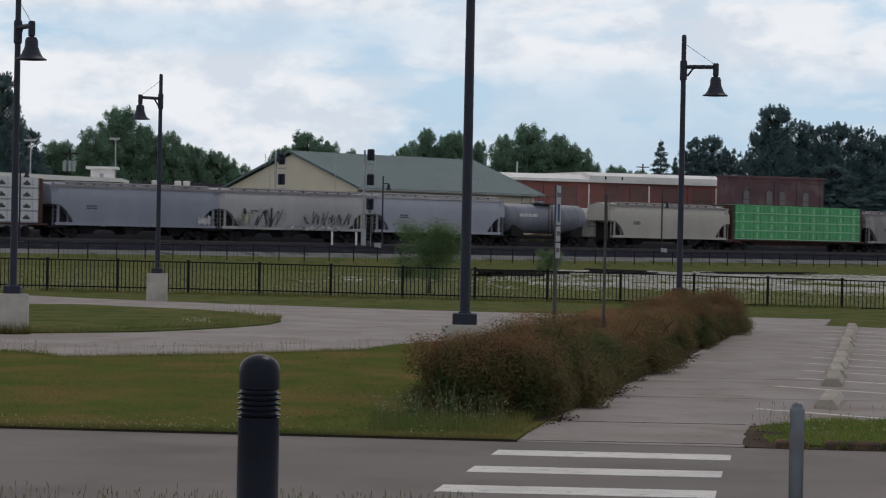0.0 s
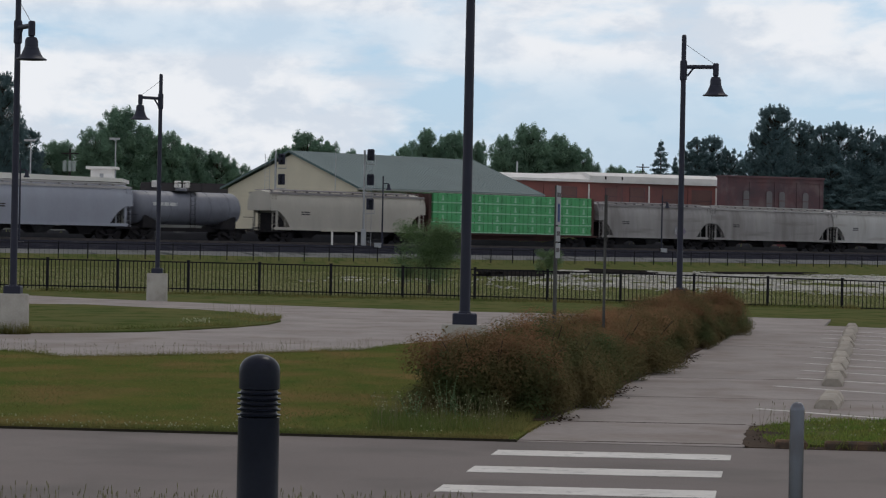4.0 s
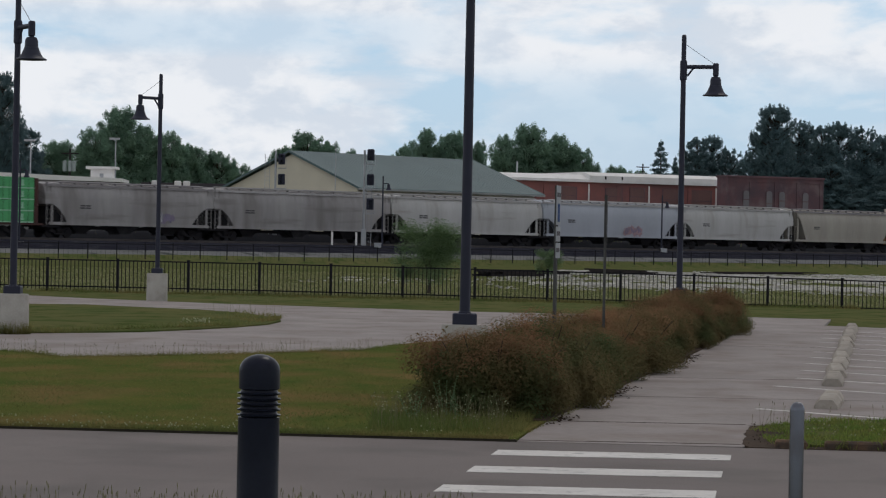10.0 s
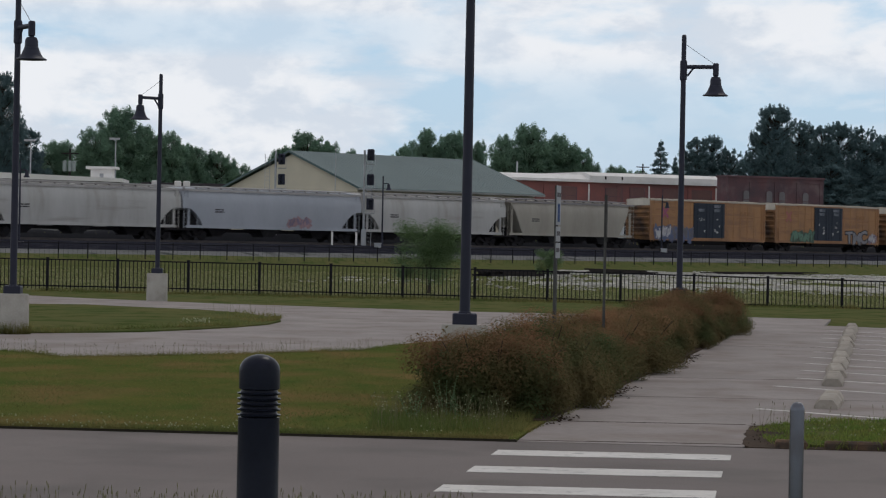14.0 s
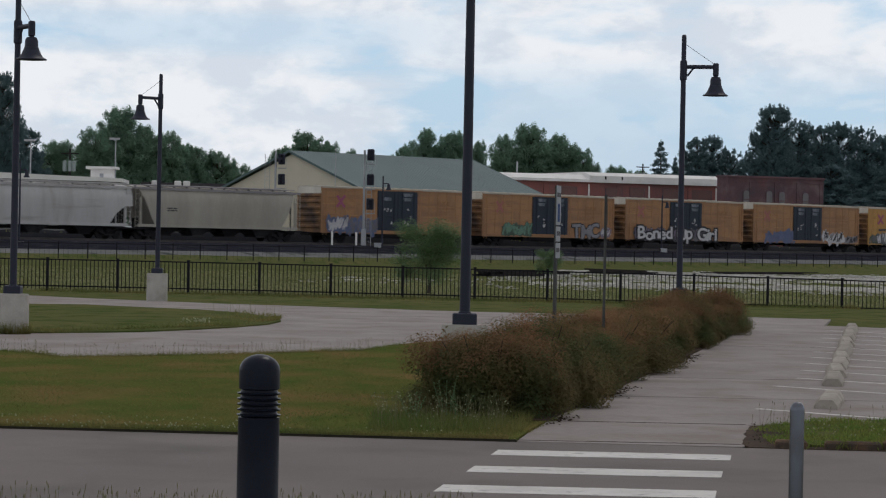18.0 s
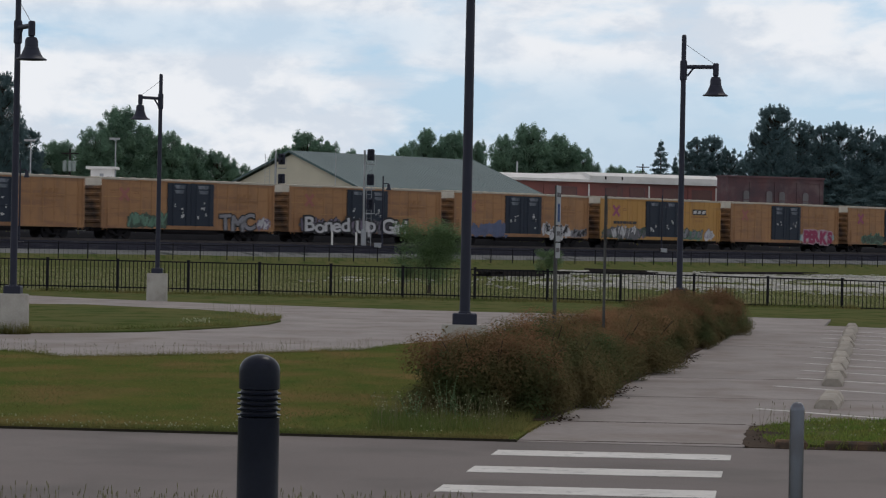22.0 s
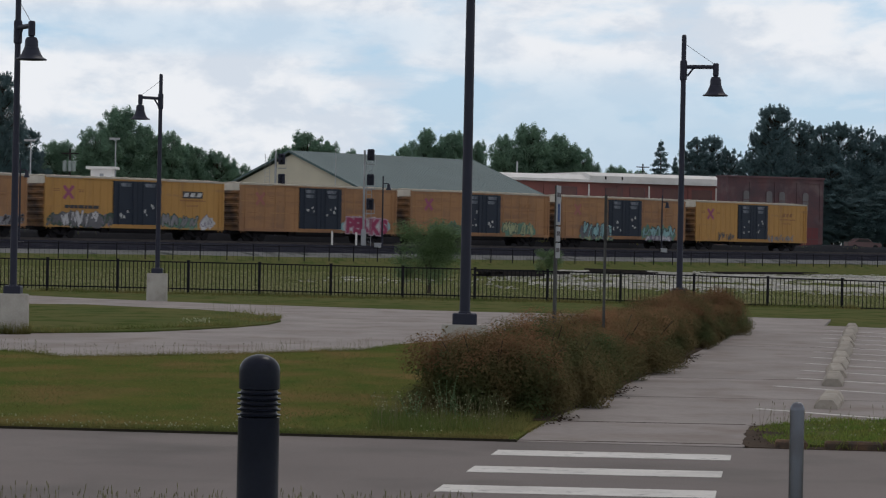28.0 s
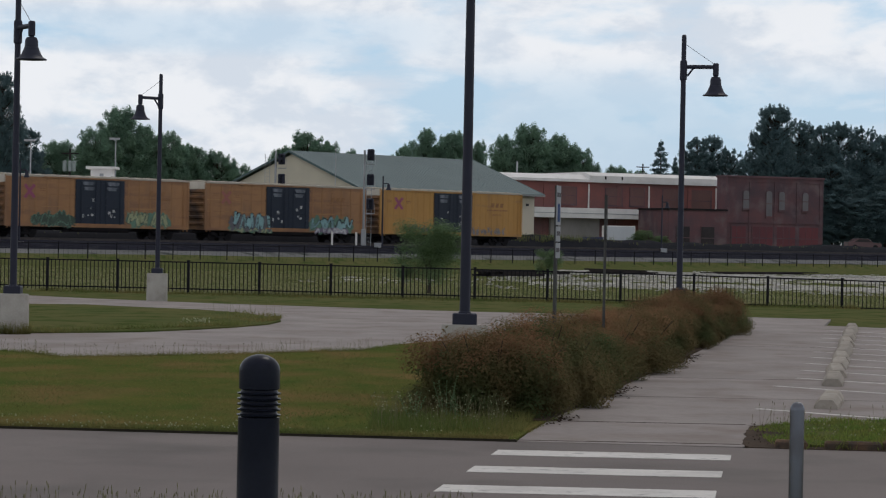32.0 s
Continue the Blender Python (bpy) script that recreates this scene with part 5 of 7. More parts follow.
for u, z1 in ((154.4, 2.72), (157.3, 2.66)):
    p = thing("marker_post", "short white marker post beside the track", "post", "marker posts", rail_pose(u, -4.6, 1.4, -TURN))
    part("post", Form().box(-0.09, 0.09, -0.05, 0.05, 0, z1 - 1.4, 0.02), WHITE_TRIM, p)


# ---- foliage ----
def foliage(rng, lobes, count, size, up=0.35, shell=0.72, loose=0.5):
    """Small folded leaves scattered over the outside of many lobes (centre, radii)."""
    f = Form()
    weights = [r[0] * r[1] + r[0] * r[2] + r[1] * r[2] for _, r in lobes]
    for _ in range(count):
        c, r = rng.choices(lobes, weights)[0]
        d = Vector((rng.gauss(0, 1), rng.gauss(0, 1), rng.gauss(0.15, 1))).normalized()
        k = shell + (1.06 - shell) * rng.random() ** 0.6
        p = Vector((c[0] + d.x * r[0] * k, c[1] + d.y * r[1] * k, c[2] + d.z * r[2] * k))
        nrm = (d + Vector((rng.gauss(0, loose), rng.gauss(0, loose), up + rng.gauss(0, loose)))).normalized()
        a = nrm.orthogonal().normalized()
        a.rotate(Matrix.Rotation(rng.uniform(0, 6.28), 3, nrm))
        b = nrm.cross(a)
        s = size * rng.uniform(0.6, 1.3)
        f.add([p - a * s, p + b * s * 0.45 + nrm * s * 0.12, p + a * s, p - b * s * 0.45 + nrm * s * 0.12], [(0, 1, 2), (0, 2, 3)])
    return f


def leaf_mesh(name, form, mat):
    me = bpy.data.meshes.new(name)
    me.from_pydata(form.v, [], form.f)
    me.materials.append(mat)
    return me


def shrub_meshes(seed, mat, rise=0.5):
    rng = random.Random(seed)
    lobes = [((0, 0, 0.44), (0.7, 0.7, 0.4))]
    for _ in range(13):
        a, r = rng.uniform(0, 6.28), rng.uniform(0.3, 0.68)
        s = rng.uniform(0.24, 0.42)
        lobes.append(((math.cos(a) * r, math.sin(a) * r, rng.uniform(0.28, 0.85) * (1.12 - 0.62 * r)), (s, s, s * 0.8)))
    for i in range(12):  # skirts that reach the soil
        a, r, s = i * 0.52 + rng.uniform(-0.2, 0.2), rng.uniform(0.5, 0.72), rng.uniform(0.2, 0.28)
        lobes.append(((math.cos(a) * r, math.sin(a) * r, rng.uniform(0.12, 0.24)), (s, s, s * 0.85)))
    crown = foliage(rng, lobes, 60000, 0.0165, 0.9, 0.35, 0.32)
    for _ in range(4):
        a, r = rng.uniform(0, 6.28), rng.uniform(0.1, 0.6)
        p = Vector((math.cos(a) * r, math.sin(a) * r, 0.45))
        q = p + Vector((math.cos(a) * 0.12, math.sin(a) * 0.12, rng.uniform(0.32, 0.56) * (1.15 - 0.45 * r)))
        for i in range(9):
            t = 0.5 + 0.5 * i / 8
            o = p.lerp(q, t)
            w = Vector((rng.gauss(0, 1), rng.gauss(0, 1), 0.5)).normalized() * 0.035
            crown.add([o, o + w * 0.6 + Vector((0, 0, 0.012)), o + w * 1.4, o + w * 0.6 - Vector((0.008, 0.008, 0.01))], [(0, 1, 2), (0, 2, 3)])
    stems = Form()
    for _ in range(14):
        a, r = rng.uniform(0, 6.28), rng.uniform(0.25, 0.75)
        stems.tube((0.06 * math.cos(a), 0.06 * math.sin(a), -0.05), (math.cos(a) * r, math.sin(a) * r, rng.uniform(0.5, 0.85)), 0.012, 5, 0.005)
    fresh, old = Form(), Form()
    for k in range(0, len(crown.v), 4):
        q = crown.v[k:k + 4]
        x, y, z = q[0]
        new_leaf = z + 0.32 * noise.noise((x * 2.6, y * 2.6, z * 2.6 + seed)) + rng.gauss(0, 0.07) > rise
        (fresh if new_leaf else old).add(q, [(0, 1, 2), (0, 2, 3)])
    return leaf_mesh("new_growth", fresh, mat), leaf_mesh("older_leaves", old, LEAF_OLIVE), stems.mesh("stem_clump", BARK)


def make_hedge():
    edge_line = [(1.2, 29.0), (1.39, 30.2), (1.99, 33.5), (2.59, 36.8), (3.28, 40.6), (4.47, 47), (6.17, 56.7), (7.4, 62.8), (7.6, 64.5)]
    bed = edge_line + [(x - 1.25, y) for x, y in reversed(edge_line)]
    slab("shrub_bed", bed, -0.1, 0.03, MULCH, "dark soil and dead leaves under the hedge", "planting bed")
    rng = random.Random(91)
    f = Form()
    for _ in range(240):
        y = rng.choice((29.5, 34.3, 35.2, 36.0, 44.5, 46.0, 47.2)) + rng.gauss(0, 0.45)
        x = 0.78 + (y - 26.1) * 0.18 + abs(rng.gauss(0, 0.13)) - 0.08
        a, w = rng.uniform(0, 6.28), rng.uniform(0.01, 0.035)
        c, d = math.cos(a) * w, math.sin(a) * w
        f.add([(x - c, y - d, 0.012), (x + d * 0.5, y - c * 0.5, 0.03), (x + c, y + d, 0.014), (x - d * 0.5, y + c * 0.5, 0.025)], [(0, 1, 2), (0, 2, 3)])
    for _ in range(150):
        x, y = 3.0 + rng.random() ** 1.3, rng.uniform(26.1, 29.3)
        if x < 3.04 + (y - 26.1) * 0.12 + abs(rng.gauss(0, 0.08)):
            continue
        a, w = rng.uniform(0, 6.28), rng.uniform(0.005, 0.016)
        c, d = math.cos(a) * w, math.sin(a) * w
        f.add([(x - c, y - d, 0.026), (x + d * 0.5, y - c * 0.5, 0.045), (x + c, y + d, 0.03), (x - d * 0.5, y + c * 0.5, 0.04)], [(0, 1, 2), (0, 2, 3)])
    tagged(new("dead_leaves", leaf_mesh("dead_leaves", f, MULCH)), "brown dead leaves along the walkway edge", "leaf litter", kind="stuff")
    kinds = [shrub_meshes(3, LEAF_RUST, 0.52), shrub_meshes(5, LEAF_RUST, 0.72), shrub_meshes(8, LEAF_RUST, 0.4), shrub_meshes(9, LEAF_RUST, 0.55)]
    green = shrub_meshes(6, LEAF_RUST, 0.95)
    rng = random.Random(12)
    for i in range(16):
        y = 30.2 + i * 2.08 + rng.uniform(-0.2, 0.2)
        edge = 0.78 + (y - 26.1) * 0.18
        x = edge - 0.78 + rng.uniform(-0.15, 0.1)
        k = rng.uniform(0.78, 1.1)
        if i == 0:
            x, y, k = 0.6, 30.0, 1.04
        if i == 1:
            x, k = 1.14, 1.1
        if i == 2:
            k = 0.98
        turn = rng.uniform(0, 360)
        ob = thing("shrub", "dense spirea shrub with rust-tinged leaves", "shrub", "shrubs of the hedge", pose(x, y, 0, 0, 0, turn if i != 1 else 10))
        for nm, me in zip(("new_growth", "older_leaves", "stem_clump"), (green if i == 2 else kinds[(0, 1, 3, 1, 2, 0, 2, 3)[i % 8]])):
            p = part(nm, me, None, ob)
            p.scale = (k * (1.24 if i != 1 else 0.98), k * 1.1, k * 1.08)
    ob = thing("shrub", "broad spirea shrub at the hedge's near end", "shrub", "shrubs of the hedge", pose(0.6, 31.7, 0, 0, 0, 70))
    for nm, me in zip(("new_growth", "older_leaves", "stem_clump"), kinds[3]):
        p = part(nm, me, None, ob)
        p.scale = (0.85, 0.95, 0.95)
    # tall green weeds that have come up through the hedge
    for x, y, high in ((1.86, 34.3, 0.62), (2.02, 34.9, 0.5), (0.08, 28.95, 0.52), (0.22, 28.8, 0.36), (-0.3, 28.9, 0.4)):
        weed, stem = Form(), Form()
        for _ in range(5):
            a = rng.uniform(0, 6.28)
            tip = Vector((x + 0.16 * math.cos(a), y + 0.16 * math.sin(a), high * rng.uniform(0.7, 1.0)))
            foot = Vector((x + 0.03 * math.cos(a), y + 0.03 * math.sin(a), 0.0))
            stem.tube(foot, tip, 0.005, 5, 0.002)
            for k in range(26):
                p, b, r = foot.lerp(tip, 0.15 + 0.85 * k / 25), k * 2.4, rng.uniform(0.03, 0.065) * (1.1 - 0.5 * k / 25)
                d, n = Vector((math.cos(b), math.sin(b), 0.35)), Vector((-math.sin(b), math.cos(b), 0)) * 0.32
                weed.add([p, p + d * r * 0.5 + n * r, p + d * r, p + d * r * 0.5 - n * r], [(0, 1, 2), (0, 2, 3)])
        ob = thing("tall_weed", "leafy green weed growing at the hedge's foot", "weed", "weeds at the hedge")
        ob.matrix_basis = pose(x, y, 0.0)
        for nm, me in (("leaves", leaf_mesh("leaves", weed, LEAF_YOUNG)), ("stem", stem.mesh("stem", LEAF_YOUNG))):
            part(nm, me, None, ob, at=pose(-x, -y, 0.0))


make_hedge()


def tree_meshes(seed, mat, count=46000, size=0.06, kind="round"):
    """A unit tree: ten metres tall, crown about three metres in radius."""
    rng = random.Random(seed)
    wood = Form().tube((0, 0, -0.3), (0.1, 0.05, 4.0), 0.34, 9, 0.22).tube((0.1, 0.05, 4.0), (0, 0, 8.6), 0.22, 7, 0.05)
    lobes = []
    if kind == "round":
        for _ in range(120):
            a, h = rng.uniform(0, 6.28), rng.uniform(1.8, 9.6)
            reach = 2.55 * math.sqrt(max(0.03, 1 - ((h - 5.0) / 4.9) ** 2)) * rng.uniform(0.35, 1.0)
            k = rng.uniform(0.3, 0.8)
            c = (math.cos(a) * reach, math.sin(a) * reach, h)
            lobes.append((c, (k, k, k * 0.85)))
            lobes.append(((c[0] * 1.05, c[1] * 1.05, h + 0.75 * k), (k * 0.4, k * 0.4, k * 0.5)))
            wood.tube((0.05, 0.03, max(2.0, h - 1.8)), c, 0.07, 5, 0.02)
        lobes += [((0, 0, 5.0), (2.2, 2.2, 3.8)), ((0, 0, 5.2), (1.5, 1.5, 3.0))]
    elif kind == "tufted":
        for _ in range(150):
            a, h = rng.uniform(0, 6.28), rng.uniform(1.6, 9.6)
            reach = 2.75 * math.sqrt(max(0.02, 1 - ((h - 4.4) / 5.5) ** 2)) * rng.uniform(0.4, 1.02)
            k = rng.uniform(0.22, 0.5)
            c = (math.cos(a) * reach, math.sin(a) * reach, h)
            lobes.append((c, (k * 1.25, k * 1.25, k * 0.55)))
            tip = (c[0] * 1.14, c[1] * 1.14, h + 0.28)
            lobes.append((tip, (k * 0.4, k * 0.4, k * 0.45)))
            wood.tube((0.05, 0.03, max(1.5, h - 0.9)), c, 0.06, 5, 0.02)
        lobes += [((0, 0, 4.8), (2.3, 2.3, 3.9)), ((0, 0, 4.2), (1.6, 1.6, 3.2)), ((0, 0, 6.0), (1.5, 1.5, 3.0))]
    else:
        for i in range(19):
            h = 1.0 + i * 0.475
            reach = (4.1 * (1 - h / 10.2) + 0.05) * rng.uniform(0.82, 1.12)
            for k in range(9):
                a = k * 0.7 + i * 0.5 + rng.uniform(-0.2, 0.2)
                r = reach * rng.uniform(0.55, 1.1)
                lobes.append(((math.cos(a) * r * 0.7, math.sin(a) * r * 0.7, h - 0.1 * r + rng.uniform(-0.16, 0.16)), (0.36 * r + 0.06, 0.36 * r + 0.06, 0.15)))
            wood.tube((0, 0, h), (reach * math.cos(i), reach * math.sin(i), h - 0.2), 0.05, 4, 0.02)
        wood.tube((0, 0, 8.0), (0, 0, 10.0), 0.06, 5, 0.02)
        lobes.append(((0, 0, 9.75), (0.07, 0.07, 0.25)))
    crown = foliage(rng, lobes, count, size, 0.8, 0.62, 0.28)
    inner = foliage(rng, lobes, count // 3, size * 2.2, 0.5, 0.15, 0.3)
    k = len(crown.v)
    crown.v += inner.v
    crown.f += [tuple(i + k for i in q) for q in inner.f]
    return leaf_mesh("crown", crown, mat), wood.mesh("trunk", BARK)


def plant(meshes, x, y, top, radius, label, category="tree", group="trees behind the railway", name="tree", turn=0.0, base=None):
    z = ground_height(x, y) if base is None else base
    ob = thing(name, label, category, group, pose(x, y, z, 0, 0, turn))
    s, r = (top - z) / 10.0, radius / 2.7
    for nm, me in zip(("crown", "trunk"), meshes):
        p = part(nm, me, None, ob)
        p.scale = (r, r, s)
    return ob


def make_trees():
    green = [tree_meshes(s, LEAF_GREEN_HAZE) for s in (21, 22, 23)]
    dark = [tree_meshes(s, LEAF_DARK_HAZE, 46000, 0.06, "tufted") for s in (31, 32, 33)]
    rng = random.Random(4)
    west = [(-57.2, 335, 23.0, 3.4), (-55.7, 345, 16.1, 3.1), (-55.3, 370, 15.1, 4.6), (-62.4, 335, 23.3, 3.9), (-47.7, 355, 16.7, 3.9), (-45.3, 360, 19.5, 4.4), (-41.9, 362, 17.4, 3.8), (-38.7, 365, 16.8, 3.7), (-36.0, 370, 14.9, 3.7),
            (-32.5, 372, 14.3, 3.4), (-29.5, 375, 12.7, 2.6), (-24.1, 385, 15.4, 3.1), (-20.6, 390, 18.0, 4.4), (-17.1, 388, 16.6, 2.9), (-14.3, 392, 15.4, 2.0), (-50, 376, 14, 5), (-43, 376, 14.6, 5), (-36.5, 380, 12.8, 4)]
    middle = [(-6.4, 405, 16.5, 3.2), (-3.0, 410, 19.8, 4.3), (1.1, 408, 19.0, 4.2), (5.1, 412, 18.0, 2.6), (9.3, 400, 18.7, 3.9), (13.3, 402, 20.1, 4.7), (17.8, 405, 19, 4.2), (21.3, 404, 17, 3.3), (28.1, 420, 14.6, 3.6), (31.3, 420, 14.1, 2.8), (11, 408, 16.4, 4.6), (16, 409, 17, 4.8), (20, 410, 14.8, 3.6), (-1, 416, 17, 4.8), (3.2, 416, 16.6, 4)]
    east = [(37.4, 385, 18.3, 3.2), (40.0, 388, 18.9, 2.6), (42.6, 386, 16.8, 2.7), (43.7, 352, 19.8, 3.1), (44.5, 350, 21.6, 3.6), (48.3, 355, 19.7, 3.4), (51.9, 358, 19.1, 3.3), (54.8, 362, 20.0, 3.2), (58.7, 364, 19.5, 3.4), (61.8, 366, 18.4, 3.2),
            (42.5, 360, 14.4, 3.4), (57.7, 372, 14.5, 5.5), (52, 350, 13.5, 4.5), (62, 352, 14.0, 5), (50.5, 346, 9.5, 3.6), (55, 345, 9, 4), (59.5, 346, 10, 4)]
    for i, (x, y, top, r) in enumerate(west + middle + east):
        # deep trees get the leaf colour with backlit darkness painted in
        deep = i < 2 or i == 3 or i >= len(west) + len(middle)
        plant((dark if deep else green)[i % 3], x, y, top, r, "tall leafy tree, backlit darkness and blue haze in its leaf colour" if deep else "leafy green deciduous tree with uneven crown", turn=rng.uniform(0, 360))
    pine = tree_meshes(41, LEAF_DARK_HAZE, 22000, 0.075, "cone")
    for x, y, top, r in ((31.57, 380, 17.6, 3.4), (33.8, 381, 15.3, 2.2)):
        plant(pine, x, y, top, r, "dark pointed conifer above the rooftops", "conifer", name="conifer")
    rng2 = random.Random(51)
    lobes = []
    for _ in range(24):
        a, h = rng2.uniform(0, 6.28), rng2.uniform(1.6, 9.2)
        reach = 2.2 * math.sqrt(max(0.05, 1 - ((h - 4.8) / 5.2) ** 2)) * rng2.uniform(0.3, 1.05)
        k = rng2.uniform(0.6, 1.15)
        lobes.append(((math.cos(a) * reach, math.sin(a) * reach, h), (k, k, k * 1.3)))
    lobes += [((0, 0, 5.2), (1.9, 1.9, 3.6)), ((0.2, 0.3, 4.2), (2.3, 2.3, 2.2))]
    young = (leaf_mesh("crown", foliage(rng2, lobes, 24000, 0.085, 0.5, 0.1), LEAF_YOUNG), Form().tube((0, 0, -0.2), (0.05, 0, 4.5), 0.12, 7, 0.07).tube((0.05, 0, 3), (0.5, 0.2, 6), 0.07, 5, 0.03).tube((0.05, 0, 2.5), (-0.6, -0.1, 5.5), 0.07, 5, 0.03).mesh("trunk", BARK))
    ob = plant(young, -0.52, 99.6, 2.92, 1.5, "young leafy green tree behind the iron fence", group="", base=0.0)
    ob = plant(young, 6.2, 152, 1.75, 0.9, "small green bush on the rubble ground", "bush", group="", name="bush", base=0.0)
    lobes = []
    for _ in range(30):
        a, h, k = rng2.uniform(0, 6.28), rng2.uniform(0.5, 8.6), rng2.uniform(0.6, 1.1)
        reach = 2.4 * math.sqrt(max(0.05, 1 - (h / 10) ** 2)) * rng2.uniform(0.3, 1.0)
        lobes.append(((math.cos(a) * reach, math.sin(a) * reach, h), (k, k, k * 1.6)))
    shape, stump = foliage(rng2, lobes, 14000, 0.12, 0.5, 0.5, 0.3), Form().tube((0, 0, -0.2), (0, 0, 5), 0.2, 6, 0.1).mesh("trunk", BARK)
    low, lit = (leaf_mesh("crown", shape, LEAF_DARK_HAZE), stump), (leaf_mesh("crown", shape, LEAF_YOUNG), stump)
    for x, y, top, r in ((23.0, 300, 4.1, 1.7), (25.2, 302, 3.4, 1.3), (12, 283, 3.1, 1.2), (14.5, 286, 2.8, 1.2), (48.6, 343, 5.2, 2.2), (51.5, 344, 5.8, 2.6), (55, 343, 5.4, 2.6), (58.5, 344, 6, 2.6), (62, 345, 5.6, 2.6), (65.5, 345, 5.6, 2.6)):
        plant(lit if x < 30 else low, x, y, top, r, "low light green bush beyond the railway" if x < 30 else "low dark green bush beyond the railway", "bush", "bushes beyond the train", name="bush")


make_trees()


# ---- buildings beyond the railway ----
def green_roof_hall():
    ob = thing("metal_roof_hall", "cream hall with a broad green metal roof", "building", m=rail_pose(174.9, 14.0, 1.3))
    L, W, e, r = 26.2, 20.2, 5.85, 9.45
    part("gable_wall", Form().pull([(0.35, 0), (W - 0.35, 0), (W - 0.35, e), (W / 2, r - 0.25), (0.35, e)], 0.3, 0.55, "x"), CREAM, ob)
    part("gable_wall", Form().pull([(0.35, 0), (W - 0.35, 0), (W - 0.35, e), (W / 2, r - 0.25), (0.35, e)], L - 0.55, L - 0.3, "x"), CREAM, ob)
    part("side_wall", Form().box(0.55, L - 0.55, 0.35, 0.6, 0, e), CREAM, ob)
    part("side_wall", Form().box(0.55, L - 0.55, W - 0.6, W - 0.35, 0, e), CREAM, ob)
    for s in (0, 1):
        y0, y1 = (-0.45, W / 2) if not s else (W + 0.45, W / 2)
        z0 = e - 0.15
        roof = part("roof_slope", Form().pull([(y0, z0), (y1, r), (y1, r + 0.14), (y0, z0 + 0.14)], -0.1, L + 0.4, "x"), ROOF_GREEN, ob, "green standing-seam metal roof")
        f = Form()
        for i in range(58):
            x = -0.05 + i * 0.464
            f.pull([(y0, z0 + 0.14), (y1, r + 0.14), (y1, r + 0.155), (y0, z0 + 0.155)], x, x + 0.04, "x")
        part("seam", f, ROOF_GREEN, roof)
        for x in (-0.15, L + 0.4):
            part("verge_board", Form().pull([(y0, z0 - 0.06), (y1, r - 0.06), (y1, r + 0.16), (y0, z0 + 0.16)], x, x + 0.05, "x"), ROOF_GREEN, roof)
    part("gutter", Form().box(-0.4, L + 0.4, -0.58, -0.45, e - 0.24, e - 0.06), coat("grey_gutter", (0.3, 0.31, 0.3)), ob)
    f = Form()
    for i in range(1, 14):
        f.box(0.24, 0.3, 0.4, W - 0.4, i * 0.42, i * 0.42 + 0.02)
    part("siding_lap", f, CREAM, ob)
    part("service_door", Form().box(L - 3.4, L - 2.3, 0.28, 0.36, 0, 2.1), GREY_PAINT, ob)
    part("lamp_fitting", Form().box(L - 1.6, L - 1.3, 0.2, 0.36, 4.6, 4.85), MARK_DARK, ob)


def arched(x0, x1, z0, z1, n=7):
    c, r = (x0 + x1) / 2, (x1 - x0) / 2
    return [(x0, z0), (x1, z0)] + [(c + r * math.cos(math.pi * i / n), z1 - 0.3 + 0.3 * math.sin(math.pi * i / n)) for i in range(n + 1)]


def window(parent, outline, y, glass, frame_mat, name="window"):
    xs, zs = [p[0] for p in outline], [p[1] for p in outline]
    c, d = (min(xs) + max(xs)) / 2, (min(zs) + max(zs)) / 2
    grow = [(c + (x - c) * 1.12, d + (z - d) * 1.06) for x, z in outline]
    w = part(name, Form().pull(grow, y - 0.05, y + 0.02), frame_mat, parent)
    part("pane", Form().pull(outline, y - 0.07, y - 0.052), glass, w)
    part("mullion", Form().box(min(xs), max(xs), y - 0.1, y - 0.072, d - 0.05, d + 0.05), frame_mat, w)
    part("sill", Form().box(min(xs) - 0.15, max(xs) + 0.15, y - 0.18, y + 0.02, min(zs) - 0.2, min(zs) - 0.05), frame_mat, w)
    return w


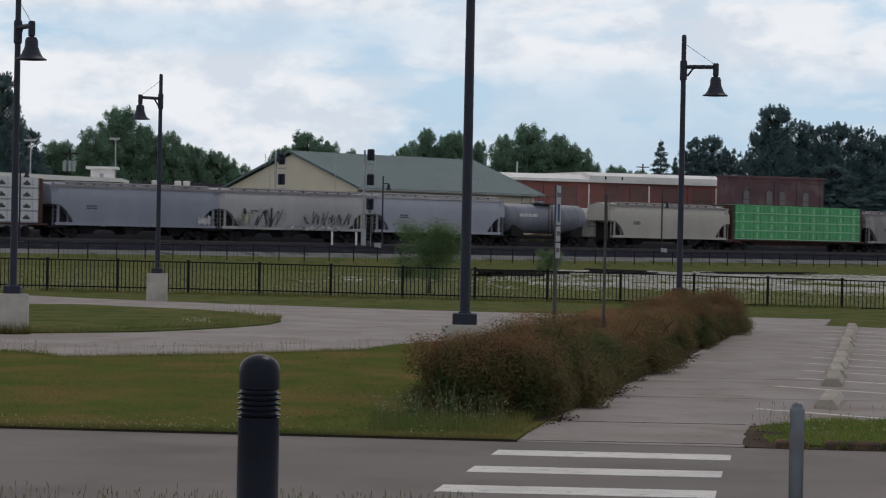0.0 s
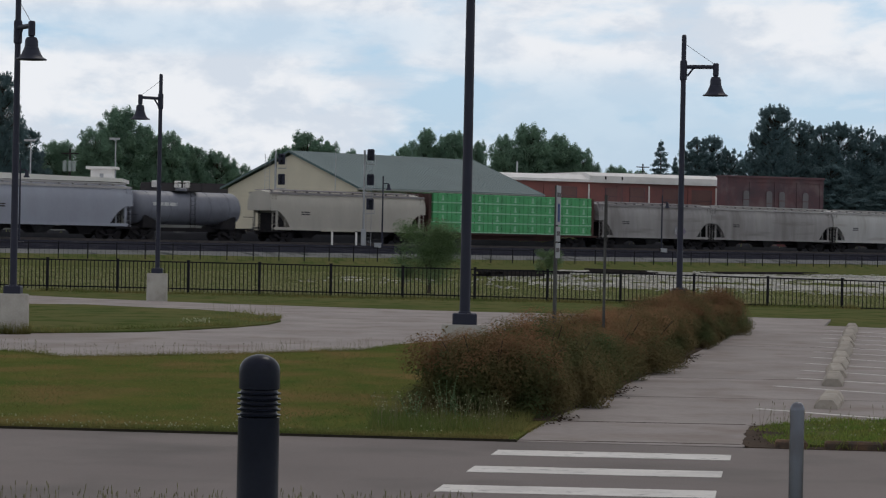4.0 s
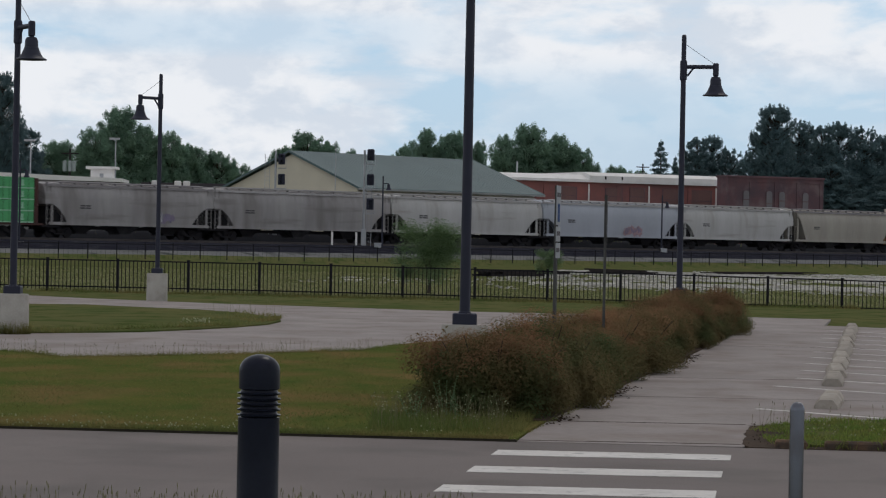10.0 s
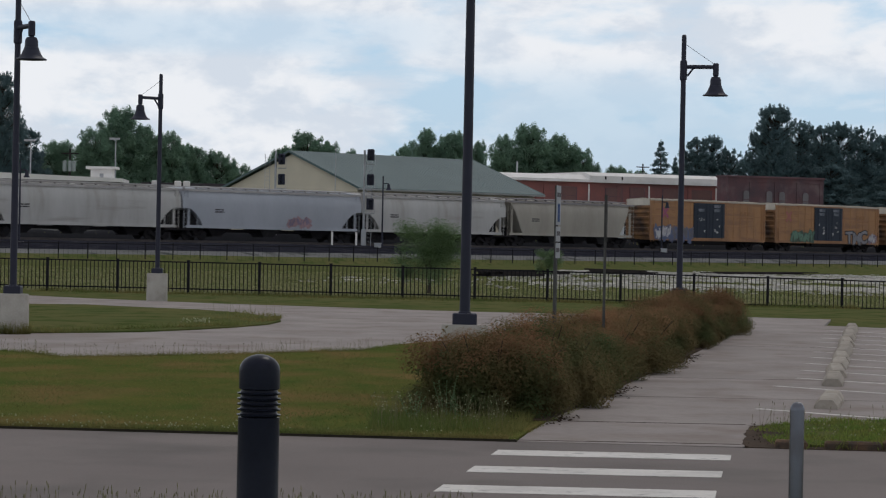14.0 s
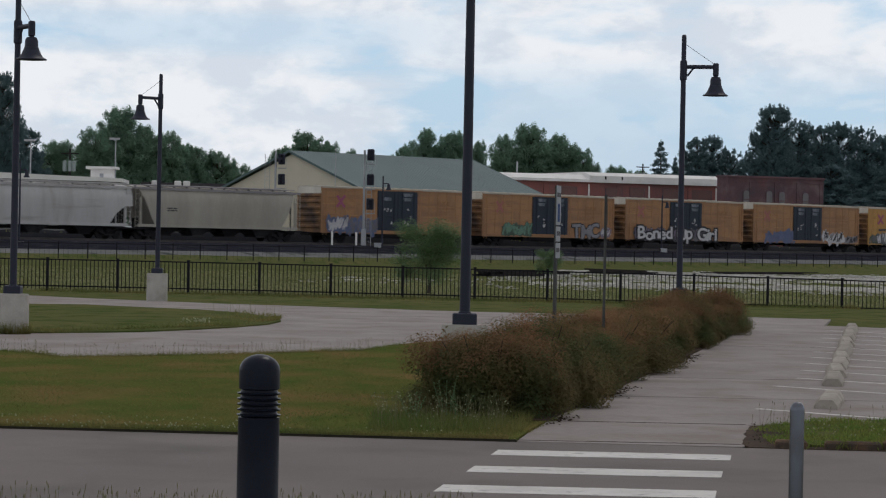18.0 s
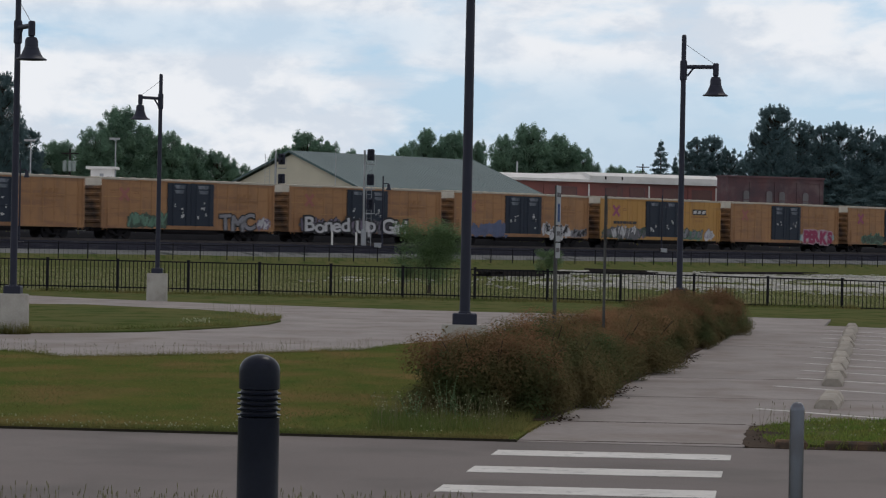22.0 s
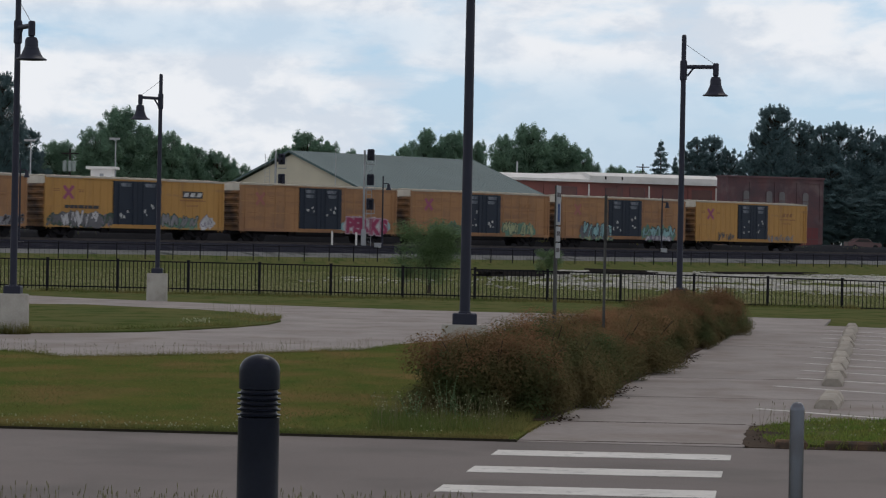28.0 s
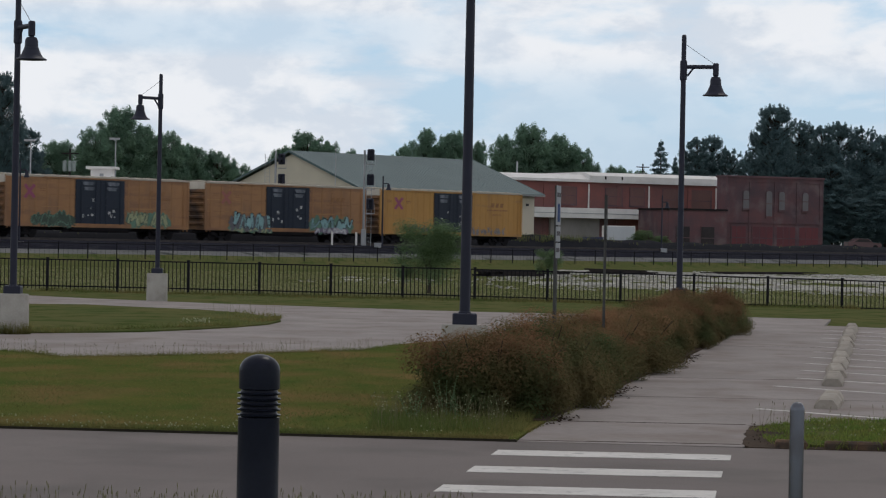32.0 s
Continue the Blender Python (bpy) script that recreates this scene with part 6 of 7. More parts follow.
def brick_buildings():
    ang = math.degrees(math.atan2(15, 30.7))
    ob = thing("brick_warehouse", "long red brick warehouse with white parapet and canopy", "building", m=pose(1.8, 316.0, 1.5, 0, 0, ang))
    L, top = 38.8, 9.1
    part("wall", Form().box(0, L, 0.0, 14, 0, top - 0.7), BRICK, ob)
    part("parapet", Form().pull([(-0.3, top - 0.7), (-0.3, top - 0.5), (1.7, top + 0.1), (14, top + 0.1), (14, top - 0.7)], -0.1, L, "x"), WHITE_TRIM, ob, "white metal-clad sloping parapet")
    part("parapet_step", Form().pull([(-0.4, top - 0.66), (-0.4, top + 0.0), (1.2, top + 0.45), (13, top + 0.45), (13, top - 0.66)], 18.0, L + 0.05, "x"), WHITE_TRIM, ob)
    part("cornice", Form().box(-0.1, L + 0.05, -0.42, 0, top - 0.84, top - 0.7), WHITE_TRIM, ob)
    for x in (20.2, 22.6):
        part("parapet_vent", Form().box(x - 0.1, x + 0.1, -0.46, -0.38, top - 0.45, top - 0.05), DARK, ob)
    for x in (18.0, 26.7, 36.6):
        part("downpipe", Form().box(x - 0.065, x + 0.065, -0.2, -0.02, 4.0, top - 1.1), WHITE_TRIM, ob, "white downpipe")
    part("canopy", Form().box(9.5, 29.2, -1.8, 0, 3.75, 5.0), WHITE_TRIM, ob, "white boarded loading canopy")
    part("canopy_band", Form().box(9.4, 29.3, -1.86, -1.8, 4.3, 4.38), GREY_PAINT, ob)
    part("loading_bay", Form().box(12.5, 19.4, -0.5, 0, 0, 3.7), coat("bay_grey", (0.3, 0.28, 0.27), (0.22, 0.21, 0.2)), ob)
    for x0, x1, z0, z1 in ((13.5, 16.2, 5.5, 7.6), (20.5, 22.8, 5.5, 7.6), (24.0, 26.0, 5.5, 7.7), (28.8, 31.6, 5.0, 7.7), (32.6, 35.8, 5.0, 7.6)):
        window(ob, [(x0, z0), (x1, z0), (x1, z1), (x0, z1)], -0.04, coat("boarded_window", (0.17, 0.085, 0.075), (0.12, 0.07, 0.068)), BRICK_DARK)
    for i in range(7):
        x = 1.5 + i * 5.2
        if all(abs(x - k) > 1.2 for k in (18, 26.7, 36.6)):
            part("pier", Form().box(x - 0.25, x + 0.25, -0.12, 0, 0, top - 1.1), BRICK, ob)
    door = thing("box_trailer", "white box trailer parked at the loading bay", "trailer", m=pose(21.0, 311.5, 1.6, 0, 0, 8))
    part("box", Form().box(-1.8, 1.8, -1.2, 1.2, 0.5, 2.7, 0.04), WHITE_TRIM, door)
    part("rear_door", Form().box(-1.7, 1.7, -1.23, -1.2, 0.6, 2.6), coat("trailer_white", (0.58, 0.6, 0.64), (0.5, 0.52, 0.56)), door)
    for x in (-0.9, 0.9):
        part("wheel", Form().lathe([(0.3, -0.12), (0.36, -0.1), (0.36, 0.1), (0.3, 0.12)], 14, (x, -1.0, 0.36), "y"), DARK, door)
    bin_ = thing("dumpster", "dark blue steel dumpster", "dumpster", m=pose(17.8, 309.0, 1.6, 0, 0, 10))
    part("tub", Form().pull([(-0.95, 0), (0.95, 0), (1.1, 1.2), (-1.1, 1.2)], -0.8, 0.8), DUMPSTER, bin_)
    part("lid", Form().box(-1.12, 1.12, -0.85, 0.85, 1.2, 1.3, 0.03), DUMPSTER, bin_)
    ang2 = 23
    ob = thing("brick_house", "dark red brick corner building with arched windows", "building", m=pose(34.6, 317.5, 1.4, 0, 0, ang2))
    L, top = 13.6, 9.15
    part("wall", Form().box(0, L, 0, 2.6, 0, top), BRICK_DARK, ob)
    part("cornice", Form().box(-0.12, L + 0.12, -0.15, 2.7, top, top + 0.25, 0.04).box(-0.06, L + 0.06, -0.08, 0, top - 0.5, top - 0.35), BRICK_DARK, ob)
    pale = coat("old_glass", (0.17, 0.16, 0.17), (0.12, 0.11, 0.12), 0.35)
    for x0, x1, z0, z1 in ((2.2, 3.0, 5.4, 7.6), (5.45, 6.25, 4.5, 7.6), (7.25, 8.05, 5.3, 7.55), (10.6, 11.4, 5.3, 7.5)):
        window(ob, arched(x0, x1, z0, z1), -0.04, pale, BRICK_DARK)
    red = coat("red_shopfront", (0.18, 0.052, 0.06), (0.115, 0.046, 0.056), 0.85, 0.4, 3)
    for x0, x1 in ((0.7, 2.6), (3.6, 6.4), (7.0, 9.6), (10.2, 12.9)):
        front = window(ob, [(x0, 0.4), (x1, 0.4), (x1, 3.2), (x0, 3.2)], -0.04, red, BRICK_DARK, "boarded_shopfront")
        for k in (0.34, 0.67):
            part("board_joint", Form().box(x0 + (x1 - x0) * k - 0.03, x0 + (x1 - x0) * k + 0.03, -0.125, -0.1, 0.4, 3.2), BRICK_DARK, front)
    for x in (0.15, 3.2, 6.75, 9.9, 13.2):
        part("pier", Form().box(x - 0.16, x + 0.16, -0.1, 0, 0, top - 0.5), BRICK_DARK, ob)
    part("string_course", Form().box(0, L, -0.12, 0, 3.6, 3.85), BRICK_DARK, ob)
    ob = thing("brick_annex", "low dark brick annex beside the corner building", "building", m=pose(27.2, 313.6, 1.4, 0, 0, ang2))
    part("wall", Form().box(0, 8.0, 0, 8, 0, 5.0), BRICK_DARK, ob)
    part("roof_edge", Form().box(-0.15, 8.0, -0.15, 8, 5.0, 5.2), DARK, ob)
    for x in (1.0, 4.4):
        window(ob, [(x, 0.3), (x + 1.8, 0.3), (x + 1.8, 3.0), (x, 3.0)], -0.04, GLASS_DARK, BRICK_DARK, "shop_window")


def west_buildings():
    ob = thing("store_building", "low store building with a long white roof edge", "building", m=pose(-52, 292, 1.5, 0, 0, 3))
    part("wall", Form().box(0, 15.5, 0, 10, 0, 6.7), coat("drab_wall", (0.2, 0.2, 0.2), (0.15, 0.15, 0.15)), ob)
    part("roof", Form().pull([(-0.3, 6.7), (15.8, 6.5), (15.8, 6.9), (-0.3, 7.4)], -0.4, 10.3), WHITE_TRIM, ob, "white metal roof")
    ob = thing("roof_cabin", "small white cabin with a flat overhanging roof", "cabin", m=pose(-39.6, 300, 0.0))
    part("wall", Form().box(-1.25, 1.25, 0, 2.4, 1.4, 9.6), WHITE_TRIM, ob)
    part("roof", Form().box(-1.75, 1.75, -0.5, 2.9, 9.6, 9.9, 0.04), WHITE_TRIM, ob)
    part("window", Form().box(-0.2, 0.25, -0.03, 0.0, 8.4, 9.1), GREY_PAINT, ob)
    ob = thing("dark_roof_house", "low dark-roofed house with roof vents", "building", m=pose(-34.5, 296, 1.5, 0, 0, 3))
    part("wall", Form().box(0, 10, 0, 8, 0, 5.0), coat("drab_wall", (0.2, 0.2, 0.2)), ob)
    part("roof", Form().pull([(-0.4, 5.0), (8.4, 5.0), (4, 6.7)], -0.3, 10.3, "x"), DARK, ob)
    for x in (1.0, 3.6, 4.6):
        part("vent", Form().box(x, x + 0.8, 2.5, 3.3, 5.9, 6.9, 0.1), WHITE_TRIM, ob)


def yard_poles():
    for x, y, top, kind in ((-38.0, 300, 13.06, "lamp"), (-47.8, 300, 12.7, "lamp"), (-43.4, 301, 11.9, "power"), (30.5, 400, 14.6, "power"), (60.6, 345, 17.0, "bare"), (9.2, 330, 12.4, "bare"), (-10.7, 255, 11.7, "mast")):
        if kind == "lamp":
            ob = thing("yard_light", "grey yard light pole with flat heads", "light pole", "yard lights", pose(x, y, 1.4))
            part("pole", Form().tube((0, 0, 0), (0, 0, top - 1.4), 0.1, 6, 0.07), GREY_PAINT, ob)
            part("head", Form().box(-0.75, 0.45, -0.25, 0.25, top - 1.45, top - 1.2, 0.05), GREY_PAINT, ob)
        elif kind == "mast":
            ob = thing("antenna_mast", "thin grey antenna mast beyond the tracks", "mast", m=pose(x, y, ground_height(x, y)))
            part("mast", Form().tube((0, 0, -0.1), (0, 0, top - 2.0), 0.05, 6, 0.03), GREY_PAINT, ob)
        else:
            ob = thing("utility_pole", "weathered wooden utility pole", "utility pole", "utility poles", pose(x, y, 1.4))
            part("pole", Form().tube((0, 0, 0), (0, 0, top - 1.4), 0.15, 7, 0.11), TIE if kind == "power" else GREY_PAINT, ob)
            if kind == "power":
                part("crossarm", Form().box(-1.0, 1.0, -0.06, 0.06, top - 2.0, top - 1.85), TIE, ob)
                for s in (-0.55, 0.05, 0.5):
                    part("transformer", Form().lathe([(0.22, top - 4.0), (0.24, top - 3.9), (0.24, top - 2.9), (0.1, top - 2.75)], 10, (s, -0.3, 0)), coat("transformer_grey", (0.24, 0.28, 0.27)), ob)


def parked_car():
    ob = thing("parked_car", "dark saloon car parked beyond the tracks", "car", m=pose(53.1, 329, 2.0, 0, 0, 12))
    paint = coat("car_paint", (0.15, 0.085, 0.09), (0.12, 0.07, 0.075), 0.15)
    side = [(-2.2, 0.35), (2.2, 0.35), (2.25, 0.7), (2.1, 0.85), (1.1, 0.95), (0.4, 1.4), (-0.9, 1.42), (-1.6, 1.0), (-2.2, 0.95)]
    part("body", Form().pull(side, -0.85, 0.85), paint, ob)
    part("side_window", Form().pull([(0.85, 0.98), (0.35, 1.33), (-0.8, 1.34), (-1.35, 1.0)], -0.87, 0.87), GLASS_DARK, ob)
    for x in (-1.35, 1.4):
        for y in (-0.8, 0.8):
            part("wheel", Form().lathe([(0.2, -0.1), (0.33, -0.1), (0.33, 0.1), (0.2, 0.1)], 16, (x, y, 0.33), "y"), DARK, ob)


green_roof_hall()
brick_buildings()
west_buildings()
yard_poles()
parked_car()


# ---- rubble of an old slab between the fences ----
def make_rubble():
    rng = random.Random(77)
    f = Form()
    # sheets of the old slab, cracked and sunken, with grass in the joints
    for j in range(46):
        y = 121 + j * 1.75
        for i in range(-20, 90):
            x = i * 0.46 + rng.uniform(-0.1, 0.1)
            east = ease(0.045 * y - 3, 0.055 * y + 2, x)
            near = noise.noise((x * 0.25, y * 0.1, 3.3)) + 0.6 * noise.noise((x * 1.1, y * 0.45, 7))
            keep = 0.6 * near + (0.34 if y > 150 else 0.1) * east - 0.42 * (1 - east) + (0.5 * (1 - abs(y - 131) / 8) if abs(y - 131) < 8 and x > -5 else 0)
            if keep < 0.06 + rng.uniform(0, 0.22) or x > 0.19 * y:
                continue
            a, b, t = rng.uniform(0.16, 0.27), rng.uniform(0.5, 0.95), rng.uniform(-0.12, 0.12)
            pts = [(x - a + t, y - b), (x - 0.1 * a, y - b * rng.uniform(0.9, 1.2)), (x + a, y - b * rng.uniform(0.6, 1.0)), (x + a - t, y + b * rng.uniform(0.5, 1.0)), (x + 0.1, y + b), (x - a, y + b * rng.uniform(0.5, 0.9))]
            f.pull(pts, -0.06, rng.uniform(0.0, 0.03), "z")
    for _ in range(14000):
        k = rng.random() ** 0.8
        y = 112 + 95 * k
        lo = -7.5 + (y - 112) * 0.05 if y < 155 else 4 + (y - 155) * 0.16
        x = rng.uniform(lo, 0.2 * y + 4)
        if (x < 2.5 and (not 121 < y < 140 or rng.random() < 0.82)) or (x >= 2.5 and noise.noise((x * 0.3, y * 0.07, 3.3)) < 0.06 + 0.22 * noise.noise((x * 1.1, y * 0.3, 7))):
            continue
        s, a = rng.uniform(0.035, 0.11) if rng.random() < 0.96 else rng.uniform(0.11, 0.26), rng.uniform(0, 3.1)
        n = rng.randint(4, 6)
        pts = [(x + s * rng.uniform(0.6, 1.1) * math.cos(a + 6.28 * i / n), y + 1.5 * s * rng.uniform(0.6, 1.1) * math.sin(a + 6.28 * i / n)) for i in range(n)]
        f.pull(pts, -0.05, rng.uniform(0.005, 0.055), "z")
    tagged(part("rubble", f, RUBBLE, None), "broken pale concrete rubble in the grass", "rubble", kind="stuff")
    for (x0, y0), (x1, y1), h in (((1.9, 151.5), (7.6, 159), 0.4), ((10.3, 183), (14.6, 174), 0.3), ((18.8, 189), (31.2, 204), 0.18)):
        d = Vector((x1 - x0, y1 - y0, 0))
        ob = thing("timber_pile", "pile of dark old railway timbers in the grass", "timber pile", "timber piles", pose(x0, y0, 0, 0, 0, math.degrees(math.atan2(d.y, d.x))))
        for i in range(8):
            a = rng.uniform(0, 0.25) * d.length
            z = 0.02 + (i // 3) * h / 3
            part("timber", Form().box(a, a + d.length * rng.uniform(0.5, 0.75), -0.4 + 0.3 * (i % 3), -0.15 + 0.3 * (i % 3), z, z + h / 3), TIE, ob)


make_rubble()


# ---- grass blades and weeds in the foreground ----
def lawn_far(x):
    line = [(-20, 47), (-7.46, 43.9), (-6.8, 43.3), (-6.15, 42.15), (-5.1, 42.8), (-3.65, 44.15), (-2.2, 45.95), (-1.43, 46.8), (-0.97, 49.1), (0.5, 52.8), (20, 70)]
    for (a, p), (c, q) in zip(line, line[1:]):
        if x <= c:
            return p + (q - p) * (x - a) / (c - a)
    return 70


def on_lawn(x, y):
    if y < ROAD_FAR(x) + 0.03:
        return False
    right = 0.78 + (y - 26.1) * 0.18 - 0.02
    return x < right and y < lawn_far(x)


def make_grass():
    rng = random.Random(5)
    f, n = Form(), 0
    def blade(x, y, z, h, w, lean):
        a = rng.uniform(0, 6.28)
        dx, dy = math.cos(a) * w, math.sin(a) * w
        lx, ly = rng.gauss(0, lean) * h, rng.gauss(0, lean) * h
        f.add([(x - dx, y - dy, z), (x + dx, y + dy, z), (x + lx, y + ly, z + h)], [(0, 1, 2)])
    while n < 52000:
        y = 26 + 26 * rng.random() ** 1.3
        x = rng.uniform(-0.175 * y - 0.6, 2.5)
        if on_lawn(x, y):
            blade(x, y, 0.016, rng.uniform(0.014, 0.034) * (1 + 0.7 * noise.noise((x * 0.9, y * 0.5, 6))), 0.005, 1.2)
            n += 1
    for _ in range(9000):  # longer grass along the road
        x = rng.uniform(-5.6, 0.7)
        d = rng.random() ** 2.2 * 0.75
        blade(x, ROAD_FAR(x) + 0.03 + d, 0.015, rng.uniform(0.02, 0.075) * (1.15 - d), 0.004, 0.6)
    for _ in range(5000):  # fringe along the loop
        x = rng.uniform(-8, -0.7)
        y = lawn_far(x) - abs(rng.gauss(0, 0.3)) + 0.06
        blade(x, y, 0.0, rng.uniform(0.03, 0.1) * (1 + 0.8 * noise.noise((x * 1.3, 2, 3))), 0.005, 0.6)
    for _ in range(3000):  # round the traffic island and the lamp footing
        a = rng.random()
        x, y = (-3.95 - 1.6 * a * a, 63 + 7.0 * rng.uniform(-1, 1) * a) if rng.random() < 0.4 else (rng.uniform(-9, -4.5), 0)
        if not y:
            y = 52.1 + max(0, x + 7.6) * 1.85 + rng.uniform(0.1, 1.2)
        blade(x, y, 0.02, rng.uniform(0.04, 0.16), 0.007, 0.6)
    for _ in range(500):
        a = rng.uniform(3.6, 6.0)
        blade(-8.57 + 0.4 * math.cos(a), 51.9 + 0.45 * math.sin(a), 0, rng.uniform(0.05, 0.3), 0.006, 0.4)
    for _ in range(9000):  # uncut grass at the foot of the iron fence, and tussocks before it
        k = rng.uniform(-1, 1)
        x = 14.5 * k
        d = rng.gauss(0, 0.16) if rng.random() < 0.5 else -abs(rng.gauss(0, 1.2))
        blade(x, 92.0 - 0.1 * x + d, -0.05, rng.uniform(0.06, 0.2) if abs(d) < 0.3 else rng.uniform(0.03, 0.1), 0.012, 0.5)
    for _ in range(4200):  # long grass in front of the hedge
        y = 27.0 + rng.uniform(0, 2.6)
        blade(rng.uniform(-0.75, 0.75 + (y - 26.1) * 0.1), y, 0, rng.uniform(0.05, 0.2), 0.004, 0.4)
    for _ in range(7000):  # near verge
        y = rng.uniform(15.2, 19.3)
        x = rng.uniform(-0.18 * y - 0.3, 0.4)
        blade(x, y, ground_height(x, y), rng.uniform(0.02, 0.07), 0.0025, 0.5)
    me = leaf_mesh("grass_blades", f, BLADE)
    tagged(new("grass_blades", me), "short mixed grass blades on the lawn", "grass", kind="stuff")
    f = Form()
    for _ in range(52000):  # dry meadow between the two fences
        y = 93.3 + 66 * rng.random() ** 1.35
        x = rng.uniform(-0.19 * y, 0.19 * y)
        if noise.noise((x * 0.35, y * 0.08, 9)) + rng.uniform(-0.5, 0.5) > -0.2 - 0.5 * (x < 2):
            blade(x, y, -0.03, rng.uniform(0.04, 0.13), 0.016, 0.7)
    tagged(new("meadow_blades", leaf_mesh("meadow_blades", f, DRY)), "pale dry meadow grass beyond the iron fence", "grass", kind="stuff")
    f = Form()
    for _ in range(15000):  # bed beside the parking area
        x, y = rng.uniform(3.35, 6.2), rng.uniform(25.95, 30.1)
        k = noise.noise((x * 1.6, y * 1.1, 4))
        if y > ROAD_FAR(x) + 0.22 and y < 28.6 + (x - 3.6) * 2 and k + 0.5 * noise.noise((x * 5, y * 2.2, 8)) > rng.uniform(-0.5, 0.12) + max(0, 3.75 - x) * 1.5:
            blade(x, y, 0.03, rng.uniform(0.012, 0.05) * (1.1 + 0.9 * k), 0.006, 0.6)
    for _ in range(360):  # tufts that hang over the kerb
        x = rng.choice((3.5, 3.62, 3.95, 4.02, 4.08, 4.4, 4.9, 5.3)) + rng.gauss(0, 0.07)
        blade(x, ROAD_FAR(x) + rng.uniform(0.0, 0.25), 0.0, rng.uniform(0.06, 0.2), 0.006, 0.5)
    tagged(new("bed_grass", leaf_mesh("bed_grass", f, LUSH)), "fresh green uncut grass in the planting bed", "grass", kind="stuff")
    # seed heads on thin stalks
    w = Form()
    def stalk(x, y, z, h):
        lx, ly = rng.gauss(0, 0.12) * h, rng.gauss(0, 0.12) * h
        top = (x + lx, y + ly, z + h)
        k = 1 - 0.028 / h
        w.tube((x, y, z), top, 0.0015, 3, 0.001, caps=False)
        w.tube((x + lx * k, y + ly * k, z + h * k), top, 0.0048, 4, 0.002)
    for _ in range(420):
        y = rng.uniform(15.6, 18.8)
        x = rng.uniform(-0.175 * y - 0.2, 0.15) if rng.random() < 0.85 else rng.uniform(-0.6, 0.3)
        stalk(x, y, ground_height(x, y), rng.uniform(0.1, 0.24) if y > 16.5 else rng.uniform(0.08, 0.18))
    for _ in range(420):
        x = rng.uniform(-7.8, -0.9)
        if noise.noise((x * 1.7, 8, 1)) > rng.uniform(-0.5, 0.25):
            stalk(x, lawn_far(x) - rng.uniform(-0.05, 0.4), 0, rng.uniform(0.07, 0.25))
    for _ in range(70):  # at the near corner of the bed
        x = rng.gauss(3.75, 0.12) if rng.random() < 0.5 else rng.uniform(3.7, 6)
        stalk(x, rng.uniform(26.5, 29.6), 0.02, rng.uniform(0.1, 0.28))
    for _ in range(260):
        y = rng.uniform(27.2, 29.4)
        stalk(rng.uniform(-0.75, 0.7), y, 0, rng.uniform(0.1, 0.36))
    for _ in range(40):
        x = rng.uniform(-5.9, -4.1)
        stalk(x, 66.5 + rng.uniform(-3, 1.5), 0.1, rng.uniform(0.2, 0.5))
    me = leaf_mesh("weed_stalks", w, WEED)
    tagged(new("weed_stalks", me), "thin dry seed stalks at the grass edges", "weeds", kind="stuff")
    c = Form()
    for _ in range(170):
        y = ROAD_FAR(0) + 0.25 + rng.random() ** 2 * 1.6
        x = rng.uniform(-5, -1.6) if rng.random() < 0.7 else rng.uniform(-5, 0.6)
        c.lathe([(0.003, 0), (0.011, 0.006), (0.004, 0.016)], 5, (x, y, rng.uniform(0.03, 0.08)))
    for _ in range(70):
        c.lathe([(0.003, 0), (0.011, 0.006), (0.004, 0.016)], 5, (rng.uniform(3.7, 5.8), rng.uniform(26.3, 29.5), rng.uniform(0.06, 0.13)))
    for _ in range(130):
        y = 27.4 + rng.uniform(0, 1.9)
        c.lathe([(0.003, 0), (0.009, 0.005), (0.004, 0.014)], 5, (rng.uniform(-0.75, 0.75), y, rng.uniform(0.06, 0.34)))
    for _ in range(60):
        c.lathe([(0.003, 0), (0.02, 0.01), (0.004, 0.03)], 5, (rng.uniform(-5.6, -5), rng.uniform(55.8, 57.0), rng.uniform(0.14, 0.22)))
    me = leaf_mesh("clover_flowers", c, CLOVER)
    tagged(new("clover_flowers", me), "small white clover flowers in the grass", "flowers", kind="stuff")


make_grass()


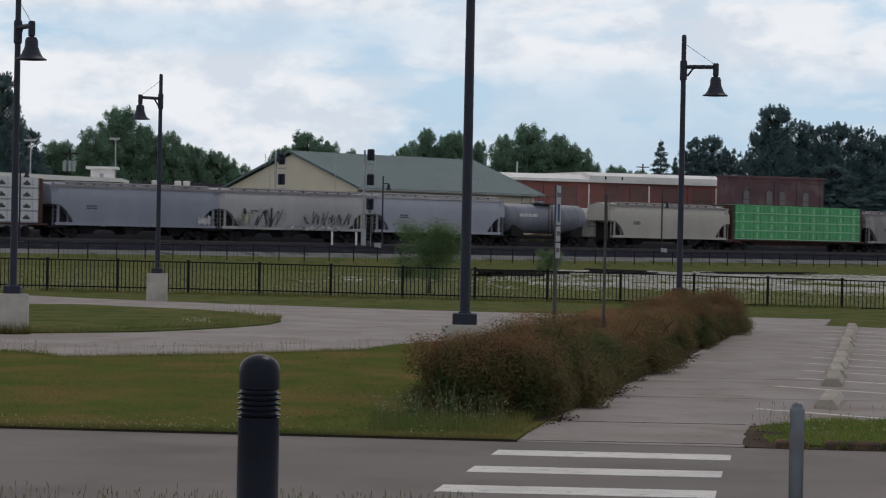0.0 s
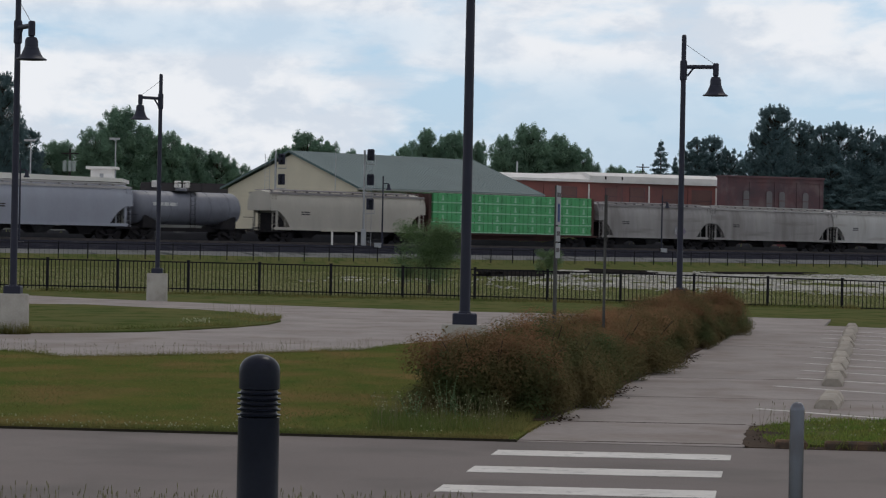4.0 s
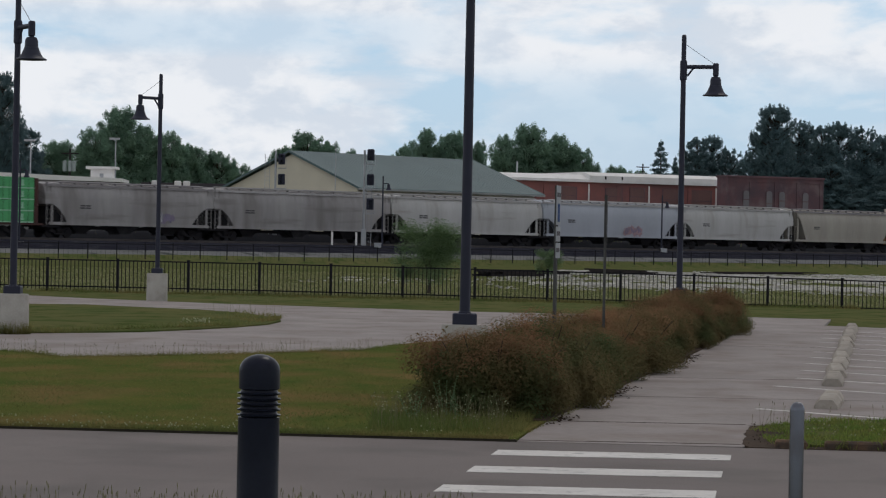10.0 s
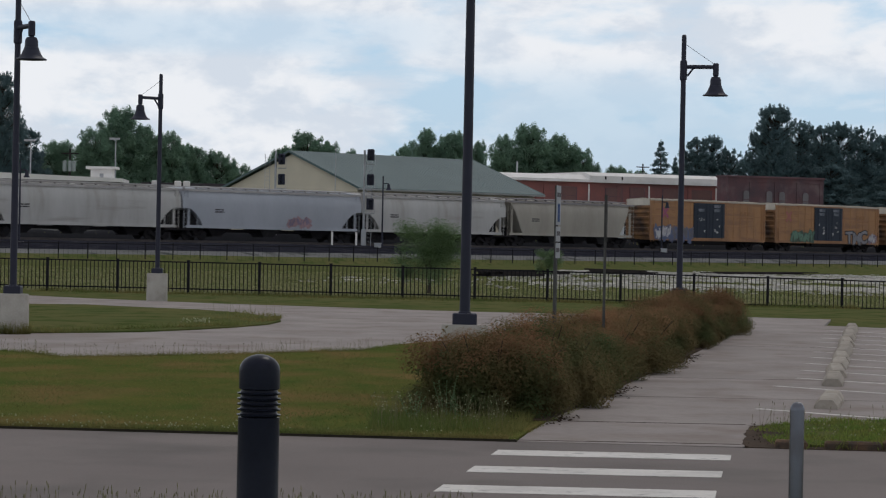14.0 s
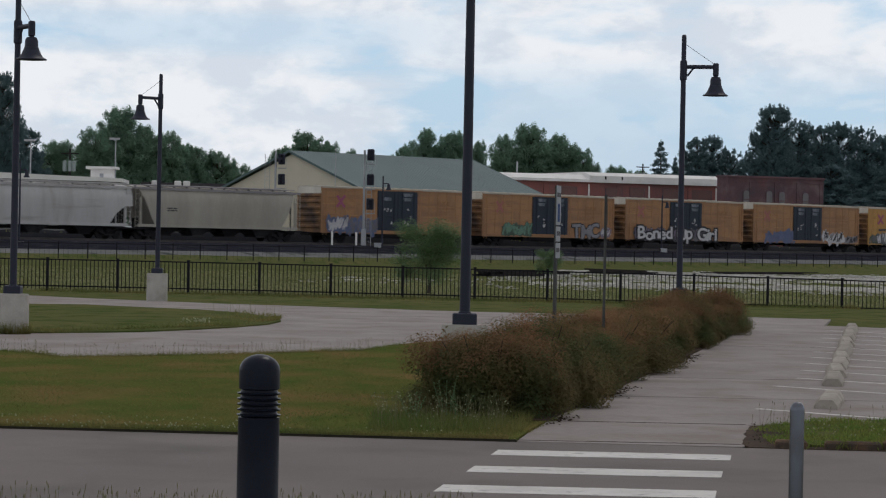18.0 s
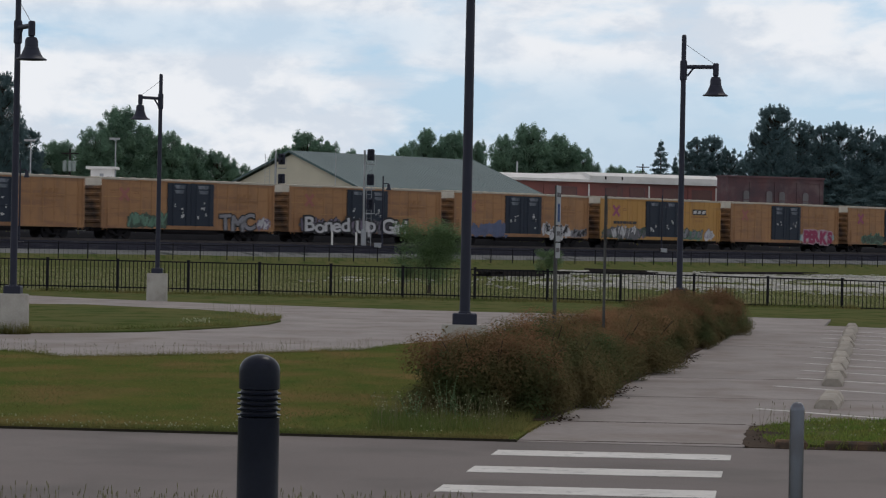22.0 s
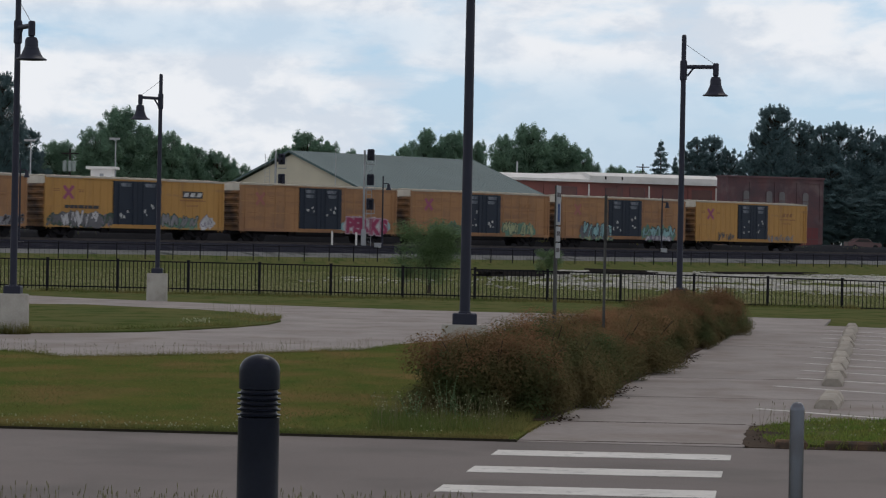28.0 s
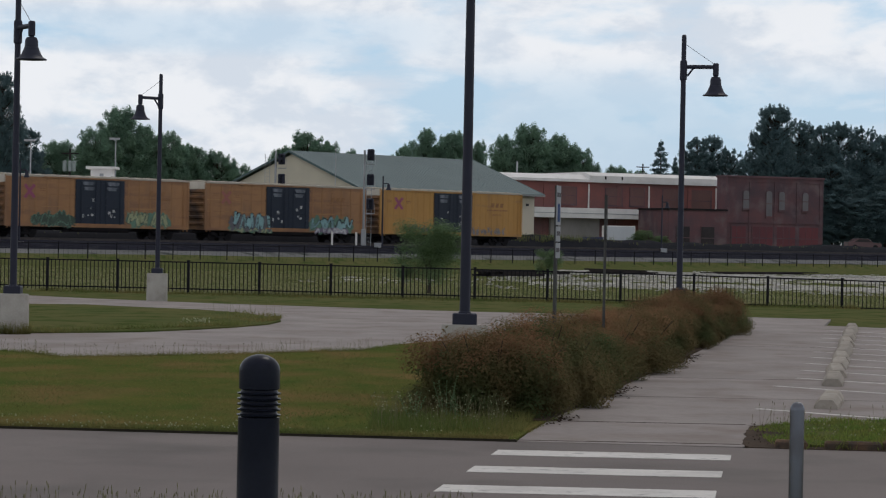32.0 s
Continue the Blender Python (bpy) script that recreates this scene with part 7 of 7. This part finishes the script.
def make_berm_weeds():
    rng = random.Random(15)
    f = Form()
    for _ in range(2600):
        u = rng.gauss(193, 5.5) if rng.random() < 0.75 else rng.uniform(100, 300)
        x, y, z = rail_point(u, rng.uniform(6.0, 9.5))
        h = rng.uniform(0.3, 1.0) if 181 < u < 206 else rng.uniform(0.15, 0.4)
        a = rng.uniform(0, 6.28)
        f.add([(x - 0.05 * math.cos(a), y - 0.05 * math.sin(a), 2.05), (x + 0.05 * math.cos(a), y + 0.05 * math.sin(a), 2.05), (x + rng.gauss(0, 0.2) * h, y + rng.gauss(0, 0.2) * h, 2.1 + h)], [(0, 1, 2)])
    tagged(new("tall_weeds", leaf_mesh("tall_weeds", f, WEED_PALE)), "tall pale weeds on the bank beyond the tracks", "weeds", kind="stuff")


WEED_PALE = material("pale_weed", (0.2, 0.2, 0.09), (0.12, 0.15, 0.06), 0.9, 0, 0.5, 9, 0, island=0.4, spec=0.05, through_light=0.4)
make_berm_weeds()


# ---- what moves: the whole train rolls west, gaining a little speed ----
GONE = [(0.0, 0.0), (9.0, 101.79), (19.0, 215.24), (28.0, 317.5), (32.0, 363.0)]


def motions():
    for car, u in TRAIN:
        walk(car, [(t, rail_pose(u - s, 1.6, RAIL_Z)) for t, s in GONE])
    # the wheels roll on the rails: 0.455 m in radius
    ts, ss = zip(*GONE)
    ticks = [k / FPS for k in range(round(32.0 * FPS) + 1)]
    turns = [-math.degrees(np.interp(t, ts, ss) / 0.455) % 360 for t in ticks]
    lead = {}
    for car, u in TRAIN:
        for wheels in [w for bogie in car.children if bogie.name.startswith("truck") for w in bogie.children]:
            x, y, z = wheels.location
            first = lead.setdefault(round(x, 3), wheels)
            if first is wheels:
                walk(wheels, [(t, pose(x, y, z, 0, a, 0)) for t, a in zip(ticks, turns)])
            else:  # all axles turn alike, so they share their keys
                wheels.rotation_mode = "QUATERNION"
                wheels.animation_data_create()
                wheels.animation_data.action = first.animation_data.action
                wheels.animation_data.action_slot = first.animation_data.action_slot


motions()
